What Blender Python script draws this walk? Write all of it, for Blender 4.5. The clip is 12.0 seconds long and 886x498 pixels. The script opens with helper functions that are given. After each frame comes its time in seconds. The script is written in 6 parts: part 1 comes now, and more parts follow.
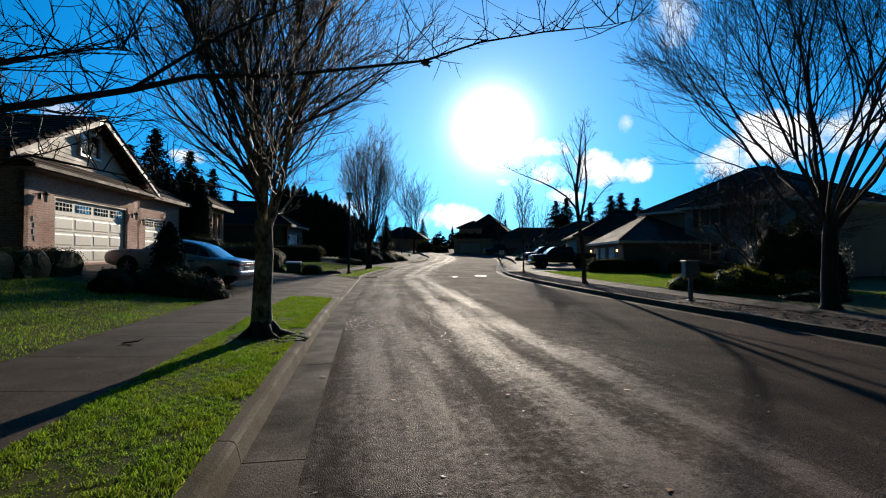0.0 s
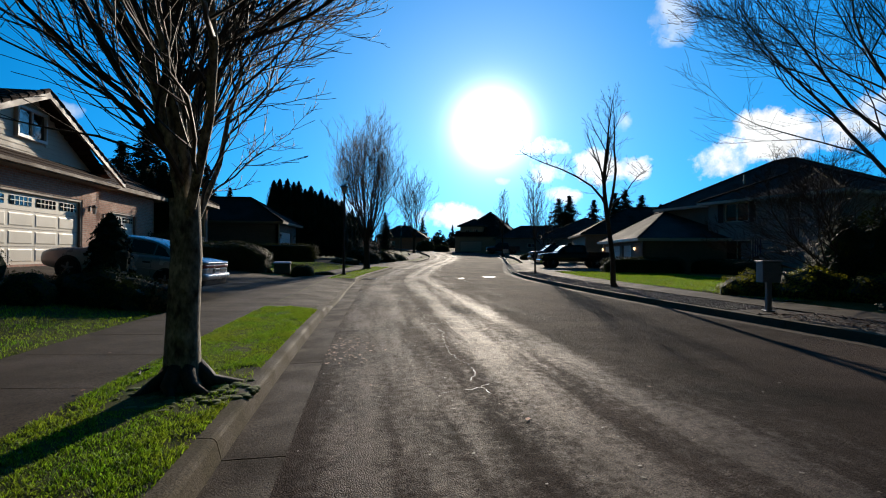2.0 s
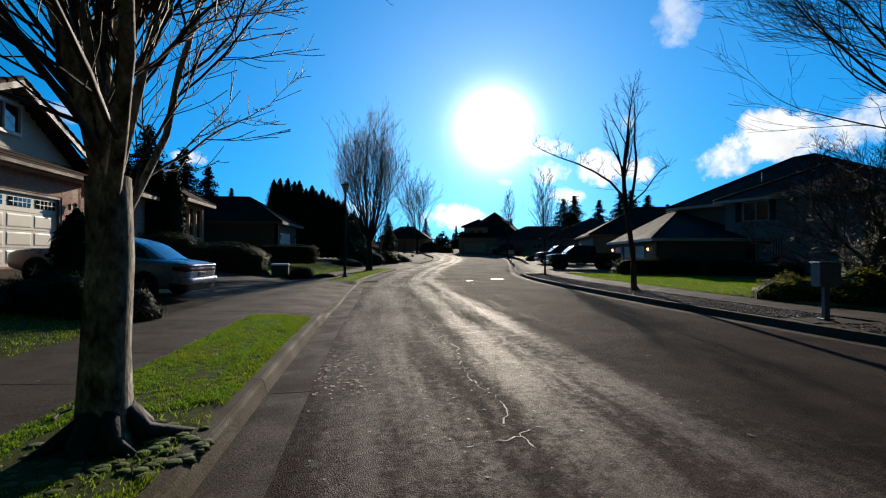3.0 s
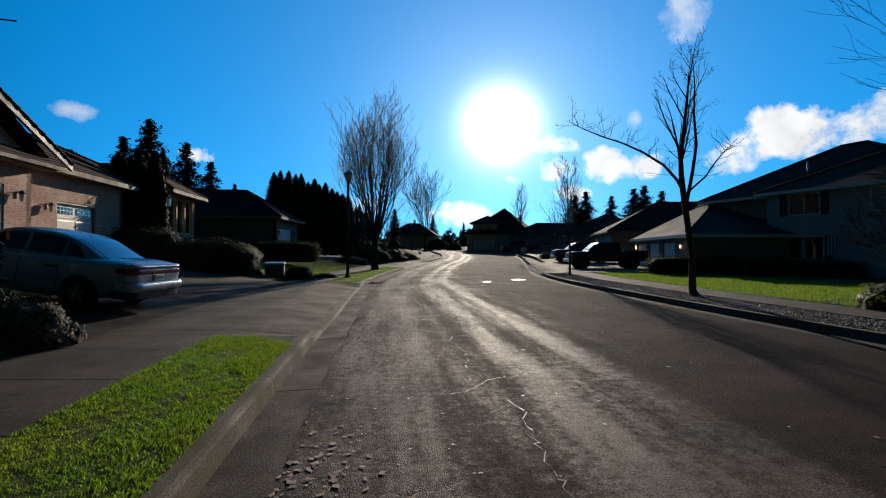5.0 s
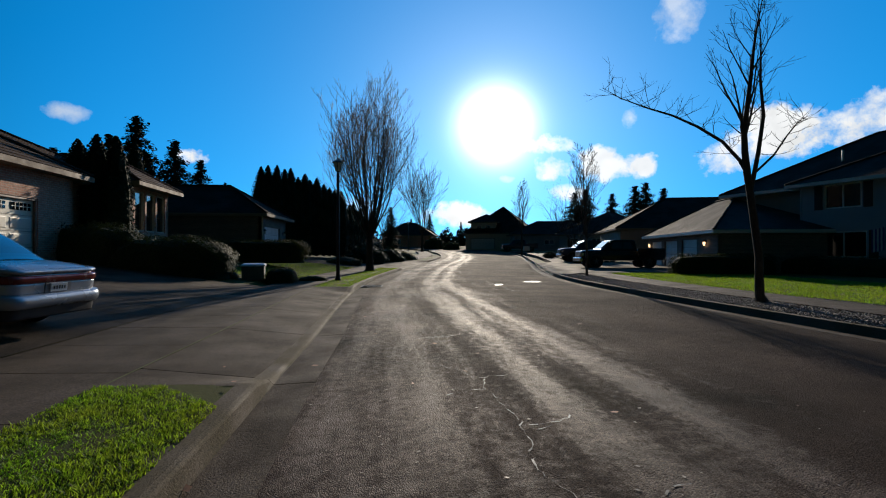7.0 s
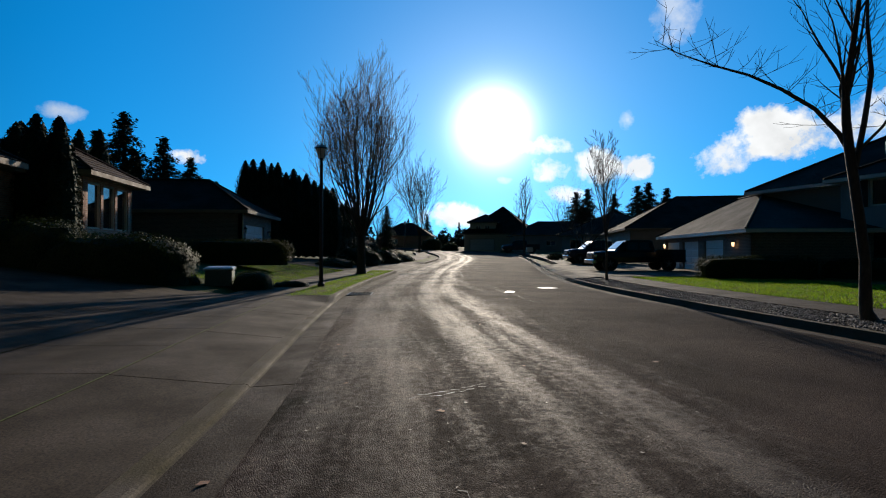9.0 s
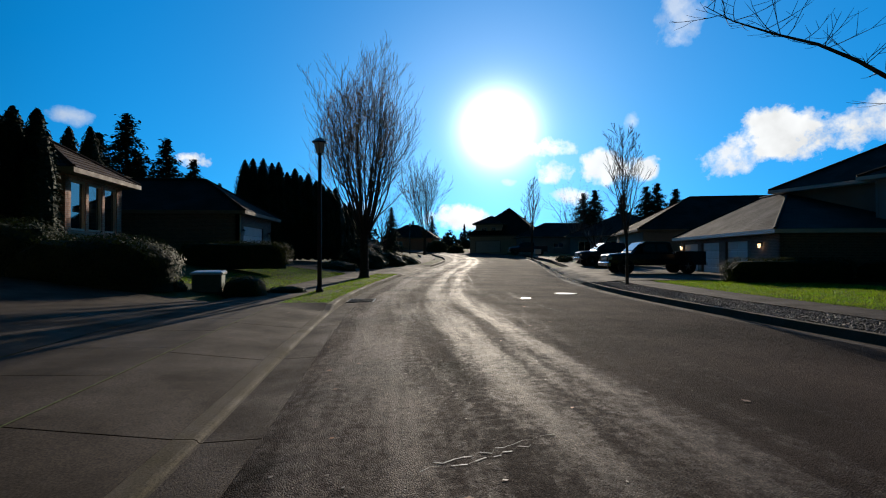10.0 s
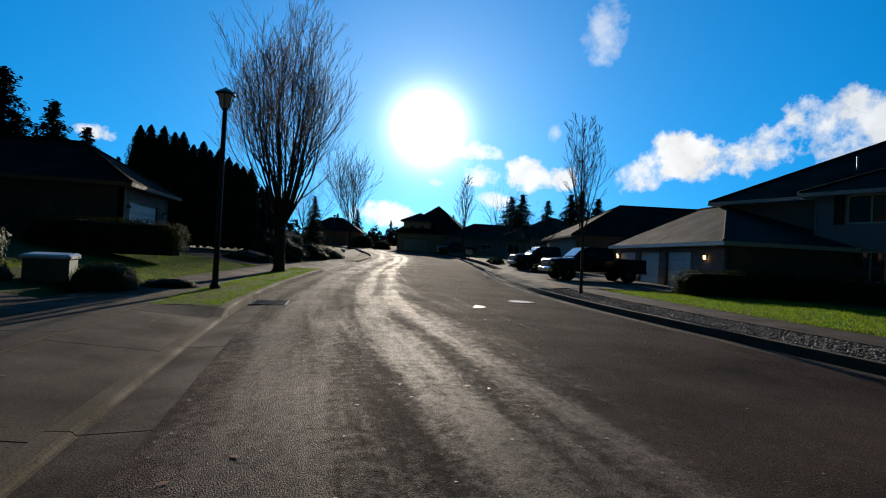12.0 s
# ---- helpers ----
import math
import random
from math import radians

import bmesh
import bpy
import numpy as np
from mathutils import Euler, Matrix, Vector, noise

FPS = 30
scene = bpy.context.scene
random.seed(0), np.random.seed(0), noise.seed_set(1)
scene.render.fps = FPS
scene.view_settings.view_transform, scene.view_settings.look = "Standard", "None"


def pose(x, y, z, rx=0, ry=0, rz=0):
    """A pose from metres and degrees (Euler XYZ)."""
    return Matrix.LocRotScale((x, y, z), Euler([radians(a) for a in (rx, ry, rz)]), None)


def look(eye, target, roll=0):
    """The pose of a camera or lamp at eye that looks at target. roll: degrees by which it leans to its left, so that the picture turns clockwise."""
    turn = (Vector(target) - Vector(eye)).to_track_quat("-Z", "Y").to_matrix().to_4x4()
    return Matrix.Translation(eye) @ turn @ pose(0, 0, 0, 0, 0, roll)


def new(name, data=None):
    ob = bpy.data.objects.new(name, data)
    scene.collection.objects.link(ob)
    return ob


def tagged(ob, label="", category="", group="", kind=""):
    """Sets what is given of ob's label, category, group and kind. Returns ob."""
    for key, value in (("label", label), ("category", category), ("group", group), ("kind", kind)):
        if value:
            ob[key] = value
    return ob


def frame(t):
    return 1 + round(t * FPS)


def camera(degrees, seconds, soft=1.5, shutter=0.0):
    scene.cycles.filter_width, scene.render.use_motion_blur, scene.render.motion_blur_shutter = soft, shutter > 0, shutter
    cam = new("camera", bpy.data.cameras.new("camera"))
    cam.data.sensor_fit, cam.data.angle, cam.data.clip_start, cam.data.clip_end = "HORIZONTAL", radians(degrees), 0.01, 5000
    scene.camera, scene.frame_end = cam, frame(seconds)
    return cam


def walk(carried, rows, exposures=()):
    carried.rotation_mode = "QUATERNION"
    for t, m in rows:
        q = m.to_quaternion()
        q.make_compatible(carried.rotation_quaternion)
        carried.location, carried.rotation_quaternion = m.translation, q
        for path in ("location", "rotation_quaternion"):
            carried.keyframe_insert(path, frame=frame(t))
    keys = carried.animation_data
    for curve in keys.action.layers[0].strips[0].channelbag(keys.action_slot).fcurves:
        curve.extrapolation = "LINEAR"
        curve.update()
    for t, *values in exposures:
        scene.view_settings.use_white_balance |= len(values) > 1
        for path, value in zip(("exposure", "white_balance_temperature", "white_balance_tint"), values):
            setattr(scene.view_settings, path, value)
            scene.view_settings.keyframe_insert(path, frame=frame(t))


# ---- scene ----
# Camera and walk
cam = camera(84.0, 12.0, soft=1.1)
PATH = [
    (0.0, (0.693, 1.217, 1.431), (0.83, 3.212, 1.452), 0.5),
    (0.5, (0.593, 1.991, 1.460), (0.731, 3.987, 1.475), 0.6),
    (1.0, (0.574, 2.719, 1.462), (0.717, 4.714, 1.475), 0.5),
    (1.5, (0.542, 3.453, 1.448), (0.683, 5.448, 1.463), 0.5),
    (2.0, (0.554, 4.231, 1.427), (0.695, 6.225, 1.444), 0.4),
    (2.5, (0.540, 4.916, 1.422), (0.677, 6.911, 1.442), 0.35),
    (3.0, (0.486, 5.623, 1.416), (0.615, 7.619, 1.438), 0.3),
    (5.0, (0.246, 8.652, 1.430), (0.351, 10.649, 1.441), 0.33),
    (5.5, (0.146, 9.379, 1.410), (0.254, 11.376, 1.419), 0.3),
    (6.0, (0.106, 10.117, 1.409), (0.223, 12.113, 1.418), 0.2),
    (6.5, (0.066, 10.861, 1.412), (0.184, 12.857, 1.419), 0.05),
    (7.0, (0.077, 11.598, 1.375), (0.198, 13.594, 1.386), 0.0),
    (9.0, (0.126, 14.656, 1.381), (0.258, 16.652, 1.396), 0.1),
    (9.5, (0.137, 15.4, 1.381), (0.256, 17.397, 1.400), 0.0),
    (10.0, (0.080, 16.133, 1.393), (0.193, 18.13, 1.417), 0.0),
    (10.5, (0.050, 16.882, 1.394), (0.162, 18.878, 1.422), -0.15),
    (11.0, (-0.012, 17.603, 1.390), (0.104, 19.599, 1.42), -0.2),
    (11.5, (-0.037, 18.33, 1.361), (0.137, 20.322, 1.379), 0.2),
    (12.0, (-0.089, 19.253, 1.317), (0.33, 21.209, 1.341), 3.0),
]
walk(cam, [(t, look(e, a, r)) for t, e, a, r in PATH], [(0.0, 0.12), (2.5, 0.05), (5.0, -0.14), (12.0, -0.14)])

# World: winter sky with the sun low ahead, broken small clouds
SUN_AZ, SUN_EL = 9.6, 14.3
sun_way = Vector((math.sin(radians(SUN_AZ)) * math.cos(radians(SUN_EL)), math.cos(radians(SUN_AZ)) * math.cos(radians(SUN_EL)), math.sin(radians(SUN_EL))))
world = bpy.data.worlds.new("sky")
scene.world = world
world.use_nodes = True
SKY_STRENGTH, SUN_STRENGTH = 0.075, 5.0
# azimuth, elevation, half width, half height (degrees), density
CLOUDS = [(38, 11.2, 7.5, 3.0, 1.0), (33.5, 9.8, 3.5, 2.6, 0.9), (45, 12, 4.5, 2.5, 0.9), (25, 9.2, 2.6, 1.7, 0.95), (21.5, 9.6, 3.2, 2.1, 0.95),
          (16, 12.0, 3.2, 1.3, 0.9), (16, 9.5, 2.7, 1.6, 0.9), (17.5, 6.6, 2.4, 1.2, 0.9), (24.4, 14.2, 1.0, 1.3, 0.6), (29, 24, 2.8, 3.6, 0.55),
          (5, 4.2, 4.5, 1.9, 1.0), (-23.3, 9.8, 2.0, 1.0, 1.0), (-34, 12.6, 2.2, 0.9, 0.55), (10.8, 8.3, 1.0, 0.5, 0.6), (-8, 5.0, 4.5, 1.5, 0.5), (52, 13, 6, 4, 0.9)]


def build_world():
    nt = world.node_tree
    n, l = nt.nodes, nt.links
    n.clear()
    out, bg = n.new("ShaderNodeOutputWorld"), n.new("ShaderNodeBackground")
    sky = n.new("ShaderNodeTexSky")
    sky.sky_type, sky.sun_disc = "NISHITA", False
    sky.sun_elevation, sky.sun_rotation = radians(SUN_EL), radians(SUN_AZ)
    sky.air_density, sky.dust_density, sky.ozone_density = 1.0, 0.15, 5.0
    coord = n.new("ShaderNodeTexCoord")

    def math_node(op, a, b=None, clamp=False):
        m = n.new("ShaderNodeMath")
        m.operation, m.use_clamp = op, clamp
        for i, v in enumerate((a, b)):
            if v is None:
                continue
            if isinstance(v, (int, float)):
                m.inputs[i].default_value = v
            else:
                l.new(v, m.inputs[i])
        return m.outputs[0]

    # looked up a little higher than the true elevation, past the yellow haze at the horizon
    raised = n.new("ShaderNodeVectorMath")
    raised.operation = "ADD"
    raised.inputs[1].default_value = (0, 0, 0.22)
    l.new(coord.outputs["Generated"], raised.inputs[0])
    raised_n = n.new("ShaderNodeVectorMath")
    raised_n.operation = "NORMALIZE"
    l.new(raised.outputs[0], raised_n.inputs[0])
    l.new(raised_n.outputs[0], sky.inputs["Vector"])
    sat = n.new("ShaderNodeHueSaturation")
    sat.inputs["Saturation"].default_value = 1.25
    l.new(sky.outputs[0], sat.inputs["Color"])
    scale = n.new("ShaderNodeVectorMath")
    scale.operation = "SCALE"
    scale.inputs["Scale"].default_value = SKY_STRENGTH
    gam = n.new("ShaderNodeGamma")
    gam.inputs["Gamma"].default_value = 0.85
    tone = n.new("ShaderNodeVectorMath")
    tone.operation = "MULTIPLY"
    tone.inputs[1].default_value = (0.62, 2.22, 2.38)
    l.new(scale.outputs[0], gam.inputs["Color"])
    l.new(gam.outputs[0], tone.inputs[0])
    l.new(sat.outputs[0], scale.inputs[0])
    sep = n.new("ShaderNodeSeparateXYZ")
    l.new(coord.outputs["Generated"], sep.inputs[0])
    az = math_node("MULTIPLY", math_node("ARCTAN2", sep.outputs[0], sep.outputs[1]), 57.29578)
    el = math_node("MULTIPLY", math_node("ARCSINE", sep.outputs[2]), 57.29578)
    noise_tex = n.new("ShaderNodeTexNoise")
    noise_tex.inputs["Scale"].default_value, noise_tex.inputs["Detail"].default_value, noise_tex.inputs["Roughness"].default_value = 16.0, 8.0, 0.62
    l.new(coord.outputs["Generated"], noise_tex.inputs["Vector"])
    wob = math_node("MULTIPLY", math_node("SUBTRACT", noise_tex.outputs["Fac"], 0.5), 4.4)
    total = None
    for a, e, w, h, dens in CLOUDS:
        dx = math_node("DIVIDE", math_node("SUBTRACT", az, a), w)
        dy = math_node("DIVIDE", math_node("SUBTRACT", el, e), h)
        r2 = math_node("ADD", math_node("MULTIPLY", dx, dx), math_node("MULTIPLY", dy, dy))
        body = math_node("MULTIPLY", math_node("ADD", math_node("SUBTRACT", 0.75, r2), wob), 1.5 * dens, True)
        body = math_node("MULTIPLY", body, dens)
        total = body if total is None else math_node("MAXIMUM", total, body)
    shade = n.new("ShaderNodeTexNoise")
    shade.inputs["Scale"].default_value, shade.inputs["Detail"].default_value = 24.0, 5.0
    l.new(coord.outputs["Generated"], shade.inputs["Vector"])
    bright = math_node("ADD", math_node("MULTIPLY", shade.outputs["Fac"], 0.65), 0.68)
    tint = n.new("ShaderNodeVectorMath")
    tint.operation = "SCALE"
    tint.inputs[0].default_value = (0.97, 0.99, 1.0)
    l.new(bright, tint.inputs["Scale"])
    mix = n.new("ShaderNodeMix")
    mix.data_type = "RGBA"
    l.new(total, mix.inputs["Factor"])
    l.new(tone.outputs[0], mix.inputs["A"])
    l.new(tint.outputs[0], mix.inputs["B"])
    # bright air round the sun
    dot = n.new("ShaderNodeVectorMath")
    dot.operation = "DOT_PRODUCT"
    norm = n.new("ShaderNodeVectorMath")
    norm.operation = "NORMALIZE"
    l.new(coord.outputs["Generated"], norm.inputs[0])
    l.new(norm.outputs[0], dot.inputs[0])
    dot.inputs[1].default_value = sun_way
    ang = math_node("MULTIPLY", math_node("ARCCOSINE", math_node("MINIMUM", dot.outputs["Value"], 0.999999)), 57.29578)
    core = math_node("MULTIPLY", math_node("POWER", 2.718, math_node("MULTIPLY", math_node("MULTIPLY", ang, ang), -1 / 10.8)), 3.2)
    halo = math_node("MULTIPLY", math_node("POWER", 2.718, math_node("MULTIPLY", ang, -1 / 8.5)), 0.64)
    glow = n.new("ShaderNodeVectorMath")
    glow.operation = "SCALE"
    glow.inputs[0].default_value = (1.0, 1.0, 0.97)
    l.new(math_node("ADD", core, halo), glow.inputs["Scale"])
    add = n.new("ShaderNodeVectorMath")
    add.operation = "ADD"
    # the clear sky dims and pales smoothly away from the sun's side
    side = n.new("ShaderNodeMapRange")
    side.interpolation_type = "SMOOTHSTEP"
    side.inputs["From Min"].default_value, side.inputs["From Max"].default_value = 0.25, 0.82
    side.inputs["To Min"].default_value, side.inputs["To Max"].default_value = 0.0, 1.0
    l.new(dot.outputs["Value"], side.inputs["Value"])
    paler = n.new("ShaderNodeMix")
    paler.data_type = "RGBA"
    paler.inputs["A"].default_value, paler.inputs["B"].default_value = (0.17, 0.065, 0.045, 1), (1, 1, 1, 1)
    l.new(side.outputs[0], paler.inputs["Factor"])
    dim = n.new("ShaderNodeVectorMath")
    dim.operation = "MULTIPLY"
    l.new(mix.outputs["Result"], dim.inputs[0])
    l.new(paler.outputs["Result"], dim.inputs[1])
    l.new(dim.outputs[0], add.inputs[0])
    l.new(glow.outputs[0], add.inputs[1])
    l.new(add.outputs[0], bg.inputs["Color"])
    bg.inputs["Strength"].default_value = 1.0
    l.new(bg.outputs[0], out.inputs[0])


build_world()
sun_data = bpy.data.lights.new("sun", "SUN")
sun_data.energy, sun_data.angle, sun_data.color = SUN_STRENGTH, radians(0.5), (1.0, 0.87, 0.70)
sun = new("sun", sun_data)
sun.matrix_world = look(sun_way * 200, (0, 0, 0))


# Materials
def material(name, color, rough=0.7, metal=0.0, vary=0.25, fine=40.0, coarse=1.5, bump=0.2, bump_scale=None, color2=None, spec=0.5, island=0.0, rough_vary=0.15, stretch=(1, 1, 1), piece=0.0, translucent=0.0):
    m = bpy.data.materials.new(name)
    m.use_nodes = True
    nt = m.node_tree
    n, l = nt.nodes, nt.links
    b = n["Principled BSDF"]
    b.inputs["Metallic"].default_value, b.inputs["Specular IOR Level"].default_value = metal, spec
    geo = n.new("ShaderNodeNewGeometry")
    mapping = n.new("ShaderNodeMapping")
    mapping.inputs["Scale"].default_value = stretch
    l.new(geo.outputs["Position"], mapping.inputs["Vector"])

    def tex(scale, detail=6.0, rough_=0.6):
        t = n.new("ShaderNodeTexNoise")
        t.inputs["Scale"].default_value, t.inputs["Detail"].default_value, t.inputs["Roughness"].default_value = scale, detail, rough_
        l.new(mapping.outputs[0], t.inputs["Vector"])
        return t.outputs["Fac"]

    def ramp(fac, lo, hi, a=0.3, z=0.7):
        r = n.new("ShaderNodeMapRange")
        r.inputs["From Min"].default_value, r.inputs["From Max"].default_value = a, z
        r.inputs["To Min"].default_value, r.inputs["To Max"].default_value = lo, hi
        l.new(fac, r.inputs["Value"])
        return r.outputs[0]

    f, c = tex(fine), tex(coarse, 4.0)
    mix = n.new("ShaderNodeMix")
    mix.data_type = "RGBA"
    c2 = color2 or tuple(v * (1 - vary) for v in color)
    mix.inputs["A"].default_value, mix.inputs["B"].default_value = (*color, 1), (*c2, 1)
    l.new(ramp(c, 0, 1), mix.inputs["Factor"])
    value = ramp(f, 1 - vary, 1 + vary)
    for source, amount in ((geo.outputs["Random Per Island"], island), (None, piece)):
        if amount:
            if source is None:
                source = n.new("ShaderNodeObjectInfo").outputs["Random"]
            mul = n.new("ShaderNodeMath")
            mul.operation = "MULTIPLY"
            l.new(value, mul.inputs[0])
            l.new(ramp(source, 1 - amount, 1 + amount, 0, 1), mul.inputs[1])
            value = mul.outputs[0]
    scaled = n.new("ShaderNodeVectorMath")
    scaled.operation = "SCALE"
    l.new(mix.outputs["Result"], scaled.inputs[0])
    l.new(value, scaled.inputs["Scale"])
    l.new(scaled.outputs[0], b.inputs["Base Color"])
    l.new(ramp(c, max(0.02, rough - rough_vary), min(1.0, rough + rough_vary)), b.inputs["Roughness"])
    if bump:
        bn = n.new("ShaderNodeBump")
        bn.inputs["Strength"].default_value, bn.inputs["Distance"].default_value = bump, 0.02
        l.new(tex(bump_scale, 5.0) if bump_scale else f, bn.inputs["Height"])
        l.new(bn.outputs[0], b.inputs["Normal"])
    if translucent:
        tr = n.new("ShaderNodeBsdfTranslucent")
        through_color = n.new("ShaderNodeVectorMath")
        through_color.operation = "MULTIPLY"
        through_color.inputs[1].default_value = (1.5, 1.35, 0.8)
        l.new(scaled.outputs[0], through_color.inputs[0])
        l.new(through_color.outputs[0], tr.inputs["Color"])
        both = n.new("ShaderNodeMixShader")
        both.inputs[0].default_value = translucent
        l.new(b.outputs[0], both.inputs[1])
        l.new(tr.outputs[0], both.inputs[2])
        l.new(both.outputs[0], n["Material Output"].inputs["Surface"])
    return m


def asphalt_material():
    """Worn asphalt: fine aggregate, dull and smoother damp wheel tracks along the street, paled for sun glare."""
    m = material("asphalt", (0.076, 0.056, 0.046), 0.5, fine=130, coarse=0.35, vary=0.85, bump=1.0, bump_scale=115, rough_vary=0.0, spec=0.16)
    nt = m.node_tree
    n, l = nt.nodes, nt.links
    b = n["Principled BSDF"]
    geo = n.new("ShaderNodeNewGeometry")
    uv = n.new("ShaderNodeUVMap")
    mp = n.new("ShaderNodeMapping")
    mp.inputs["Scale"].default_value = (2.2, 0.2, 1)
    l.new(uv.outputs[0], mp.inputs["Vector"])
    streak = n.new("ShaderNodeTexNoise")
    streak.inputs["Scale"].default_value, streak.inputs["Detail"].default_value, streak.inputs["Roughness"].default_value = 1.0, 7.0, 0.68
    l.new(mp.outputs[0], streak.inputs["Vector"])
    patch = n.new("ShaderNodeTexNoise")
    patch.inputs["Scale"].default_value, patch.inputs["Detail"].default_value, patch.inputs["Roughness"].default_value = 9.0, 10.0, 0.9
    l.new(geo.outputs["Position"], patch.inputs["Vector"])
    add = n.new("ShaderNodeMath")
    add.operation = "ADD"
    calm = n.new("ShaderNodeMath")
    calm.operation = "MULTIPLY_ADD"
    calm.inputs[1].default_value, calm.inputs[2].default_value = 0.6, 0.2
    l.new(streak.outputs["Fac"], calm.inputs[0])
    l.new(calm.outputs[0], add.inputs[0])
    l.new(patch.outputs["Fac"], add.inputs[1])
    # wheel tracks: the worn bands at set distances from the kerb
    sep = n.new("ShaderNodeSeparateXYZ")
    l.new(uv.outputs[0], sep.inputs[0])
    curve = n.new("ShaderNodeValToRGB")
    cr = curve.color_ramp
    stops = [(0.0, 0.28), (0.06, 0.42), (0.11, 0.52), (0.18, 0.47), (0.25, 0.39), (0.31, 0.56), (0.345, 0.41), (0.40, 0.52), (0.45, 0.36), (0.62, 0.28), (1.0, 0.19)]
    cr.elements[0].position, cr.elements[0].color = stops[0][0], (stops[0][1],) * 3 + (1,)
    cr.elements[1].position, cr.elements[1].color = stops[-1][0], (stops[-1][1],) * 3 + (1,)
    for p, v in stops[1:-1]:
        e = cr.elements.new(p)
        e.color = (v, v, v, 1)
    div = n.new("ShaderNodeMath")
    div.operation = "DIVIDE"
    div.inputs[1].default_value = 9.2
    l.new(sep.outputs[0], div.inputs[0])
    l.new(div.outputs[0], curve.inputs[0])
    tot = n.new("ShaderNodeMath")
    tot.operation = "ADD"
    l.new(add.outputs[0], tot.inputs[0])
    l.new(curve.outputs[0], tot.inputs[1])
    r = n.new("ShaderNodeMapRange")
    r.inputs["From Min"].default_value, r.inputs["From Max"].default_value = 1.36, 1.52
    r.inputs["To Min"].default_value, r.inputs["To Max"].default_value = 0.90, 0.65
    l.new(tot.outputs[0], r.inputs["Value"])
    l.new(r.outputs[0], b.inputs["Roughness"])
    wet = n.new("ShaderNodeMapRange")
    wet.inputs["From Min"].default_value, wet.inputs["From Max"].default_value = 1.34, 1.6
    wet.inputs["To Min"].default_value, wet.inputs["To Max"].default_value = 0.03, 0.075
    l.new(tot.outputs[0], wet.inputs["Value"])
    l.new(wet.outputs[0], b.inputs["Specular IOR Level"])
    chips = n.new("ShaderNodeTexVoronoi")
    chips.inputs["Scale"].default_value, chips.inputs["Randomness"].default_value = 98.0, 1.0
    l.new(geo.outputs["Position"], chips.inputs["Vector"])
    n["Bump"].invert = True
    n["Bump"].inputs["Strength"].default_value, n["Bump"].inputs["Distance"].default_value = 1.0, 0.0085
    l.new(chips.outputs["Distance"], n["Bump"].inputs["Height"])
    # the worn bands are bleached a little: wear, plus sun glare put into the colour
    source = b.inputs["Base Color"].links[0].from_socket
    glare_bleach = n.new("ShaderNodeMapRange")
    glare_bleach.inputs["From Min"].default_value, glare_bleach.inputs["From Max"].default_value = 1.40, 1.60
    glare_bleach.inputs["To Min"].default_value, glare_bleach.inputs["To Max"].default_value = 0.95, 1.9
    l.new(tot.outputs[0], glare_bleach.inputs["Value"])
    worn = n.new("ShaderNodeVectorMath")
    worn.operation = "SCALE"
    tint = n.new("ShaderNodeMix")
    tint.data_type, tint.blend_type = "RGBA", "MULTIPLY"
    tint.inputs["Factor"].default_value = 0.55
    stone = n.new("ShaderNodeMapRange")
    stone.inputs["To Min"].default_value, stone.inputs["To Max"].default_value = 0.35, 2.1
    l.new(chips.outputs["Color"], stone.inputs["Value"])
    l.new(source, tint.inputs["A"])
    l.new(stone.outputs[0], tint.inputs["B"])
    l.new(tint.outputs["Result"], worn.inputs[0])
    l.new(glare_bleach.outputs[0], worn.inputs["Scale"])
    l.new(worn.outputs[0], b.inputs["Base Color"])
    return m


ASPHALT = asphalt_material()
CONCRETE = material("concrete", (0.088, 0.064, 0.043), 0.88, fine=60, coarse=0.9, vary=0.7, bump=0.3, bump_scale=170, piece=0.10, spec=0.15)
GUTTER = material("gutter_concrete", (0.076, 0.054, 0.037), 0.85, fine=60, coarse=1.2, vary=0.6, bump=0.6, bump_scale=80, piece=0.10, spec=0.15)
KERB = material("kerb_concrete", (0.105, 0.080, 0.055), 0.85, fine=55, coarse=1.6, vary=0.45, bump=0.5, bump_scale=80, color2=(0.085, 0.070, 0.040), piece=0.08, spec=0.15)
SOIL = material("soil", (0.05, 0.036, 0.026), 0.95, fine=50, coarse=1.0, vary=0.45, bump=0.6)
TURF = material("turf", (0.055, 0.075, 0.014), 0.95, fine=60, coarse=0.7, vary=0.45, bump=0.6, color2=(0.07, 0.07, 0.02), spec=0.1)
BLADE = material("grass_blade", (0.105, 0.25, 0.014), 0.6, fine=30, coarse=1.6, vary=0.35, bump=0, color2=(0.18, 0.25, 0.03), island=0.6, spec=0.2, translucent=0.5)
MOSS = material("moss", (0.11, 0.14, 0.02), 0.95, fine=60, coarse=4, vary=0.4, bump=0.5)
BARK = material("bark", (0.04, 0.03, 0.023), 0.85, fine=28, coarse=2.5, vary=0.4, bump=0.6, bump_scale=22, color2=(0.075, 0.062, 0.05), stretch=(1, 1, 0.35))
MOSSY_BARK = material("mossy_bark", (0.028, 0.022, 0.016), 0.9, fine=30, coarse=9.0, vary=0.6, bump=1.0, bump_scale=14, color2=(0.46, 0.41, 0.33), spec=0.15, stretch=(1, 1, 0.5))
HEAP_LEAF = material("curled_leaf", (0.40, 0.25, 0.18), 0.8, fine=30, coarse=6, vary=0.3, bump=0, island=0.5)
PALE_BARK = material("pale_bark", (0.085, 0.068, 0.054), 0.8, fine=24, coarse=2.0, vary=0.35, bump=0.5, stretch=(1, 1, 0.4))
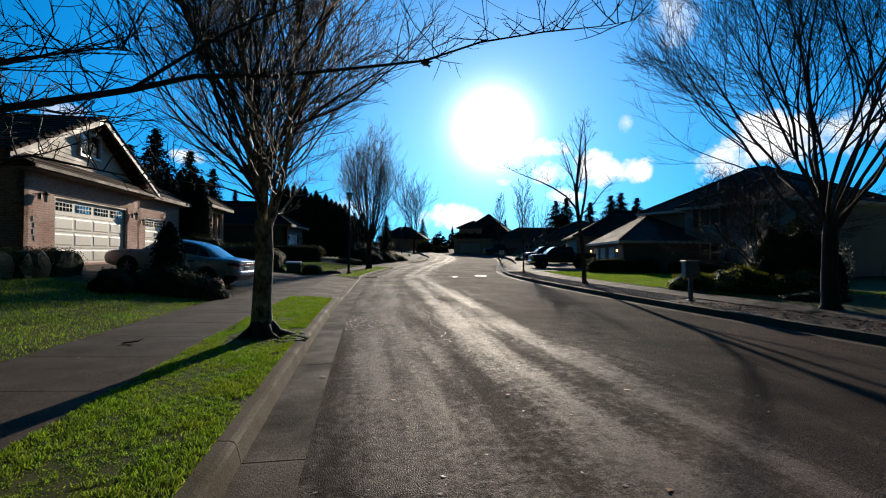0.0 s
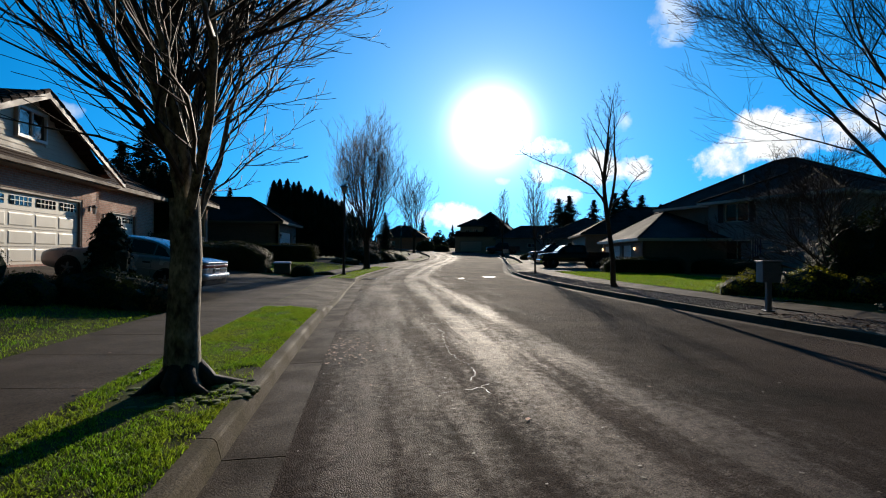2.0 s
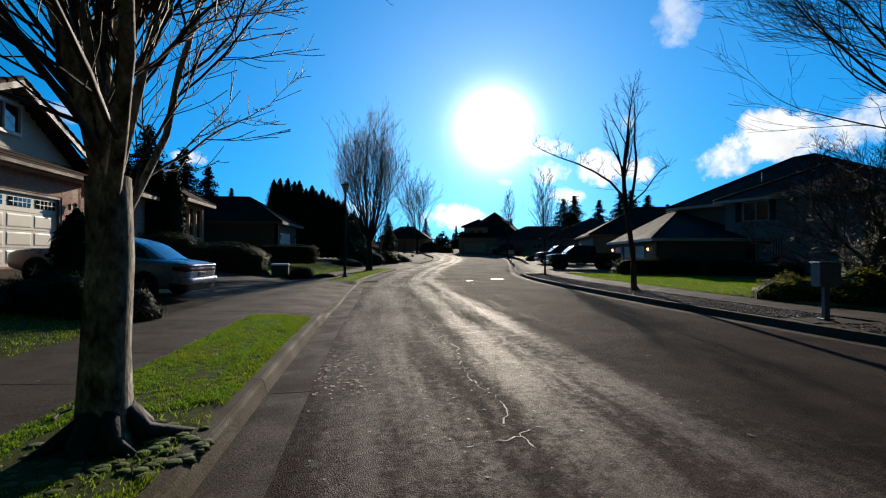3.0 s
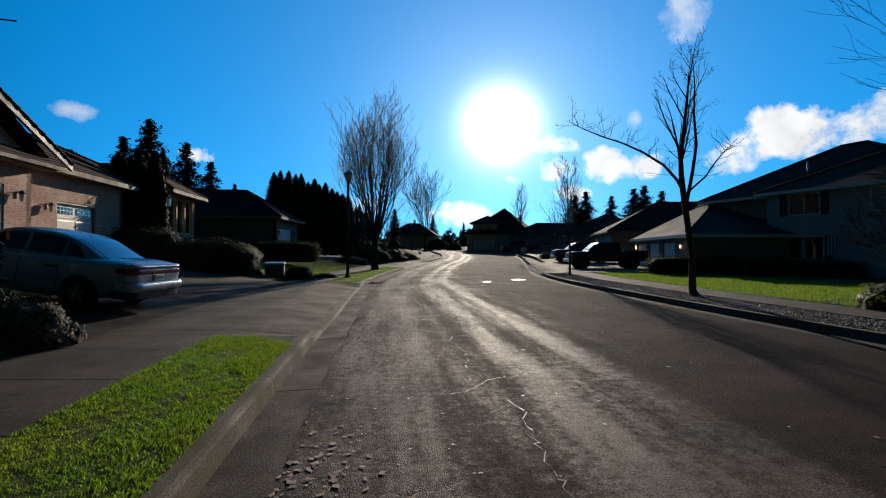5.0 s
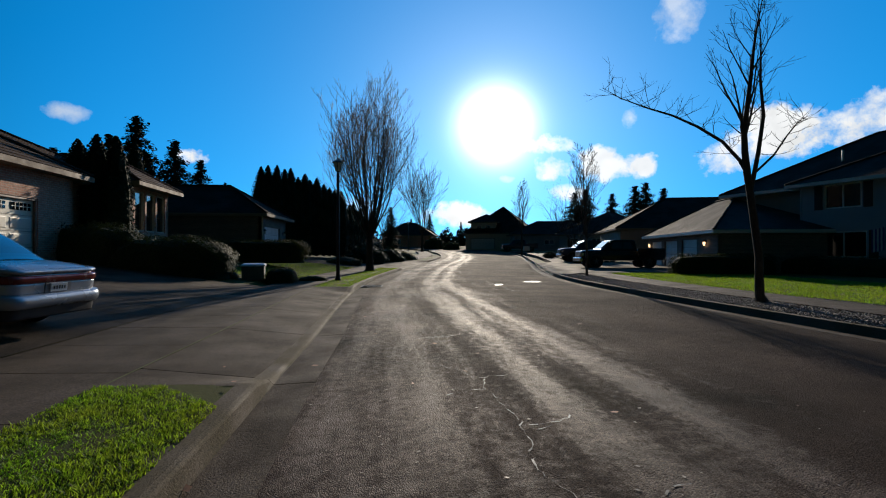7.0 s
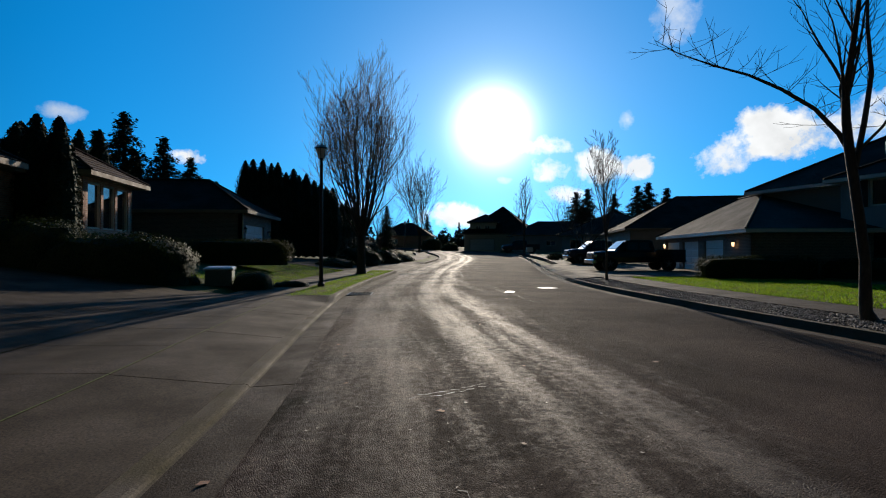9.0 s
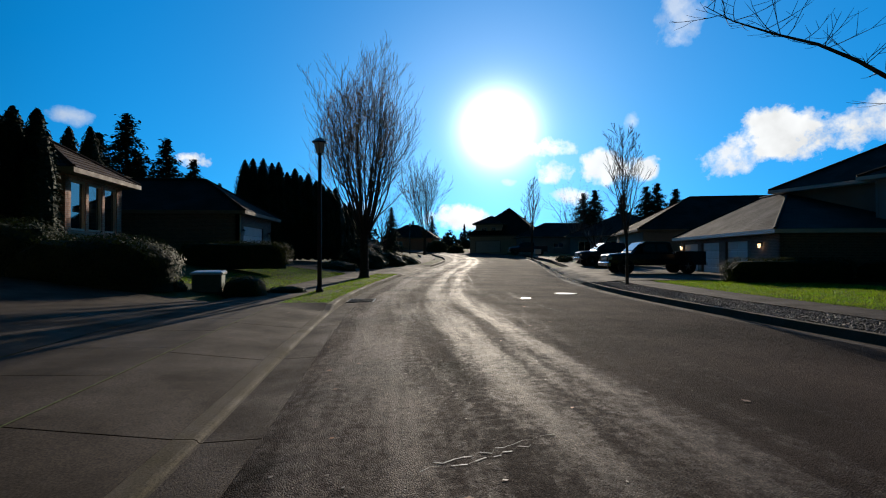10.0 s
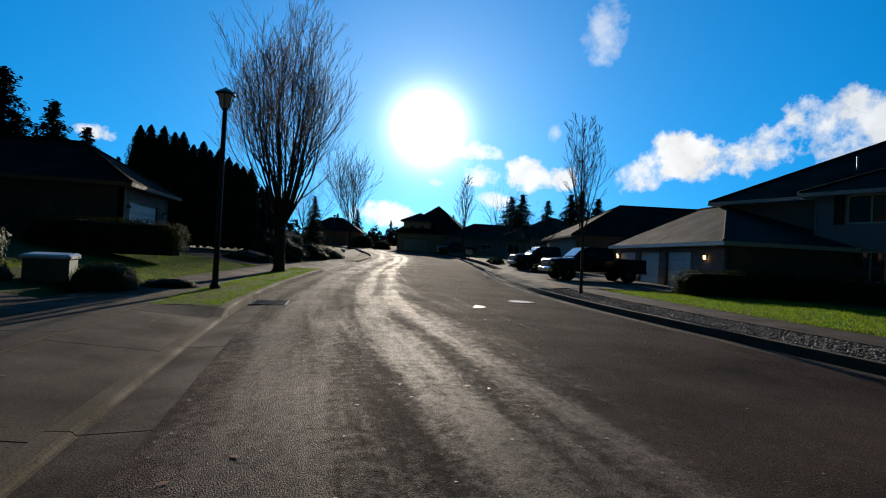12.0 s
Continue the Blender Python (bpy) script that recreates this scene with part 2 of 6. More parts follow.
TWIG = material("twig", (0.045, 0.03, 0.022), 0.7, fine=20, coarse=2.0, vary=0.3, bump=0)
PALE_TWIG = material("pale_twig", (0.09, 0.058, 0.04), 0.7, fine=20, coarse=2.0, vary=0.3, bump=0)
YELLOW_HEDGE = material("yellow_green_leaf", (0.17, 0.19, 0.03), 0.6, fine=20, coarse=1.0, vary=0.4, bump=0, island=0.4, translucent=0.5, spec=0.2)
HEDGE = material("hedge_leaf", (0.03, 0.048, 0.015), 0.8, fine=20, coarse=1.0, vary=0.4, bump=0, color2=(0.05, 0.06, 0.015), island=0.4, spec=0.12, translucent=0.12)
LAUREL = material("glossy_leaf", (0.026, 0.045, 0.016), 0.65, fine=20, coarse=1.0, vary=0.3, bump=0, island=0.4, spec=0.08, translucent=0.1)
CYPRESS = material("cypress_leaf", (0.022, 0.040, 0.016), 0.8, fine=20, coarse=1.0, vary=0.4, bump=0, island=0.4, spec=0.2)
FIR = material("fir_needle", (0.022, 0.040, 0.022), 0.8, fine=20, coarse=0.5, vary=0.4, bump=0, island=0.4, spec=0.2)
RUST_LEAF = material("rust_leaf", (0.14, 0.085, 0.03), 0.7, fine=20, coarse=2.0, vary=0.4, bump=0, island=0.5)
DEAD_LEAF = material("dead_leaf", (0.22, 0.09, 0.035), 0.7, fine=30, coarse=3, vary=0.4, bump=0, island=0.5)
PALE_LEAF = material("pale_leaf", (0.2, 0.16, 0.13), 0.7, fine=30, coarse=3, vary=0.3, bump=0, island=0.4)
MULCH = material("mulch", (0.085, 0.042, 0.025), 0.9, fine=60, coarse=2, vary=0.5, bump=0.6, island=0.4)
STONE = material("gravel_stone", (0.17, 0.155, 0.145), 0.75, fine=40, coarse=3, vary=0.3, bump=0.2, island=0.5)
SIDING = material("cream_siding", (0.62, 0.54, 0.43), 0.7, fine=40, coarse=1.0, vary=0.08, bump=0.05)
GREY_SIDING = material("grey_siding", (0.33, 0.36, 0.40), 0.7, fine=40, coarse=1.0, vary=0.08, bump=0.05)
TAUPE = material("taupe_siding", (0.27, 0.245, 0.22), 0.75, fine=40, coarse=1.0, vary=0.1, bump=0.05)
WHITE = material("white_paint", (0.74, 0.73, 0.70), 0.5, fine=30, coarse=2, vary=0.06, bump=0.03)
CREAM_DOOR = material("cream_door_paint", (0.72, 0.66, 0.54), 0.5, fine=30, coarse=2, vary=0.06, bump=0.03)
TRIM = material("brown_trim", (0.20, 0.15, 0.115), 0.6, fine=30, coarse=2, vary=0.15, bump=0.05)
DARK = material("dark_frame", (0.025, 0.022, 0.02), 0.5, fine=30, coarse=2, vary=0.2, bump=0)
TILE = material("roof_tile", (0.07, 0.042, 0.03), 0.9, fine=12, coarse=0.8, vary=0.4, bump=0.3, island=0.22, spec=0.1)
TAN_TRIM = material("tan_eaves_paint", (0.26, 0.20, 0.15), 0.7, fine=30, coarse=2, vary=0.15, bump=0.05, spec=0.2)
SHINGLE = material("grey_shingle", (0.062, 0.056, 0.053), 0.9, fine=25, coarse=0.8, vary=0.35, bump=0.4, island=0.2, spec=0.15)
DARK_SHINGLE = material("dark_brown_shingle", (0.034, 0.024, 0.019), 0.92, fine=25, coarse=0.8, vary=0.4, bump=0.4, island=0.25, spec=0.1)
BLACK_METAL = material("black_metal", (0.018, 0.018, 0.02), 0.45, 0.3, fine=30, coarse=2, vary=0.2, bump=0.05)
STEEL = material("brushed_steel", (0.22, 0.22, 0.23), 0.45, 0.6, fine=50, coarse=3, vary=0.15, bump=0.05)
CHROME = material("chrome", (0.6, 0.6, 0.62), 0.14, 1.0, fine=50, coarse=3, vary=0.05, bump=0)
RUBBER = material("rubber", (0.018, 0.018, 0.018), 0.85, fine=50, coarse=3, vary=0.2, bump=0.1)
SILVER_PAINT = material("silver_blue_car_paint", (0.46, 0.48, 0.51), 0.26, 0.35, fine=300, coarse=1, vary=0.05, bump=0, rough_vary=0.05)
BLACK_PAINT = material("black_car_paint", (0.012, 0.013, 0.017), 0.15, 0.2, fine=300, coarse=1, vary=0.05, bump=0, rough_vary=0.03)
BLUE_PAINT = material("dark_blue_car_paint", (0.02, 0.035, 0.07), 0.2, 0.3, fine=300, coarse=1, vary=0.05, bump=0, rough_vary=0.03)
RED_PLASTIC = material("red_lens", (0.22, 0.015, 0.012), 0.2, fine=90, coarse=3, vary=0.1, bump=0)
RED_CLOTH = material("red_cloth", (0.45, 0.03, 0.03), 0.8, fine=90, coarse=3, vary=0.15, bump=0.1)
PINK = material("pink_flower", (0.5, 0.12, 0.14), 0.7, fine=90, coarse=3, vary=0.2, bump=0, island=0.4)
DARK_PLASTIC = material("dark_plastic", (0.02, 0.02, 0.022), 0.5, fine=90, coarse=3, vary=0.1, bump=0.05)
GREEN_METAL = material("green_metal", (0.14, 0.17, 0.13), 0.5, 0.1, fine=30, coarse=2, vary=0.12, bump=0.05)
PALE_METAL = material("pale_metal", (0.55, 0.56, 0.55), 0.35, 0.5, fine=30, coarse=2, vary=0.1, bump=0.04)
CRACK = material("crack_filler", (0.17, 0.16, 0.15), 0.7, fine=60, coarse=4, vary=0.3, bump=0.2)
LAMP_GLASS = material("frosted_glass", (0.62, 0.62, 0.58), 0.3, fine=30, coarse=4, vary=0.08, bump=0)
PLASTIC_WHITE = material("white_plastic", (0.7, 0.7, 0.7), 0.4, fine=30, coarse=4, vary=0.05, bump=0)
FLAG_BLUE = material("flag_blue", (0.03, 0.04, 0.16), 0.8, fine=60, coarse=4, vary=0.1, bump=0)
FLAG_WHITE = material("flag_white", (0.6, 0.6, 0.6), 0.8, fine=60, coarse=4, vary=0.1, bump=0)


def glass_material(name, tint, rough=0.03):
    m = bpy.data.materials.new(name)
    m.use_nodes = True
    b = m.node_tree.nodes["Principled BSDF"]
    b.inputs["Base Color"].default_value, b.inputs["Roughness"].default_value = (*tint, 1), rough
    b.inputs["Specular IOR Level"].default_value, b.inputs["Coat Weight"].default_value, b.inputs["Coat Roughness"].default_value = 1.0, 1.0, 0.02
    return m


PANE = glass_material("window_glass", (0.012, 0.016, 0.018))
CAR_GLASS = glass_material("car_glass", (0.01, 0.014, 0.02))
lit = bpy.data.materials.new("lit_bulb")
lit.use_nodes = True
lit.node_tree.nodes["Principled BSDF"].inputs["Emission Color"].default_value = (1.0, 0.62, 0.3, 1)
lit.node_tree.nodes["Principled BSDF"].inputs["Emission Strength"].default_value = 3.0


def brick_material(name, a, b_, mortar, row=0.075):
    """Running bond brick with recessed joints, too far off for bricks of their own."""
    m = material(name, a, 0.85, fine=50, coarse=1.5, vary=0.2, bump=0)
    nt = m.node_tree
    n, l = nt.nodes, nt.links
    b = n["Principled BSDF"]
    coord = n.new("ShaderNodeUVMap")
    br = n.new("ShaderNodeTexBrick")
    br.inputs["Color1"].default_value, br.inputs["Color2"].default_value, br.inputs["Mortar"].default_value = (*a, 1), (*b_, 1), (*mortar, 1)
    br.inputs["Scale"].default_value, br.inputs["Brick Width"].default_value, br.inputs["Row Height"].default_value = 1.0, 0.22, row
    br.inputs["Mortar Size"].default_value, br.inputs["Bias"].default_value = 0.009, -0.1
    l.new(coord.outputs[0], br.inputs["Vector"])
    grain = n.new("ShaderNodeTexNoise")
    grain.inputs["Scale"].default_value = 9.0
    l.new(coord.outputs[0], grain.inputs["Vector"])
    mr = n.new("ShaderNodeMapRange")
    mr.inputs["To Min"].default_value, mr.inputs["To Max"].default_value = 0.55, 1.4
    l.new(grain.outputs["Fac"], mr.inputs["Value"])
    sc = n.new("ShaderNodeVectorMath")
    sc.operation = "SCALE"
    l.new(br.outputs["Color"], sc.inputs[0])
    l.new(mr.outputs[0], sc.inputs["Scale"])
    l.new(sc.outputs[0], b.inputs["Base Color"])
    bump = n.new("ShaderNodeBump")
    bump.invert = True
    bump.inputs["Strength"].default_value, bump.inputs["Distance"].default_value = 0.8, 0.01
    l.new(br.outputs["Fac"], bump.inputs["Height"])
    l.new(bump.outputs[0], b.inputs["Normal"])
    return m


BRICK = brick_material("pink_brick", (0.56, 0.29, 0.20), (0.42, 0.20, 0.14), (0.5, 0.42, 0.34))
GREY_BRICK = brick_material("grey_brown_brick", (0.22, 0.16, 0.13), (0.12, 0.10, 0.09), (0.3, 0.27, 0.24))


# Mesh tools
class Mesh:
    """Collects faces for one mesh object."""

    def __init__(self):
        self.v, self.f, self.uv = [], [], []

    def face(self, pts, uv=None):
        i = len(self.v)
        self.v.extend(tuple(p) for p in pts)
        self.f.append(tuple(range(i, i + len(pts))))
        self.uv.extend(uv or [(0, 0)] * len(pts))

    def solid(self, rings):
        """Closed rings of points, joined one to the next, with end caps."""
        i, k = len(self.v), len(rings[0])
        for r in rings:
            self.v.extend(tuple(p) for p in r)
        for a in range(len(rings) - 1):
            for b in range(k):
                c = (b + 1) % k
                self.f.append((i + a * k + b, i + a * k + c, i + (a + 1) * k + c, i + (a + 1) * k + b))
                self.uv.extend([(0, 0)] * 4)
        self.f.append(tuple(i + b for b in range(k - 1, -1, -1)))
        self.f.append(tuple(i + (len(rings) - 1) * k + b for b in range(k)))
        self.uv.extend([(0, 0)] * (2 * k))
        return self

    def box(self, x0, y0, z0, x1, y1, z1, c=0.0):
        """A box, its upright and top edges cut by c."""
        def ring(z, s):
            a, b, d, e = x0 + s, x1 - s, y0 + s, y1 - s
            if not c:
                return [(a, d, z), (b, d, z), (b, e, z), (a, e, z)]
            k = c
            return [(a + k, d, z), (b - k, d, z), (b, d + k, z), (b, e - k, z), (b - k, e, z), (a + k, e, z), (a, e - k, z), (a, d + k, z)]
        rings = [ring(z0, 0), ring(z1, 0)] if not c else [ring(z0, 0), ring(z1 - c, 0), ring(z1, c)]
        return self.solid(rings)

    def tube(self, pts, radii, sides=8):
        pts = [Vector(p) for p in pts]
        rings, up = [], Vector((0.3, 0.1, 0.95))
        for k, p in enumerate(pts):
            d = (pts[min(k + 1, len(pts) - 1)] - pts[max(k - 1, 0)]).normalized()
            a = d.cross(up if abs(d.dot(up)) < 0.9 else Vector((1, 0, 0))).normalized()
            b = d.cross(a)
            r = radii[k] if hasattr(radii, "__len__") else radii
            rings.append([p + (a * math.cos(2 * math.pi * s / sides) + b * math.sin(2 * math.pi * s / sides)) * r for s in range(sides)])
        return self.solid(rings)

    def cyl(self, x, y, z0, z1, r, r2=None, sides=16):
        return self.solid([[(x + q * math.cos(2 * math.pi * s / sides), y + q * math.sin(2 * math.pi * s / sides), z) for s in range(sides)] for z, q in ((z0, r), (z1, r if r2 is None else r2))])

    def data(self, name, mat, smooth=False):
        me = bpy.data.meshes.new(name)
        me.from_pydata(self.v, [], self.f)
        if any(u != (0, 0) for u in self.uv):
            layer = me.uv_layers.new(name="UVMap")
            layer.data.foreach_set("uv", np.array(self.uv, dtype=np.float32).ravel())
        me.materials.append(mat)
        if smooth:
            me.shade_smooth()
        me.update()
        return me


def raw_mesh(name, verts, faces, mat, smooth=False):
    """A mesh from arrays: all faces with the same number of corners."""
    me = bpy.data.meshes.new(name)
    k = faces.shape[1]
    me.vertices.add(len(verts))
    me.vertices.foreach_set("co", np.asarray(verts, dtype=np.float32).ravel())
    me.loops.add(faces.size)
    me.loops.foreach_set("vertex_index", faces.astype(np.int32).ravel())
    me.polygons.add(len(faces))
    me.polygons.foreach_set("loop_start", np.arange(0, faces.size, k, dtype=np.int32))
    me.polygons.foreach_set("loop_total", np.full(len(faces), k, dtype=np.int32))
    me.materials.append(mat)
    me.update(calc_edges=True)
    me.validate()
    if smooth:
        me.shade_smooth()
    return me


def part(name, mesh, mat, parent, label="", smooth=False):
    ob = new(name, mesh.data(name, mat, smooth) if isinstance(mesh, Mesh) else mesh)
    ob.parent = parent
    if label:
        tagged(ob, label)
    return ob


def thing(name, m, label, category, group="", kind=""):
    ob = new(name)
    ob.empty_display_size = 0.2
    ob.matrix_basis = m if isinstance(m, Matrix) else pose(*m)
    return tagged(ob, label, category, group, kind)


def single(name, mesh, mat, label, category, m=None, group="", kind="", smooth=False):
    ob = new(name, mesh.data(name, mat, smooth) if isinstance(mesh, Mesh) else mesh)
    if m is not None:
        ob.matrix_basis = m
    return tagged(ob, label, category, group, kind)


def rnd(a, b):
    return random.uniform(a, b)


# Plan of the street: kerb lines, ground heights
LEFT = [(-40, 9.5), (-20, 4.3), (0, 0.0), (4.8, -0.5), (9, -0.88), (17, -1.44), (20, -1.57), (23, -1.76), (27.4, -1.98), (30, -2.05), (36, -1.82), (42.5, -1.25), (49, -0.45), (57, 0.95), (64, 2.3), (72, 3.5), (80, 4.1), (92, 4.0), (107, 2.6), (130, -3.0), (170, -20.0)]
RIGHT = [(-40, 18.5), (-20, 13.3), (0, 9.75), (9, 8.7), (15, 8.05), (21, 7.6), (27, 7.38), (33, 7.4), (39, 7.95), (47, 9.3), (60, 11.8), (75, 14.2), (92, 15.2), (107, 14.6), (130, 9.5), (170, -7.0)]


def smooth_line(points):
    ys, xs = np.array([p[0] for p in points], float), np.array([p[1] for p in points], float)
    m = np.gradient(xs, ys)

    def at(y):
        i = int(np.clip(np.searchsorted(ys, y) - 1, 0, len(ys) - 2))
        h = ys[i + 1] - ys[i]
        s = (y - ys[i]) / h
        return float((2 * s**3 - 3 * s**2 + 1) * xs[i] + (s**3 - 2 * s**2 + s) * h * m[i] + (-2 * s**3 + 3 * s**2) * xs[i + 1] + (s**3 - s**2) * h * m[i + 1])
    return at


kerb_left, kerb_right = smooth_line(LEFT), smooth_line(RIGHT)


def slope(y):
    """The street's own level: flat, then a gentle rise."""
    u = (y - 46) / 6
    return 0.027 * 6 * (math.log1p(math.exp(u)) if u < 30 else u) if y < 150 else 0.027 * 104


def clamp(v, a, b):
    return max(a, min(b, v))


def lot(x, y):
    """Height of the ground beside the street, kerbs and walks left out."""
    base = slope(y)
    xl, xr = kerb_left(clamp(y, -40, 169)), kerb_right(clamp(y, -40, 169))
    if x < xl:
        d = xl - 3.3 - x
        return base + 0.11 + clamp(d * 0.13, 0.0, 0.92) * clamp((70 - y) / 25, 0.0, 1.0)
    if x > xr:
        return base + 0.13
    return base


STRIPS = [(-30.0, 16.4), (29.35, 46.5), (60.0, 71.0)]


def build_ground():
    """One sheet out to the horizon, sunk under the road."""
    xs = sorted(set([-900, -400, -200, -120, -80, -60] + list(np.arange(-45, 60, 1.0)) + [70, 90, 120, 200, 400, 900]))
    ys = sorted(set([-900, -400, -200, -100, -60] + list(np.arange(-40, 150, 1.5)) + [170, 200, 300, 500, 900]))
    m = Mesh()
    idx = {}
    for j, y in enumerate(ys):
        for i, x in enumerate(xs):
            yc = clamp(y, -40, 169)
            inside = kerb_left(yc) - 3.6 < x < kerb_right(yc) + 3.3 and -45 < y < 172
            z = lot(x, y) - (0.35 if inside else 0.0)
            idx[i, j] = len(m.v)
            m.v.append((x, y, z))
    for j in range(len(ys) - 1):
        for i in range(len(xs) - 1):
            m.f.append((idx[i, j], idx[i + 1, j], idx[i + 1, j + 1], idx[i, j + 1]))
            m.uv.extend([(0, 0)] * 4)
    single("ground", m, TURF, "mown winter lawn and bare garden soil", "ground", kind="structure", smooth=True)


def strip(m, y0, y1, left, right, step=1.0, across=1, z=0.0, crown=0.0, uv_from=None):
    """A band of ground between two lines x(y)."""
    n = max(1, int(math.ceil((y1 - y0) / step)))
    rows = []
    for k in range(n + 1):
        y = y0 + (y1 - y0) * k / n
        a, b = left(y), right(y)
        rows.append([(a + (b - a) * i / across, y, slope(y) + (z(y, i / across) if callable(z) else z) + crown * 4 * (i / across) * (1 - i / across)) for i in range(across + 1)])
    for k in range(n):
        for i in range(across):
            q = [rows[k][i], rows[k][i + 1], rows[k + 1][i + 1], rows[k + 1][i]]
            m.face(q, [(p[0] - kerb_left(clamp(p[1], -40, 169)), p[1]) for p in q])


def build_road():
    m = Mesh()
    strip(m, -40, 169, lambda y: kerb_left(y) + 0.47, lambda y: kerb_right(y) - 0.45, 1.5, 12, -0.03, 0.06)
    single("road", m, ASPHALT, "worn dark asphalt street with damp wheel tracks, paled for sun glare", "road", kind="structure", smooth=True)


def piece_between(y0, y1, offs, zs, line, sign, gap=0.006):
    """One cast length of kerb, gutter or walk: a profile carried from y0 to y1."""
    m = Mesh()
    rings = []
    n = max(1, int((y1 - y0) / 0.5))
    for k in range(n + 1):
        y = y0 + gap + (y1 - y0 - 2 * gap) * k / n
        x = line(y)
        rings.append([(x + sign * o, y, slope(y) + (z(y) if callable(z) else z)) for o, z in zip(offs, zs)])
    m.solid(rings)
    return m


def near_drop(y, strips):
    """1 where the kerb stands full, 0 at the lowered kerb of a driveway."""
    best = 0.0
    for a, b in strips:
        best = max(best, clamp((y - a + 0.75) / 0.7, 0, 1) * clamp((b + 0.75 - y) / 0.7, 0, 1))
    return best


def left_top(y):
    return -0.02 + 0.13 * near_drop(y, STRIPS)


def build_kerbs():
    kerb = thing("kerb_left", (0, 0, 0), "weathered grey concrete kerb with mossy edges", "kerb", kind="structure")
    gutter = thing("gutter_left", (0, 0, 0), "grey concrete gutter pan with cut joints", "gutter", kind="structure")
    y = 1.72 - 3.05 * 10
    while y < 100:
        part("kerb_stone", piece_between(y, y + 3.05, (0.03, -0.005, -0.022, -0.055, -0.2, -0.21, 0.03), (-0.055, lambda v: left_top(v) - 0.032, lambda v: left_top(v) - 0.010, left_top, left_top, -0.3, -0.3), kerb_left, 1), KERB, kerb)
        part("gutter_slab", piece_between(y, y + 3.05, (0.47, 0.025, 0.025, 0.47), (-0.028, -0.05, -0.25, -0.25), kerb_left, 1), GUTTER, gutter)
        y += 3.05
    kerb = thing("kerb_right", (0, 0, 0), "dark weathered concrete kerb", "kerb", kind="structure")
    gutter = thing("gutter_right", (0, 0, 0), "grey concrete gutter pan", "gutter", kind="structure")
    y = -29.0
    full = [(-40, 38.6), (56.5, 90)]

    def right_top(yy):
        return -0.02 + 0.13 * near_drop(yy, full)
    while y < 100:
        part("kerb_stone", piece_between(y, y + 3.05, (0.0, 0.04, 0.2, 0.21, 0.0), (-0.05, right_top, right_top, -0.3, -0.3), kerb_right, 1), KERB, kerb)
        part("gutter_slab", piece_between(y, y + 3.05, (-0.45, 0.0, 0.0, -0.45), (-0.028, -0.05, -0.25, -0.25), kerb_right, 1), GUTTER, gutter)
        y += 3.05


def build_walks():
    walk_l = thing("pavement_left", (0, 0, 0), "grey concrete pavement of cast slabs", "pavement", kind="structure")
    y = -28.0
    while y < 95:
        part("slab", piece_between(y, y + 1.55, (-1.45, -3.3, -3.3, -1.45), (0.105, 0.12, -0.2, -0.2), kerb_left, 1, 0.008), CONCRETE, walk_l)
        y += 1.55
    apron = thing("pavement_apron_left", (0, 0, 0), "concrete driveway apron, mossy at its joints", "driveway apron", kind="structure")
    for a, b, n in ((17.16, 28.59, 4), (47.26, 59.24, 4)):
        for k in range(n):
            y0, y1 = a + (b - a) * k / n, a + (b - a) * (k + 1) / n
            part("slab", piece_between(y0, y1, (-0.205, -0.42, -1.44, -1.44, -0.205), (-0.02, 0.0, 0.10, -0.2, -0.2), kerb_left, 1, 0.01), CONCRETE, apron)
    def wing(yy, f):
        k = near_drop(yy, STRIPS)
        return (0.10 - 0.12 * f) * (1 - k) + 0.108 * k
    for a, b in ((16.37, 17.15), (28.6, 29.38), (46.47, 47.25), (59.25, 60.03)):
        m = Mesh()
        strip(m, a, b, lambda yy: kerb_left(yy) - 1.44, lambda yy: kerb_left(yy) - 0.205, 0.1, 4, wing)
        part("flare", m, CONCRETE, apron, "sloping concrete flare")
    m = Mesh()
    strip(m, 16.4, 29.4, lambda yy: kerb_left(yy) - 1.452, lambda yy: kerb_left(yy) - 1.432, 0.5, 1, 0.108)
    single("moss_line", m, MOSS, "thin green moss in the walk's joint", "moss", kind="stuff")
    walk_r = thing("pavement_right", (0, 0, 0), "grey concrete pavement of cast slabs", "pavement", kind="structure")
    y = -28.0
    while y < 95:
        part("slab", piece_between(y, y + 1.55, (1.75, 3.2, 3.2, 1.75), (0.125, 0.135, -0.2, -0.2), kerb_right, 1, 0.008), CONCRETE, walk_r)
        y += 1.55


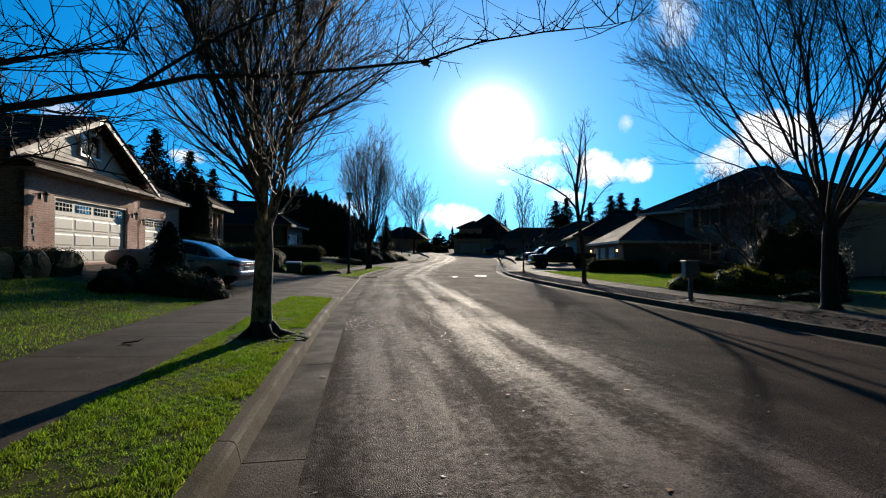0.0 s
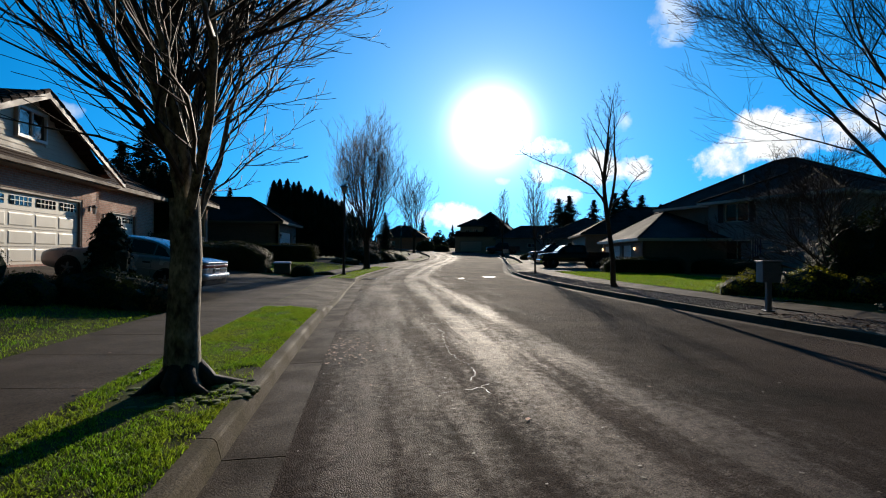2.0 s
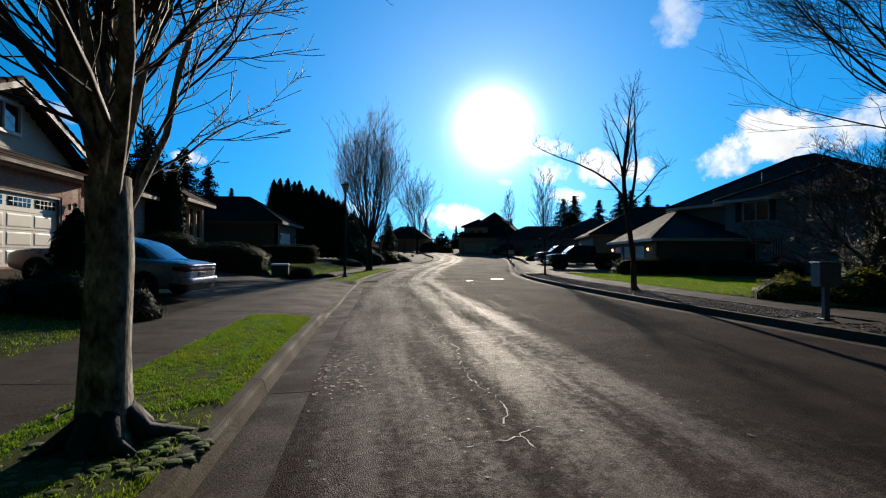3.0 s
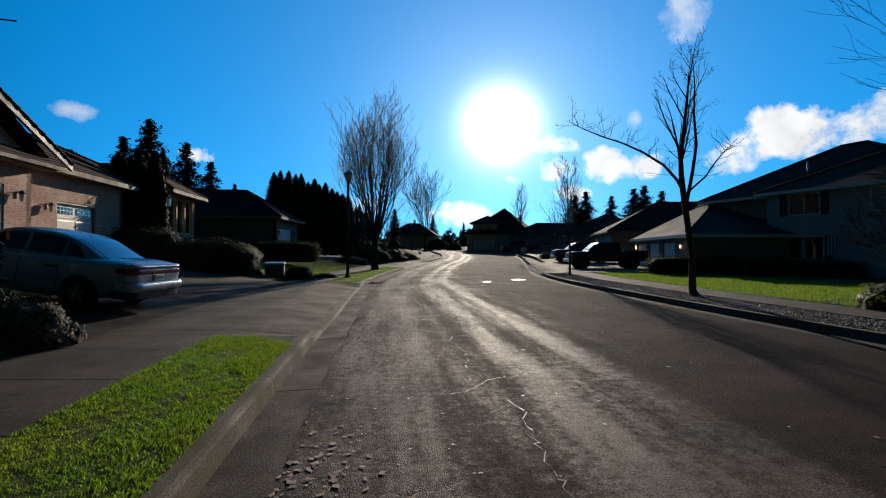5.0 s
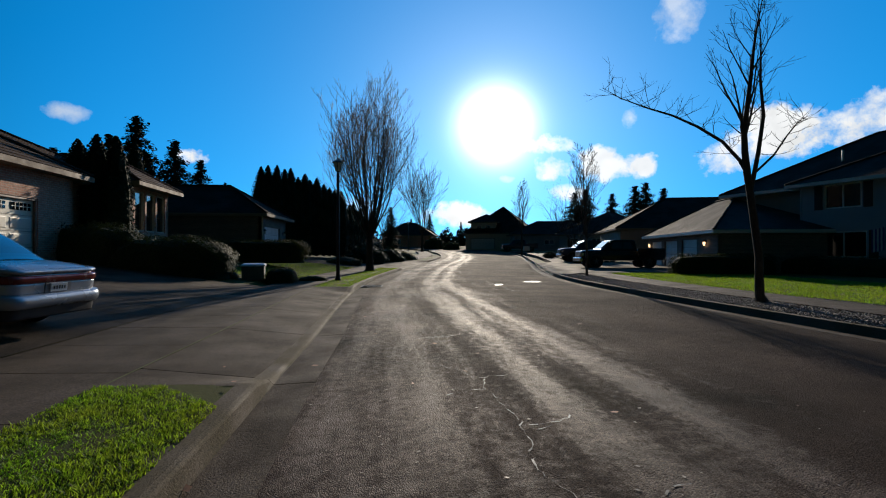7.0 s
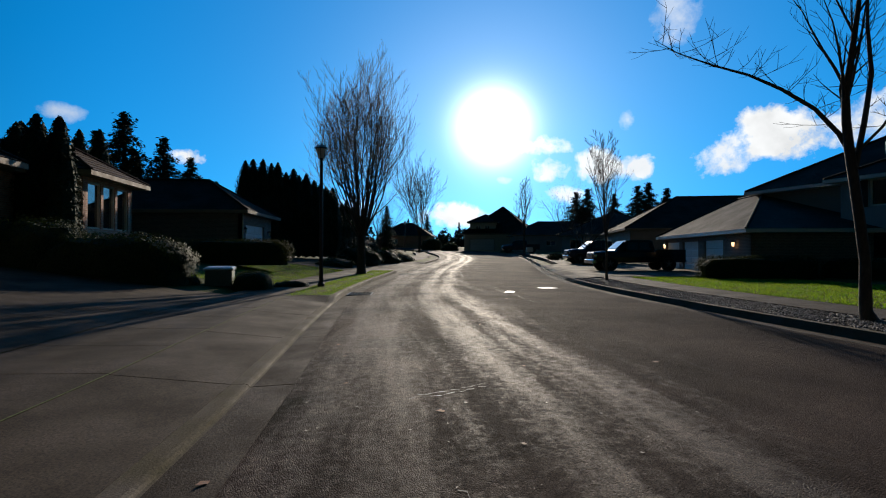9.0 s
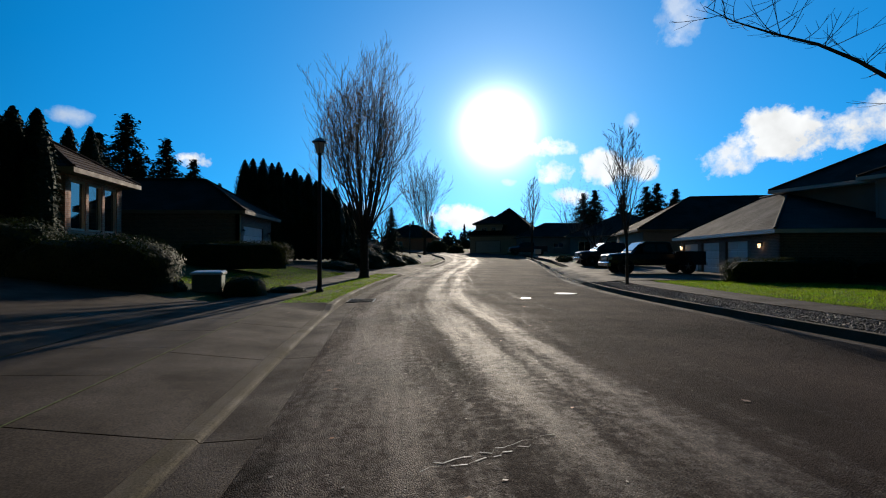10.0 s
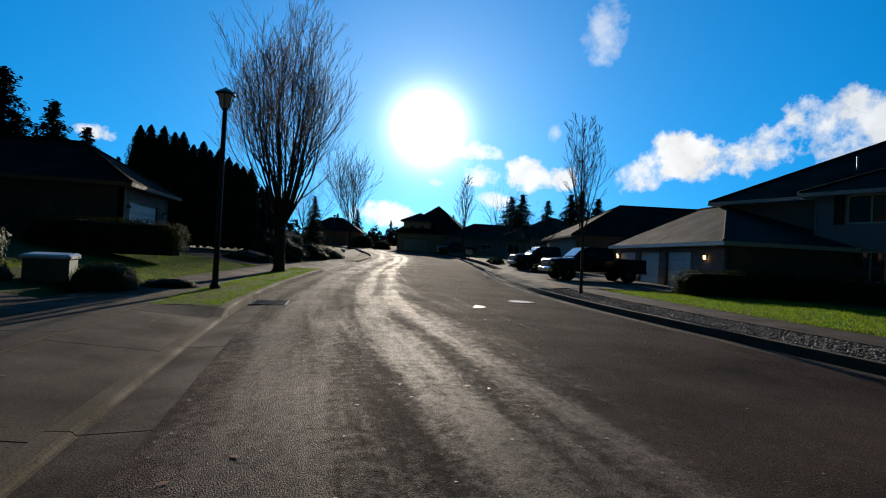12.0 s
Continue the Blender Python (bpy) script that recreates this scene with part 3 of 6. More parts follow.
def build_drives():
    """Concrete driveways, laid just over the ground."""
    for name, y0, y1, xa, xb, label in (("driveway_1", 16.2, 29.6, -12.6, -3.3, "concrete driveway rising to the brick house"),
                                        ("driveway_2", 46.5, 58.0, -10.4, -3.3, "concrete driveway with dark shade")):
        m = Mesh()
        n = 10
        for k in range(n):
            for i in range(8):
                ys = [y0 + (y1 - y0) * (k + o) / n for o in (0, 0, 1, 1)]
                pts = []
                for yy, o in zip(ys, (0, 1, 1, 0)):
                    right = kerb_left(yy) + xb
                    x = xa + (right - xa) * (i + o) / 8
                    pts.append((x, yy, lot(x, yy) + 0.02))
                m.face(pts, [(p[0], p[1]) for p in pts])
        single(name, m, CONCRETE, label, "driveway", kind="structure")
    m = Mesh()
    for k in range(12):
        for i in range(10):
            pts = []
            for a, o in ((0, 0), (0, 1), (1, 1), (1, 0)):
                yy = 38.8 + (k + a) * 17.4 / 12
                left = kerb_right(yy) + (0.21 if i + o == 0 else 0.0)
                x = left + (24.0 - left) * (i + o) / 10
                z = slope(yy) + clamp((x - kerb_right(yy)) * 0.1 - 0.02, -0.0, 0.15)
                pts.append((x, yy, z + 0.006))
            m.face(pts)
    single("driveway_3", m, CONCRETE, "wide pale concrete driveway in sun", "driveway", kind="structure")


# Grass: single blades on turf
def grass(name, label, areas, count, height, seed, hole=None):
    rng = np.random.default_rng(seed)
    pts = []
    for y0, y1, left, right, z, share in areas:
        n = int(count * share)
        ys = rng.uniform(y0, y1, n)
        f = rng.uniform(0, 1, n)
        for y, s in zip(ys, f):
            a, b = left(y), right(y)
            x = a + (b - a) * s
            if hole and hole(x, y):
                continue
            pts.append((x, y, z(x, y)))
    p = np.array(pts)
    n = len(p)
    ang = rng.uniform(0, 2 * np.pi, n)
    patch = 0.75 + 0.3 * np.sin(p[:, 0] * 3.1 + np.sin(p[:, 1] * 2.3)) * np.sin(p[:, 1] * 2.7) + 0.35 * np.sin(p[:, 0] * 21 + 2 * np.sin(p[:, 1] * 13)) * np.sin(p[:, 1] * 17 + p[:, 0] * 5)
    h = height * rng.uniform(0.5, 1.25, n) * patch
    w = 0.0032 * rng.uniform(0.8, 1.6, n) * (height / 0.04)
    lean = rng.uniform(0.2, 1.3, n) * h
    la = rng.uniform(0, 2 * np.pi, n)
    side = np.stack([np.cos(ang) * w, np.sin(ang) * w, np.zeros(n)], 1)
    tip = np.stack([np.cos(la) * lean, np.sin(la) * lean, h], 1)
    mid = tip * np.array([0.4, 0.4, 0.62])
    v = np.stack([p - side, p + side, p + mid + side * 0.8, p + mid - side * 0.8, p + tip], 1).reshape(-1, 3)
    base = np.arange(n)[:, None] * 5
    f = np.concatenate([base + np.array([[0, 1, 2]]), base + np.array([[0, 2, 3]]), base + np.array([[3, 2, 4]])], 0)
    ob = new(name, raw_mesh(name, v, f, BLADE))
    tagged(ob, label, "grass", kind="stuff")


def build_lawns():
    for a, b in STRIPS:
        m = Mesh()
        strip(m, a, b, lambda y: kerb_left(y) - 1.455, lambda y: kerb_left(y) - 0.2, 0.6, 3, lambda y, s: 0.10 + 0.02 * math.sin(s * math.pi))
        single("verge", m, TURF, "grass verge between kerb and pavement", "verge", kind="structure", smooth=True)
    inner, outer = (lambda y: kerb_left(y) - 1.48), (lambda y: kerb_left(y) - 0.14)
    dirt = lambda x, y: math.hypot(x + 1.45, y - 9.2) < 0.75 + 0.15 * math.sin(x * 9) and random.random() < 0.85
    # the verge's end is cut on a slant
    worn = lambda x, y: (math.hypot((x + 2.05) * 1.3, y - 14.95) < 0.22 + 0.1 * math.sin(x * 17) or math.sin(x * 6.1 + y * 2.2) * math.sin(y * 4.3 - x * 2.7) > 0.72) and random.random() < 0.7
    slant = lambda x, y: dirt(x, y) or worn(x, y) or (14 < y < 17 and y > 15.75 + (-1.55 - x) * 0.85)
    grass("grass_verge", "short bright green verge grass", [(1.5, 16.4, inner, outer, lambda x, y: slope(y) + 0.11, 0.8), (29.4, 46.4, inner, outer, lambda x, y: slope(y) + 0.11, 0.2)], 150000, 0.034, 3, slant)
    grass("grass_lawn", "short lawn grass beside the pavement", [(4.0, 15.2, lambda y: -10.0, lambda y: kerb_left(y) - 3.32, lot, 0.6), (33.2, 47, lambda y: -8.6, lambda y: kerb_left(y) - 3.32, lot, 0.4)], 70000, 0.045, 4)
    grass("grass_far_lawn", "short sunlit lawn behind the right pavement", [(17.5, 38.5, lambda y: kerb_right(y) + 3.25, lambda y: 18.0, lot, 1.0)], 60000, 0.07, 5)


build_ground()
build_road()
build_kerbs()
build_walks()
build_drives()
build_lawns()


# Trees
def tree_skeleton(rng, height, fork, limbs, spread, levels, radius, fine=1.0, lean=(0, 0), up=0.35, crook=0.10, child=(5, 5, 4), trunk_through=False, min_start=0.25, ratio=0.5, thick=1.0, limb_size=1.0, taper=0.0):
    """Branches as lists of (points, radii, level)."""
    out = []

    def grow(p, d, length, r, level):
        n = max(3, int(length / (0.45 if level < 2 else 0.28)))
        n = min(n, 10)
        pts, rad = [p.copy()], [r]
        for k in range(n):
            j = Vector((rng.gauss(0, 1), rng.gauss(0, 1), rng.gauss(0, 0.6))) * crook
            d = (d + j + Vector((0, 0, up * (0.35 if level < 2 else 0.25)))/ n * 2.2).normalized()
            p = p + d * (length / n)
            pts.append(p.copy())
            rad.append(max(0.0038 * thick, r * (1 - 0.82 * (k + 1) / n)))
        out.append((pts, rad, level))
        if level >= levels:
            return
        count = child[min(level, len(child) - 1)]
        count = max(1, int(round(count * fine * rng.uniform(0.75, 1.25))))
        for c in range(count):
            s = min_start + (0.97 - min_start) * (c + rng.random()) / count
            k = s * n
            i = min(n - 1, int(k))
            q = pts[i].lerp(pts[i + 1], k - i)
            axis = (pts[i + 1] - pts[i]).normalized()
            perp = axis.cross(Vector((rng.gauss(0, 1), rng.gauss(0, 1), rng.gauss(0, 1)))).normalized()
            ang = radians(rng.uniform(20, 42))
            nd = (axis * math.cos(ang) + perp * math.sin(ang)).normalized()
            if nd.z < 0.05:
                nd.z = abs(nd.z) * 0.5 + 0.08
                nd.normalize()
            cr = max(0.0048 * thick, (rad[i] * (1 - (k - i)) + rad[i + 1] * (k - i)) * rng.uniform(0.42, 0.68))
            grow(q, nd, length * rng.uniform(0.75, 1.2) * ratio * (1.15 - 0.55 * s), cr, level + 1)

    base = Vector((0, 0, 0))
    top = Vector((lean[0] * fork, lean[1] * fork, fork))
    tp = [base, Vector((lean[0] * fork * 0.2, lean[1] * fork * 0.2, 0.06 * fork)), base.lerp(top, 0.35) + Vector((rng.uniform(-.03, .03), rng.uniform(-.03, .03), 0)), base.lerp(top, 0.7) + Vector((rng.uniform(-.03, .03), rng.uniform(-.03, .03), 0)), top]
    tr = [radius * 1.55, radius * 1.15, radius * 0.98, radius * 0.93, radius * 0.9]
    if trunk_through:
        d = Vector((lean[0], lean[1], 1)).normalized()
        n, p = 9, top.copy()
        for k in range(n):
            d = (d + Vector((rng.gauss(0, .04), rng.gauss(0, .04), 0.05))).normalized()
            p = p + d * (height - fork) / n
            tp.append(p.copy())
            tr.append(max(0.006, radius * 0.9 * (1 - (k + 1) / (n + 0.3))))
    out.append((tp, tr, 0))
    start = rng.random() * 6.28
    for k in range(limbs):
        az = start + k * 2.399 + rng.uniform(-0.3, 0.3)
        tilt = radians(spread * math.sqrt((k + 0.6) / limbs) * rng.uniform(0.85, 1.15))
        d = Vector((math.cos(az) * math.sin(tilt), math.sin(az) * math.sin(tilt), math.cos(tilt)))
        if trunk_through:
            s = (k + 0.4) / limbs
            i = 4 + s * 8.4
            a = int(i)
            q = tp[a].lerp(tp[a + 1], i - a)
            r0 = (tr[a] * (1 - i + a) + tr[a + 1] * (i - a)) * 0.55
            grow(q, d, (height - fork) * (0.55 - 0.4 * s) * rng.uniform(0.8, 1.15), max(0.008, r0), 1)
        else:
            q = top - Vector((0, 0, rng.uniform(0.0, 0.5)))
            grow(q, d, (height - fork) * rng.uniform(0.72, 1.0) * (0.75 + 0.25 * math.cos(tilt)) * (1 - taper * tilt / radians(spread)), limb_size * radius * rng.uniform(0.22, 0.42) * (11 / max(limbs, 11)) ** 0.35, 1)
    return out


def tree_mesh(name, branches, mat, pick):
    """One mesh of all the branches at the picked levels."""
    vs, fs, count = [], [], 0
    for pts, rad, level in branches:
        if not pick(level):
            continue
        sides = 9 if level == 0 else 6 if level == 1 else 4 if level == 2 else 3
        prev = None
        for k, p in enumerate(pts):
            d = (pts[min(k + 1, len(pts) - 1)] - pts[max(k - 1, 0)]).normalized()
            a = d.cross(Vector((0.21, 0.97, 0.1))).normalized() if abs(d.y) < 0.93 else d.cross(Vector((1, 0, 0))).normalized()
            b = d.cross(a)
            for s in range(sides):
                t = 2 * math.pi * s / sides
                wob = 1.0 + (0.12 * math.sin(3 * t + pts[0].x * 7) if level == 0 else 0.0)
                vs.append(p + (a * math.cos(t) + b * math.sin(t)) * rad[k] * wob)
            if prev is not None:
                for s in range(sides):
                    q = (s + 1) % sides
                    fs.append((prev + s, prev + q, count + q, count + s))
            prev = count
            count += sides
    return raw_mesh(name, np.array([tuple(v) for v in vs]), np.array(fs), mat, True)


def bare_tree(x, y, z, label, seed, bark=BARK, twig=TWIG, group="street trees", extra=(), turn=0.0, twigs=3, **kw):
    rng = random.Random(seed)
    br = tree_skeleton(rng, **kw)
    t = thing("street_tree", pose(x, y, z - 0.03, 0, 0, turn), label, "tree", group)
    for pts, rad in extra:
        br.append(([Vector(p) for p in pts], rad, 1))
        for k in range(1, len(pts) - 1):
            for c in range(twigs):
                d = Vector((rng.gauss(0, .6), rng.gauss(0, .6), rng.uniform(-0.1, 1))).normalized()
                p = Vector(pts[k]).lerp(Vector(pts[k + 1]), rng.random())
                ln = rng.uniform(0.25, 1.0)
                line = [p]
                for s in range(4):
                    d = (d + Vector((rng.gauss(0, .16), rng.gauss(0, .16), 0.05))).normalized()
                    line.append(line[-1] + d * ln / 4)
                br.append((line, [0.008, 0.007, 0.006, 0.005, 0.003], 3))
                for s in (1, 2, 3):
                    e = (d + Vector((rng.gauss(0, .7), rng.gauss(0, .7), rng.gauss(0, .5)))).normalized()
                    br.append(([line[s], line[s] + e * ln * 0.22, line[s] + e * ln * 0.4 + Vector((0, 0, 0.03))], [0.005, 0.004, 0.0025], 3))
    part("trunk", tree_mesh("trunk", br, bark, lambda v: v == 0), bark, t)
    part("limb", tree_mesh("limb", br, bark, lambda v: v == 1), bark, t)
    part("crown", tree_mesh("crown", br, twig, lambda v: v >= 2), twig, t, "fine bare winter twigs")
    return t


def root_flare(t, r, seed):
    rng = random.Random(seed)
    for k in range(7):
        a = k * 0.9 + rng.uniform(-.2, .2)
        ln = rng.uniform(0.15, 0.4)
        m = Mesh()
        pts = [(math.cos(a) * r * 0.6, math.sin(a) * r * 0.6, 0.22), (math.cos(a) * r * 1.4, math.sin(a) * r * 1.4, 0.075), (math.cos(a + .15) * (r + ln * .5), math.sin(a + .15) * (r + ln * .5), 0.045), (math.cos(a + .3) * (r + ln), math.sin(a + .3) * (r + ln), 0.0)]
        m.tube(pts, [0.085, 0.07, 0.05, 0.02], 7)
        part("root", m, BARK, t, smooth=True)


VASE = dict(levels=4, up=0.55, crook=0.115, ratio=0.55)
t1 = bare_tree(-1.6, 9.17, 0.12, "large bare street tree with pale mossy bark and splayed limbs", 11, bark=MOSSY_BARK, height=9.6, fork=1.85, limbs=11, spread=30, radius=0.15, child=(0, 19, 10, 6), levels=4, up=0.5, crook=0.15, ratio=0.42, min_start=0.06, limb_size=1.02)
root_flare(t1, 0.17, 2)
bare_tree(-2.63, 42.7, slope(42.7) + 0.12, "tall bare vase-shaped street tree with dense upright twigs", 12, height=11.7, fork=2.2, limbs=30, spread=33, radius=0.24, child=(0, 8, 5, 3), thick=1.5, twig=PALE_TWIG, levels=4, up=1.15, crook=0.055, ratio=0.5, taper=0.16)
bare_tree(1.6, 94.0, slope(94) + 0.12, "bare street tree far along the street", 13, height=13.5, fork=2.6, limbs=18, spread=26, radius=0.22, thick=3.5, child=(0, 7, 5, 3), levels=3, up=0.75, crook=0.06, ratio=0.55)
bare_tree(11.25, 12.9, 0.14, "large bare street tree with grey bark leaning over the street", 14, bark=PALE_BARK, height=12.0, fork=2.2, limbs=18, spread=46, radius=0.19, child=(0, 11, 8, 6), twig=PALE_TWIG, **VASE)
bare_tree(8.86, 23.5, 0.12, "young bare street tree with sparse branches and one long low limb", 15, bark=PALE_BARK, height=7.9, fork=3.3, limbs=13, spread=36, radius=0.095, trunk_through=True, lean=(-0.12, 0), child=(0, 6, 4), levels=3, up=0.55, crook=0.07, ratio=0.42, twigs=6, thick=0.9, twig=PALE_TWIG,
          extra=[([(-0.3, 0, 3.1), (-0.5, 0.1, 3.6), (-0.9, 0.2, 4.1), (-1.5, 0.3, 4.5), (-2.1, 0.4, 4.8), (-2.7, 0.6, 5.05), (-3.3, 0.8, 5.35), (-3.75, 0.9, 5.65)], [0.055, 0.05, 0.042, 0.035, 0.027, 0.02, 0.012, 0.005]),
                 ([(-0.27, 0, 2.9), (-0.12, -0.05, 3.8), (-0.02, -0.1, 4.7), (-0.1, -0.1, 5.6), (-0.08, -0.1, 6.5), (-0.15, -0.1, 7.5)], [0.06, 0.055, 0.045, 0.034, 0.02, 0.006]),
                 ([(-0.15, 0, 3.3), (0.4, 0.1, 3.75), (0.75, 0.1, 4.25), (1.1, 0.2, 4.6), (1.5, 0.2, 4.75)], [0.032, 0.027, 0.02, 0.013, 0.004])])
bare_tree(8.95, 36.3, 0.14, "slim young bare street tree with upright twigs", 16, bark=PALE_BARK, twig=PALE_TWIG, height=6.6, fork=1.5, limbs=24, spread=44, radius=0.06, thick=1.2, trunk_through=True, child=(0, 8, 5), levels=3, up=0.8, crook=0.05, ratio=0.42)
bare_tree(14.35, 75.6, slope(76) + 0.14, "bare street tree on the far verge", 17, height=9.5, fork=2.0, limbs=18, spread=30, radius=0.11, trunk_through=True, twig=PALE_TWIG, thick=2.6, child=(0, 6, 4), levels=3, up=0.7, crook=0.06)
# the tree whose limb hangs over the start of the walk
reach = random.Random(31)
limbs = [([(0.0, 0.0, 1.4), (0.8, 1.0, 1.95), (1.7, 2.0, 2.35), (2.48, 2.4, 2.66), (2.87, 2.8, 2.94), (3.5, 3.2, 3.11), (4.17, 3.5, 3.31), (5.15, 3.7, 3.53), (5.83, 3.7, 3.78), (6.54, 3.5, 3.84), (7.1, 3.2, 3.79), (7.43, 3.0, 3.78)], [0.045, 0.042, 0.036, 0.031, 0.027, 0.023, 0.019, 0.015, 0.012, 0.009, 0.006, 0.003]),
         ([(2.48, 2.4, 2.66), (2.85, 2.6, 3.05), (3.2, 2.8, 3.4), (3.7, 3.0, 3.75), (4.2, 3.1, 4.1)], [0.02, 0.017, 0.014, 0.010, 0.004])]
for k in range(8):
    end = Vector((reach.uniform(0.3, 3.0), reach.uniform(2.4, 4.4), reach.uniform(1.9, 3.6)))
    pts = [Vector((0, 0, 1.3)).lerp(end, s / 6) + Vector((reach.gauss(0, .1), reach.gauss(0, .1), math.sin(s / 6 * math.pi) * reach.uniform(0.1, 0.5))) for s in range(7)]
    limbs.append(([tuple(p) for p in pts], [0.03, 0.026, 0.022, 0.018, 0.013, 0.009, 0.004]))
bare_tree(-4.3, 3.4, 0.25, "bare garden tree with a low limb over the pavement", 18, height=6.2, fork=1.5, limbs=9, spread=60, radius=0.12, child=(0, 8, 6, 4), levels=4, up=0.25, crook=0.1, ratio=0.55, group="garden trees", twigs=7, extra=limbs)


def hanging_leaf():
    """A last curled maple leaf: five toothed lobes, cupped, with a stalk up to the limb."""
    t = thing("hanging_leaf", pose(0.86, 7.08, 3.70, 70, 0, 25), "curled reddish-brown maple leaf hanging from a bare limb", "leaf")
    m = Mesh()
    rim = []
    for k in range(20):
        a = 2 * math.pi * k / 20 + math.pi / 2
        r = (0.105, 0.06, 0.075, 0.035)[k % 4] * (0.75 if 8 <= k <= 12 else 1.0)
        rim.append(Vector((r * math.cos(a), r * math.sin(a), 0.35 * r + 0.012 * math.sin(3 * a))))
    for k in range(20):
        p, q = rim[k], rim[(k + 1) % 20]
        c, up = Vector((0, 0, 0)), Vector((0, 0, 0.002))
        m.face([c, p, q])
        m.face([c + up, q + up, p + up])
        m.face([p, p + up, q + up, q])
    part("blade", m, DEAD_LEAF, t)
    m = Mesh()
    m.tube([(0, -0.01, 0.001), (0.005, -0.04, 0.015), (0.0, -0.03, 0.05)], [0.0025, 0.002, 0.002], 5)
    part("stalk", m, TWIG, t)


hanging_leaf()


# Houses
def wall(m, a, b, z0, z1, holes=(), t=0.2):
    """A wall from a to b (plan points), its outer face on the line, thickness to the left; holes are (s0, s1, low, high)."""
    a, b = Vector((*a, 0)), Vector((*b, 0))
    L = (b - a).length
    d = (b - a) / L
    n = Vector((-d.y, d.x, 0))
    ss = sorted({0.0, L, *[h[0] for h in holes], *[h[1] for h in holes]})
    zs = sorted({z0, z1, *[h[2] for h in holes], *[h[3] for h in holes]})
    off = a.x + a.y * 0.37

    def P(s, w, z):
        q = a + d * s + n * w
        return (q.x, q.y, z)
    solid = lambda s, z: z0 < z < z1 and 0 < s < L and not any(h[0] < s < h[1] and h[2] < z < h[3] for h in holes)
    for i in range(len(ss) - 1):
        for j in range(len(zs) - 1):
            s0, s1, y0, y1 = ss[i], ss[i + 1], zs[j], zs[j + 1]
            sc, zc = (s0 + s1) / 2, (y0 + y1) / 2
            if not solid(sc, zc):
                continue
            m.face([P(s0, 0, y0), P(s1, 0, y0), P(s1, 0, y1), P(s0, 0, y1)], [(s0 + off, y0), (s1 + off, y0), (s1 + off, y1), (s0 + off, y1)])
            m.face([P(s1, t, y0), P(s0, t, y0), P(s0, t, y1), P(s1, t, y1)], [(s1, y0), (s0, y0), (s0, y1), (s1, y1)])
            for ds, q in ((-1, s0), (1, s1)):
                k = i + ds
                if k < 0 or k >= len(ss) - 1 or not solid((ss[k] + ss[k + 1]) / 2, zc):
                    m.face([P(q, 0, y0), P(q, t, y0), P(q, t, y1), P(q, 0, y1)][::ds], [(0.01, y0), (t, y0), (t, y1), (0.01, y1)][::ds])
            for dz, q in ((-1, y0), (1, y1)):
                k = j + dz
                if k < 0 or k >= len(zs) - 1 or not solid(sc, (zs[k] + zs[k + 1]) / 2):
                    m.face([P(s0, 0, q), P(s1, 0, q), P(s1, t, q), P(s0, t, q)][::-dz], [(s0, 0.01), (s1, 0.01), (s1, t), (s0, t)][::-dz])
    return m


def courses(m, low0, low1, top0, top1, run=0.34, lift=0.03):
    """A roof face laid in overlapping courses, from the eave line up to the top line: one stepped sheet."""
    l0, l1, t0, t1 = (Vector(p) for p in (low0, low1, top0, top1))
    n = max(2, int(((t0 + t1) / 2 - (l0 + l1) / 2).length / run))
    nor = (l1 - l0).cross(t0 - l0 if (t0 - l0).length > 0.01 else t1 - l0).normalized()
    if nor.z < 0:
        nor = -nor
    first = len(m.v)
    for k in range(n):
        for f, e in ((k / n, lift), ((k + 1) / n, 0.004)):
            m.v.extend((tuple(l0.lerp(t0, f) + nor * e), tuple(l1.lerp(t1, f) + nor * e)))
    for k in range(2 * n - 1):
        a = first + 2 * k
        m.f.append((a, a + 1, a + 3, a + 2))
        m.uv.extend([(0, 0)] * 4)


def hip_roof(house, u0, v0, u1, v1, z, h, mat, name="roof", fascia=WHITE, label="", ends=None, mid=None):
    m = Mesh()
    du, dv = u1 - u0, v1 - v0
    k = min(du, dv) / 2
    if du >= dv:
        e0, e1 = ends or (k, k)
        vm = (v0 + v1) / 2 if mid is None else mid
        r0, r1 = (u0 + e0, vm, z + h), (u1 - e1, vm, z + h)
        faces = [((u0, v0), (u1, v0), r0, r1), ((u1, v0), (u1, v1), r1, r1), ((u1, v1), (u0, v1), r1, r0), ((u0, v1), (u0, v0), r0, r0)]
    else:
        r0, r1 = ((u0 + u1) / 2, v0 + k, z + h), ((u0 + u1) / 2, v1 - k, z + h)
        faces = [((u0, v0), (u1, v0), r0, r0), ((u1, v0), (u1, v1), r0, r1), ((u1, v1), (u0, v1), r1, r1), ((u0, v1), (u0, v0), r1, r0)]
    s = Mesh()
    s.box(u0 - 0.03, v0 - 0.03, z - 0.19, u1 + 0.03, v1 + 0.03, z - 0.004)
    roof = part(name, s, fascia, house, label or "painted eaves under a hipped roof")
    for a, b, c, d in faces:
        m = Mesh()
        courses(m, (*a, z), (*b, z), c, d, *((0.34, 0.03) if mat is TILE else (0.19, 0.009)))
        part("roof_slope", m, mat, roof)
    for p, q in [((u0, v0, z), r0), ((u1, v0, z), r0 if du < dv else r1), ((u1, v1, z), r1), ((u0, v1, z), r1 if du < dv else r0)] + ([(r0, r1)] if r0 != r1 else []):
        cap = Mesh()
        cap.tube([Vector(p) + Vector((0, 0, 0.03)), Vector(q) + Vector((0, 0, 0.03))], 0.075, 6)
        part("hip_cap", cap, mat, roof)
    return roof


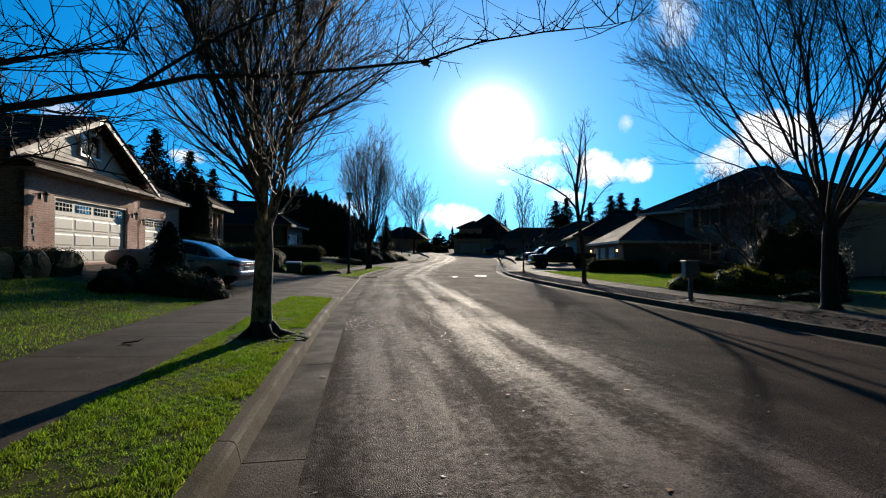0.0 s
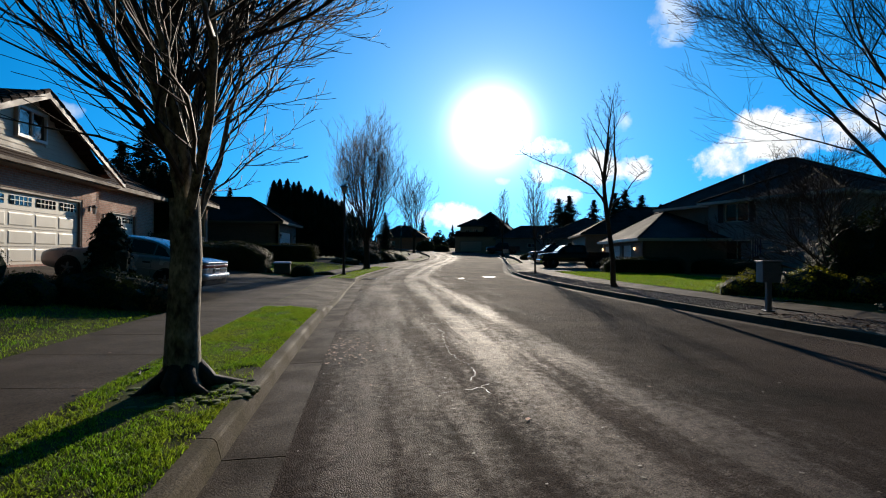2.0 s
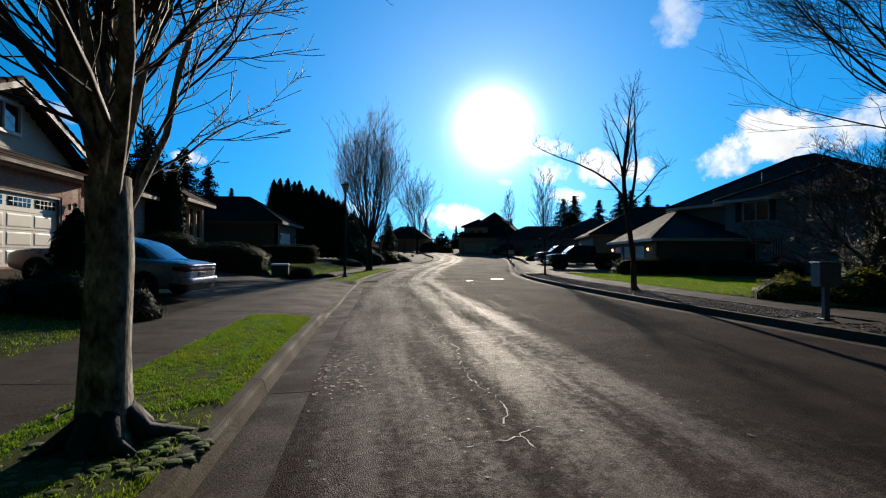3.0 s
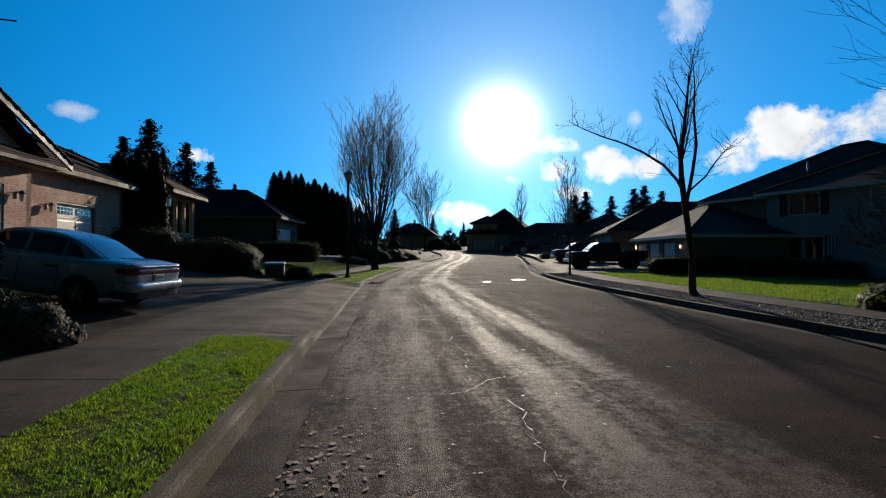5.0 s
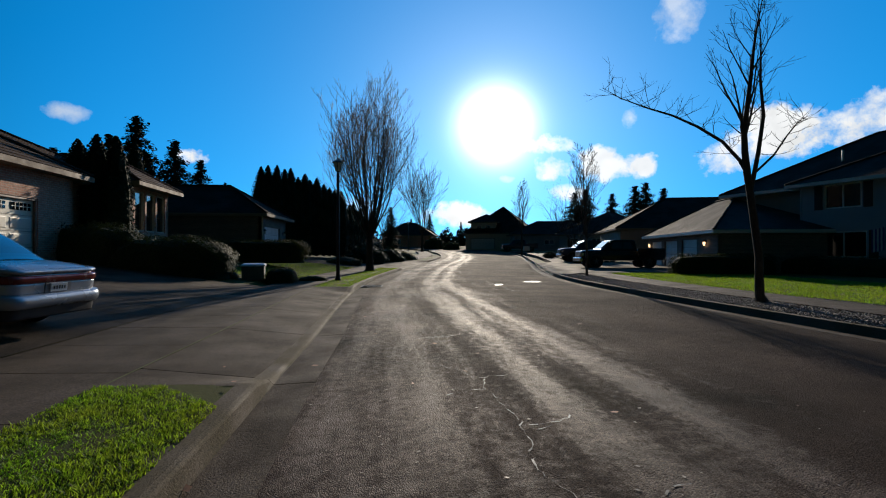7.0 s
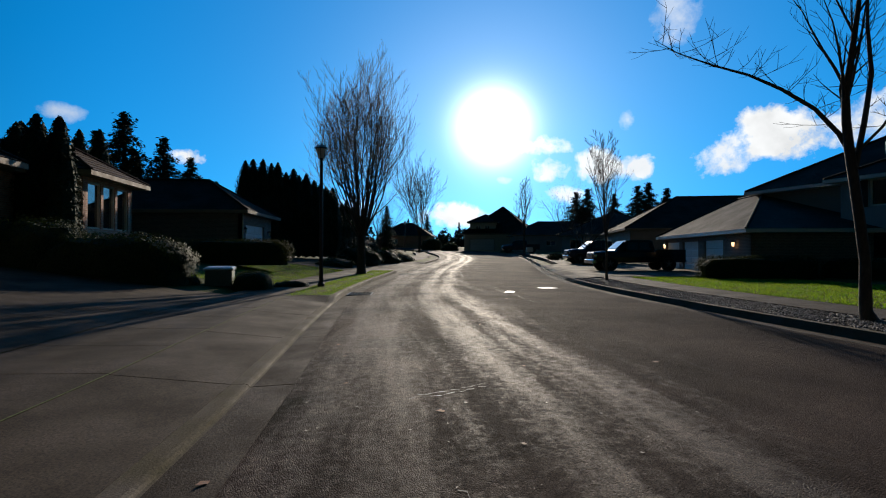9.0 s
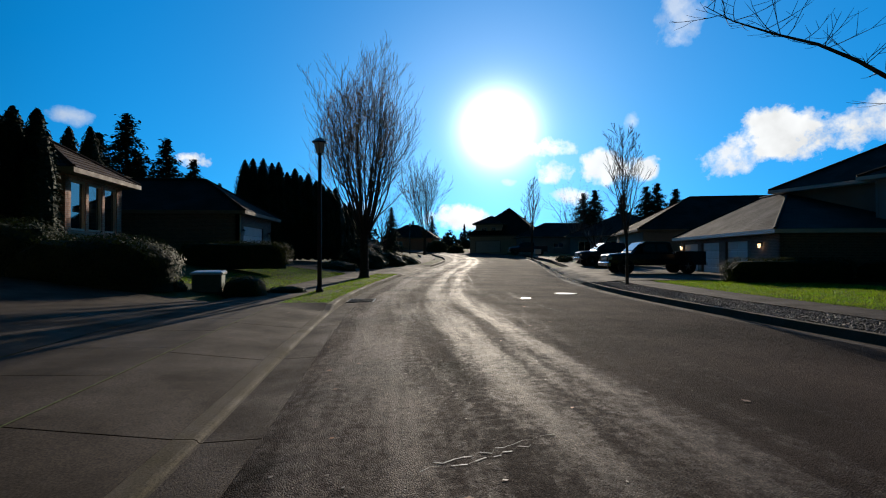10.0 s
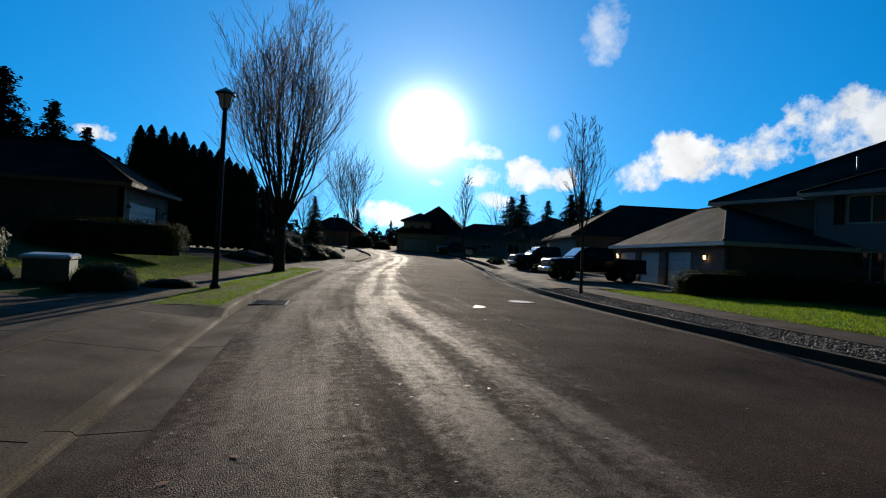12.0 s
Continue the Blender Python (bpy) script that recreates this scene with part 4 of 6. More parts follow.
def window(house, u0, u1, z0, z1, v=0.0, mullions=1, frame=WHITE, shutters=False, side=None):
    """A framed window set into a front wall at depth v; side turns it onto a wall running along v."""
    def box(m, a, b, c, d, e, f):
        return m.box(a, b, c, d, e, f) if side is None else m.box(side + b - v, a, c, side + e - v, d, f)
    m = Mesh()
    w = 0.07
    for a, b, c, d in ((u0, u1, z0 - 0.03, z0 + w), (u0, u1, z1 - w, z1 + 0.03), (u0, u0 + w, z0 + w, z1 - w), (u1 - w, u1, z0 + w, z1 - w)):
        box(m, a, v - 0.03, c, b, v + 0.1, d)
    win = part("window", m, frame, house)
    n = mullions + 1
    g = Mesh()
    for k in range(1, n):
        q = u0 + (u1 - u0) * k / n
        box(g, q - 0.03, v + 0.0, z0 + w, q + 0.03, v + 0.09, z1 - w)
    if g.v:
        part("mullion", g, frame, win)
    for k in range(n):
        p = Mesh()
        a, b = u0 + w + (u1 - u0 - 2 * w) * k / n, u0 + w + (u1 - u0 - 2 * w) * (k + 1) / n
        box(p, a, v + 0.05, z0 + w, b, v + 0.065, z1 - w)
        part("pane", p, PANE, win, "dark reflecting glass")
    if shutters:
        for a in (u0 - 0.5, u1 + 0.08):
            s = Mesh()
            s.box(a, v - 0.10, z0 - 0.03, a + 0.42, v - 0.053, z1 + 0.03, 0.01)
            k = z0
            while k < z1 - 0.05:
                s.box(a + 0.05, v - 0.111, k, a + 0.37, v - 0.101, k + 0.05)
                k += 0.08
            part("shutter", s, DARK, house, "dark louvred shutter")
    return win


def garage_door(house, u0, u1, z0, z1, v, mat=CREAM_DOOR, cols=4, lights=True):
    m = Mesh()
    m.box(u0, v + 0.06, z0, u1, v + 0.11, z1)
    door = part("garage_door", m, mat, house, "raised-panel sectional garage door")
    rows = 4
    rh = (z1 - z0) / rows
    cw = (u1 - u0) / cols
    pm = Mesh()
    pm.solid([[(0.06, 0.06, 0.07), (cw - 0.06, 0.06, 0.07), (cw - 0.06, 0.06, rh - 0.07), (0.06, 0.06, rh - 0.07)][::-1], [(0.10, 0.047, 0.11), (cw - 0.10, 0.047, 0.11), (cw - 0.10, 0.047, rh - 0.11), (0.10, 0.047, rh - 0.11)][::-1]])
    shared = pm.data("panel", mat)
    for r in range(rows):
        if r:
            g = Mesh()
            g.box(u0, v + 0.052, z0 + r * rh - 0.006, u1, v + 0.0585, z0 + r * rh + 0.006)
            part("joint", g, TRIM, door)
        for c in range(cols):
            if lights and r == rows - 1:
                continue
            p = new("panel", shared)
            p.parent = door
            p.location = (u0 + c * cw, v, z0 + r * rh)
    if lights:
        n = cols
        for c in range(n):
            a, b = u0 + (u1 - u0) * c / n + 0.12, u0 + (u1 - u0) * (c + 1) / n - 0.12
            g = Mesh()
            g.box(a, v + 0.045, z1 - rh + 0.16, b, v + 0.0585, z1 - 0.12)
            pane = part("pane", g, PANE, door)
            bars = Mesh()
            for k in range(1, 5):
                q = a + (b - a) * k / 5
                bars.box(q - 0.012, v + 0.035, z1 - rh + 0.16, q + 0.012, v + 0.044, z1 - 0.12)
            zc = z1 - rh / 2 + 0.02
            bars.box(a, v + 0.034, zc - 0.012, b, v + 0.0435, zc + 0.012)
            part("glazing_bar", bars, mat, door)
    f = Mesh()
    for a, b, c, d in ((u0 - 0.09, u0, z0, z1 + 0.09), (u1, u1 + 0.09, z0, z1 + 0.09), (u0, u1, z1, z1 + 0.09)):
        f.box(a, v - 0.03, c, b, v + 0.05, d)
    part("door_frame", f, TRIM, house)
    return door


def lap_siding(house, u0, u1, z0, z1, v, mat, holes=(), name="siding", step=0.16, gable=None, side=None):
    """Lapped boards over a wall, cut round the holes."""
    m = Mesh()
    z = z0
    while z < z1 - 0.02:
        top = min(z + step, z1)
        spans = [(u0, u1)]
        if gable:
            mid, peak, foot = gable
            f = (peak - z) / (peak - foot)
            spans = [(max(u0, mid - (mid - u0) * f), min(u1, mid + (u1 - mid) * f))]
        for a, b, c, d in holes:
            if c < top and d > z:
                spans = [s for x, y in spans for s in ((x, min(y, a)), (max(x, b), y)) if s[1] - s[0] > 0.02]
        for x, y in spans:
            if side is None:
                m.solid([[(x, v - 0.028, z), (y, v - 0.028, z), (y, v - 0.002, z), (x, v - 0.002, z)], [(x, v - 0.010, top), (y, v - 0.010, top), (y, v - 0.002, top), (x, v - 0.002, top)]])
        z = top
    part(name, m, mat, house)


def coach_lamp(house, u, z, v, on=False):
    m = Mesh()
    m.box(u - 0.05, v - 0.03, z - 0.1, u + 0.05, v - 0.002, z + 0.1, 0.01)
    m.tube([(u, v - 0.02, z + 0.05), (u, v - 0.09, z + 0.12), (u, v - 0.14, z + 0.06)], 0.012, 6)
    m.solid([[(u + r * math.cos(k * math.pi / 3), v - 0.15 + r * math.sin(k * math.pi / 3), z + h) for k in range(6)] for r, h in ((0.07, 0.02), (0.105, 0.03), (0.02, 0.13))])
    lamp = part("wall_lamp", m, BLACK_METAL, house, "black coach lamp")
    g = Mesh()
    g.solid([[(u + r * math.cos(k * math.pi / 3), v - 0.15 + r * math.sin(k * math.pi / 3), z + h) for k in range(6)] for r, h in ((0.05, -0.2), (0.075, 0.015))])
    part("lantern_glass", g, lit if on else LAMP_GLASS, lamp, "glowing bulb glass" if on else "clear lantern glass")


def brick_house():
    """Brick house with double garage, recessed single garage and a window bay; front faces the street."""
    X, Y, Z = -10.75, 16.66, 1.0
    h = thing("house", pose(X, Y, Z, 0, 0, 94.5), "pink brick house with cream gable, garage and brown tiled roof", "house", "houses")
    W = 7.4
    holes = [(1.42, 6.32, 0, 2.25)]
    m = Mesh()
    wall(m, (0, 0), (W, 0), -0.6, 2.95, holes)
    part("wall", m, BRICK, h, "pink brick front wall")
    m = Mesh()
    wall(m, (W, 0), (W, 0.85), -0.6, 2.95)
    wall(m, (0, 9), (0, 0), -0.6, 2.95)
    wall(m, (W, 0.85), (14.4, 0.85), -0.6, 3.2, [(2.6, 5.05, 0, 2.15)])
    wall(m, (14.4, 0.85), (14.4, 1.6), -0.6, 3.2)
    wall(m, (14.4, 1.6), (18.7, 1.6), -0.6, 3.3)
    wall(m, (23.0, 6.0), (23.0, 12), -0.6, 3.2)
    wall(m, (23.0, 12), (0, 12), -0.6, 1.6)
    wall(m, (0, 12), (0, 9), -0.6, 1.6)
    part("wall", m, BRICK, h, "pink brick side walls")
    garage_door(h, 1.51, 6.23, 0.0, 2.17, 0.05)
    garage_door(h, W + 2.68, W + 4.97, 0.0, 2.08, 0.9, cols=2)
    coach_lamp(h, 0.75, 2.15, 0)
    coach_lamp(h, 6.8, 2.0, 0)
    coach_lamp(h, W + 2.1, 1.9, 0.85)
    for k, s in enumerate((0.35, 0.42, 0.38, 0.44)):
        n = Mesh()
        n.box(s, -0.02, 1.35 - k * 0.2, s + 0.09, -0.003, 1.49 - k * 0.2, 0.01)
        part("house_number", n, DARK, h, "dark metal number plate")
    # pent roof over the garage door and the gable above it
    m = Mesh()
    courses(m, (-0.45, -0.5, 2.98), (W + 0.45, -0.5, 2.98), (-0.45, 0.5, 3.5), (W + 0.45, 0.5, 3.5))
    pent = part("pent_roof", m, TILE, h, "brown tiled skirt roof")
    m = Mesh()
    m.box(-0.48, -0.58, 2.88, W + 0.48, -0.48, 2.98)
    m.box(-0.45, -0.48, 2.84, W + 0.45, 0.0, 2.88)
    part("fascia", m, TAN_TRIM, pent, "tan eaves gutter")
    gz0, peak, mid = 3.4, 5.42, 4.25
    gh = [(mid - 0.75, mid + 0.75, 3.95, 4.95)]
    m = Mesh()
    m.solid([[(-0.3, 0.5, gz0 - 0.4), (W + 0.6, 0.5, gz0 - 0.4), (W + 0.6, 0.5, gz0), (mid, 0.5, peak), (-0.3, 0.5, gz0)], [(-0.3, 0.62, gz0 - 0.4), (W + 0.6, 0.62, gz0 - 0.4), (W + 0.6, 0.62, gz0), (mid, 0.62, peak), (-0.3, 0.62, gz0)]])
    part("gable", m, SIDING, h, "cream lapped gable")
    lap_siding(h, -0.2, W + 0.2, gz0, peak - 0.1, 0.495, SIDING, gh, gable=(mid, peak, gz0))
    window(h, mid - 0.7, mid + 0.7, 3.98, 4.92, 0.4, 1)
    m = Mesh()
    courses(m, (-0.75, -0.05, gz0 - 0.12), (-0.75, 9.0, gz0 - 0.12), (mid, -0.05, peak + 0.16), (mid, 9.0, peak + 0.16))
    gr = part("gable_roof", m, TILE, h, "brown tiled gable roof")
    m = Mesh()
    courses(m, (W + 0.75, 9.0, gz0 - 0.12), (W + 0.75, -0.05, gz0 - 0.12), (mid, 9.0, peak + 0.16), (mid, -0.05, peak + 0.16))
    part("roof_slope", m, TILE, gr)
    for s in (-1, 1):
        b = Mesh()
        e = mid + s * (mid + 0.75)
        b.solid([[(mid, y, peak + 0.13 + o), (e, y, gz0 - 0.15 + o), (e, y, gz0 - 0.33 + o), (mid, y, peak - 0.1 + o)] for y, o in ((-0.1, 0), (0.0, 0))])
        part("bargeboard", b, TRIM, gr)
        for k in range(14):
            a = k / 14
            c = Mesh()
            p, q = Vector((mid, -0.06, peak + 0.17)).lerp(Vector((e, -0.06, gz0 - 0.1)), a), Vector((mid, -0.06, peak + 0.17)).lerp(Vector((e, -0.06, gz0 - 0.1)), a + 0.066)
            c.tube([p, q], [0.065, 0.09], 6)
            part("verge_tile", c, TILE, gr)
    hip_roof(h, W - 2, 0.4, 14.9, 12.3, 3.25, 2.6, TILE, fascia=TAN_TRIM)
    hip_roof(h, 10.5, 1.15, 23.6, 13.0, 3.3, 2.9, TILE, fascia=TAN_TRIM)
    # window bay
    m = Mesh()
    sb = 0.75
    bz0, bz1 = 1.35, 3.28
    wins = [(0.35 + k * 1.18, 1.35 + k * 1.18, bz0, bz1) for k in range(3)]
    wall(m, (18.7, sb), (22.8, sb), -0.6, 3.45, [(a, b, c, d) for a, b, c, d in wins])
    wall(m, (18.7, 6.0), (18.7, sb), -0.6, 3.45)
    wall(m, (22.8, sb), (22.8, 6.0), -0.6, 3.45)
    part("bay_wall", m, BRICK, h, "brick bay with tall windows")
    for a, b, c, d in wins:
        window(h, 18.7 + a, 18.7 + b, c, d, sb + 0.08, 0, SIDING)
    hip_roof(h, 18.2, sb - 0.55, 23.35, 7.5, 3.62, 1.55, TILE, "bay_roof", TAN_TRIM)
    return h


def neighbour_house():
    X, Y, Z = -9.9, 44.6, 1.0
    h = thing("house", pose(X, Y, Z, 0, 0, 90), "dark brick house with hipped roof and white garage door", "house", "houses")
    m = Mesh()
    wall(m, (0, 0), (6.3, 0), -0.6, 2.75, [(0.75, 4.65, 0, 2.15)])
    part("wall", m, GREY_BRICK, h)
    m = Mesh()
    wall(m, (6.3, 0), (6.3, 7.0), -0.6, 2.75)
    wall(m, (0, 12.0), (0, 0), -0.6, 2.75)
    wall(m, (6.3, 7.0), (15, 7.0), -0.6, 2.9)
    wall(m, (15, 7.0), (15, 16), -0.6, 2.9)
    wall(m, (15, 16), (-3, 16), -0.6, 2.9)
    wall(m, (-3, 16), (-3, 12), -0.6, 2.9)
    wall(m, (-3, 12), (0, 12), -0.6, 2.9)
    part("wall", m, GREY_BRICK, h, "grey brown brick walls")
    garage_door(h, 0.84, 4.56, 0.0, 2.08, 0.05, WHITE, cols=4, lights=False)
    coach_lamp(h, 0.35, 1.75, 0)
    coach_lamp(h, 5.3, 1.75, 0)
    hip_roof(h, -0.5, -0.5, 6.8, 13, 2.88, 2.2, DARK_SHINGLE, fascia=TAN_TRIM)
    hip_roof(h, -3.6, 6.4, 15.6, 16.6, 3.05, 3.1, DARK_SHINGLE, fascia=TAN_TRIM)
    m = Mesh()
    m.tube([(0.06, -0.06, 2.7), (0.06, -0.06, 0)], 0.045, 8)
    part("downpipe", m, SIDING, h)


def two_storey_house():
    h = thing("house", pose(22.6, 38.9, 0.12, 0, 0, 288), "grey-sided two-storey house with dark hipped roof and shutters", "house", "houses")
    up, low = (1.25, 3.06, 3.62, 5.0 - 0.05), (1.05, 3.3, 0.95, 2.36)
    m = Mesh()
    wall(m, (0, 0), (8.4, 0), -0.4, 4.98, [up, low])
    wall(m, (8.4, 0), (8.4, 11.9), -0.4, 4.98)
    wall(m, (0, 0.9), (0, 0), -0.4, 4.98)
    part("wall", m, GREY_SIDING, h, "grey lapped siding wall")
    lap_siding(h, 0, 8.4, -0.1, 4.96, 0, GREY_SIDING, [up, low])
    m = Mesh()
    wall(m, (-5.05, 0.9), (0, 0.9), -0.4, 4.98)
    wall(m, (-5.05, 11.9), (-5.05, 0.9), -0.4, 4.98)
    wall(m, (8.4, 11.9), (-5.05, 11.9), -0.4, 4.98)
    part("wall", m, TAUPE, h, "set-back upper wall")
    lap_siding(h, -5.05, -0.02, 2.2, 4.96, 0.9, TAUPE)
    c = Mesh()
    c.box(-0.035, -0.04, -0.1, 0.06, -0.001, 4.9)
    part("corner_board", c, GREY_SIDING, h)
    window(h, *up, 0.05, 1, shutters=True)
    window(h, *low, 0.05, 1, shutters=True)
    window(h, 5.6, 7.2, 3.6, 4.9, -0.06, 1)
    hip_roof(h, -5.62, 0.3, 9.1, 12.5, 5.1, 3.5, DARK_SHINGLE, ends=(6.1, 7.1))
    hip_roof(h, -0.55, -0.55, 9.15, 9.5, 5.13, 2.3, DARK_SHINGLE, ends=(4.8, 4.8))
    v = Mesh()
    v.cyl(0.5, 3.0, 6.0, 7.3, 0.06)
    part("vent_pipe", v, PALE_METAL, h)
    # garage wing in front
    g = thing("garage_building", pose(17.45, 38.65, 0.2, 0, 0, 260), "brick three-door garage with pale grey shingle roof", "garage", "houses")
    m = Mesh()
    doors = [(2.4, 5.1), (5.9, 8.6), (9.2, 11.9)]
    L = 13.0
    holes = [(L - 0.7 - b, L - 0.7 - a, 0, 2.0) for a, b in doors]
    wall(m, (-L, 0), (0, 0), -0.3, 2.2, holes)
    part("wall", m, GREY_BRICK, g)
    m = Mesh()
    wall(m, (0, 0), (0, 7), -0.3, 2.2)
    wall(m, (0, 7), (-L, 7), -0.3, 2.2)
    wall(m, (-L, 7), (-L, 0), -0.3, 2.2)
    part("wall", m, GREY_BRICK, g, "grey brown brick side walls")
    for a, b, c, d in holes:
        garage_door(g, -L + a + 0.08, -L + b - 0.08, 0, 1.95, 0.06, WHITE, cols=2, lights=False)
    coach_lamp(g, -1.6, 1.75, 0, True)
    coach_lamp(g, -L + 0.5, 1.75, 0, True)
    hip_roof(g, -L - 0.45, -0.45, 0.45, 8.0, 2.42, 2.45, SHINGLE, fascia=WHITE, ends=(4.2, 6.5), mid=3.65)
    # flag on the house wall
    f = thing("house_flag", pose(23.55, 34.75, 1.15, 0, 0, 25), "striped blue and white cloth flag on a pole", "flag")
    m = Mesh()
    m.tube([(0.25, 0, 0.6), (-0.35, -0.1, 1.55)], 0.014, 6)
    part("pole", m, PALE_METAL, f)
    for k in range(7):
        m = Mesh()
        w = 0.075
        m.solid([[(-0.32 + 0.012 * math.sin(z * 9), k * w - 0.1, 1.45 - z - k * 0.02), (-0.32 + 0.012 * math.sin(z * 9), (k + 1) * w - 0.1, 1.43 - z - k * 0.02), (-0.312 + 0.012 * math.sin(z * 9), (k + 1) * w - 0.1, 1.43 - z - k * 0.02), (-0.312 + 0.012 * math.sin(z * 9), k * w - 0.1, 1.45 - z - k * 0.02)] for z in (0, 0.3, 0.6, 0.9, 1.15)])
        part("stripe", m, FLAG_BLUE if k % 2 == 0 else FLAG_WHITE, f)


def simple_house(x, y, yaw, w, d, hw, hr, label, wall_mat=TAUPE, roof_mat=SHINGLE, wins=(), garage=None, dormer=False, z=None):
    """A house further along the street: walls, hipped roof, its windows and garage."""
    h = thing("house", pose(x, y, slope(y) + 0.15 if z is None else z, 0, 0, yaw), label, "house", "houses")
    m = Mesh()
    holes = [tuple(q) for q in wins] + ([(garage[0] - 0.08, garage[1] + 0.08, 0, 2.2)] if garage else [])
    wall(m, (0, 0), (w, 0), -0.8, hw, holes)
    wall(m, (w, 0), (w, d), -0.8, hw)
    wall(m, (w, d), (0, d), -0.8, hw)
    wall(m, (0, d), (0, 0), -0.8, hw)
    part("wall", m, wall_mat, h)
    for a, b, c, e in wins:
        window(h, a, b, c, e, 0.05, 1)
    if garage:
        garage_door(h, garage[0], garage[1], 0, 2.1, 0.05, WHITE, cols=4, lights=False)
    hip_roof(h, -0.6, -0.6, w + 0.6, d + 0.6, hw + 0.2, hr, roof_mat, fascia=TAN_TRIM)
    if dormer:
        q = Mesh()
        wall(q, (1.0, 0.6), (6.2, 0.6), hw, hw + 2.3, [(1.2, 2.2, hw + 0.7, hw + 1.8), (3.0, 4.0, hw + 0.7, hw + 1.8)])
        wall(q, (6.2, 0.6), (6.2, 5), hw, hw + 2.3)
        wall(q, (1.0, 5), (1.0, 0.6), hw, hw + 2.3)
        part("dormer_wall", q, SIDING, h)
        window(h, 2.2, 3.2, hw + 0.7, hw + 1.8, 0.66, 1)
        window(h, 4.0, 5.0, hw + 0.7, hw + 1.8, 0.66, 1)
        hip_roof(h, 0.5, 0.1, 6.7, 7.5, hw + 2.5, 1.7, roof_mat, "dormer_roof", TAN_TRIM)
    return h


brick_house()
neighbour_house()
two_storey_house()
# right side, onwards
simple_house(24.3, 74.0, 258, 12.5, 22, 2.7, 3.7, "low house with dark hipped roof behind the parked trucks", TAUPE, DARK_SHINGLE, wins=[(1.2, 3.2, 0.8, 2.0)])
simple_house(24.0, 91.0, 300, 11, 12, 2.6, 3.6, "grey house with brown hipped roof and white windows", GREY_SIDING, DARK_SHINGLE, wins=[(1.6, 4.0, 0.6, 2.1), (6.5, 8.5, 0.8, 2.0)])
simple_house(18.9, 102.2, 357, 18, 10.5, 2.75, 2.7, "grey single-storey house with a small white window", GREY_SIDING, DARK_SHINGLE, wins=[(5.6, 7.4, 1.0, 1.9)])
simple_house(10.8, 112.0, 338, 13.0, 13, 3.0, 5.8, "large house with steep dark roof, dormer and garage", SIDING, DARK_SHINGLE, wins=[(10.9, 12.4, 0.8, 2.0)], garage=(1.2, 6.0), dormer=True)
simple_house(-8.0, 140.0, 350, 13, 10, 2.8, 3.4, "far house with reddish walls under a dark roof", BRICK, DARK_SHINGLE, wins=[(3, 5, 0.8, 2.0)])
simple_house(-13.0, 66.0, 90, 12, 10, 2.8, 3.0, "house with dark roof behind garden trees", TAUPE, DARK_SHINGLE, wins=[(3, 5, 0.8, 2.0)], z=1.6)
simple_house(-13.5, 0.0, 90, 13.0, 10, 2.8, 2.8, "house with pale curtained window beside the brick house", SIDING, TILE, wins=[(8.5, 10.5, 0.5, 2.1)], z=0.95)
simple_house(27.0, 24.0, 275, 14, 10, 2.7, 3.0, "low house with wide brown roof hidden by shrubs", TAUPE, DARK_SHINGLE, wins=[(2, 4, 0.8, 2.0)])


# Foliage
def leaf_cloud(name, pts, nors, size, mat, seed, spread=1.0):
    """Small folded leaves at the given points, one mesh."""
    rng = np.random.default_rng(seed)
    n = len(pts)
    d = rng.normal(size=(n, 3)) * spread + nors
    d /= np.linalg.norm(d, axis=1)[:, None] + 1e-9
    a = np.cross(d, rng.normal(size=(n, 3)))
    a /= np.linalg.norm(a, axis=1)[:, None] + 1e-9
    b = np.cross(d, a)
    s = size * rng.uniform(0.6, 1.35, (n, 1))
    v = np.stack([pts - a * s, pts + b * s * 0.45 + d * s * 0.12, pts + a * s, pts - b * s * 0.45 + d * s * 0.12], 1).reshape(-1, 3)
    f = np.arange(n * 4).reshape(n, 4)
    return raw_mesh(name, v, f, mat)


def blob_points(n, rx, ry, rz, seed, box=0.0, rough=0.12, low=0.0):
    """Points and normals over an uneven rounded body; box > 0 squares it off."""
    rng = np.random.default_rng(seed)
    u = rng.normal(size=(n, 3))
    u /= np.linalg.norm(u, axis=1)[:, None]
    u[:, 2] = np.where(u[:, 2] < low, np.abs(u[:, 2]), u[:, 2])
    nor = u.copy()
    if box:
        p = 2 + box * 6
        k = (np.abs(u) ** p).sum(1) ** (1 / p)
        u = u / k[:, None]
        nor = np.sign(u) * np.abs(u) ** (p - 1)
    nor = nor / np.array([rx, ry, rz])
    nor /= np.linalg.norm(nor, axis=1)[:, None] + 1e-9
    w = 1 + rough * (np.sin(u[:, 0] * 7 + seed) * np.sin(u[:, 1] * 6 + 2 * seed) + 0.6 * np.sin(u[:, 2] * 11 + u[:, 0] * 9 + seed)) + rng.normal(0, 0.02, n)
    depth = rng.uniform(0.88, 1.02, n)
    return u * (w * depth)[:, None] * np.array([rx, ry, rz]), nor


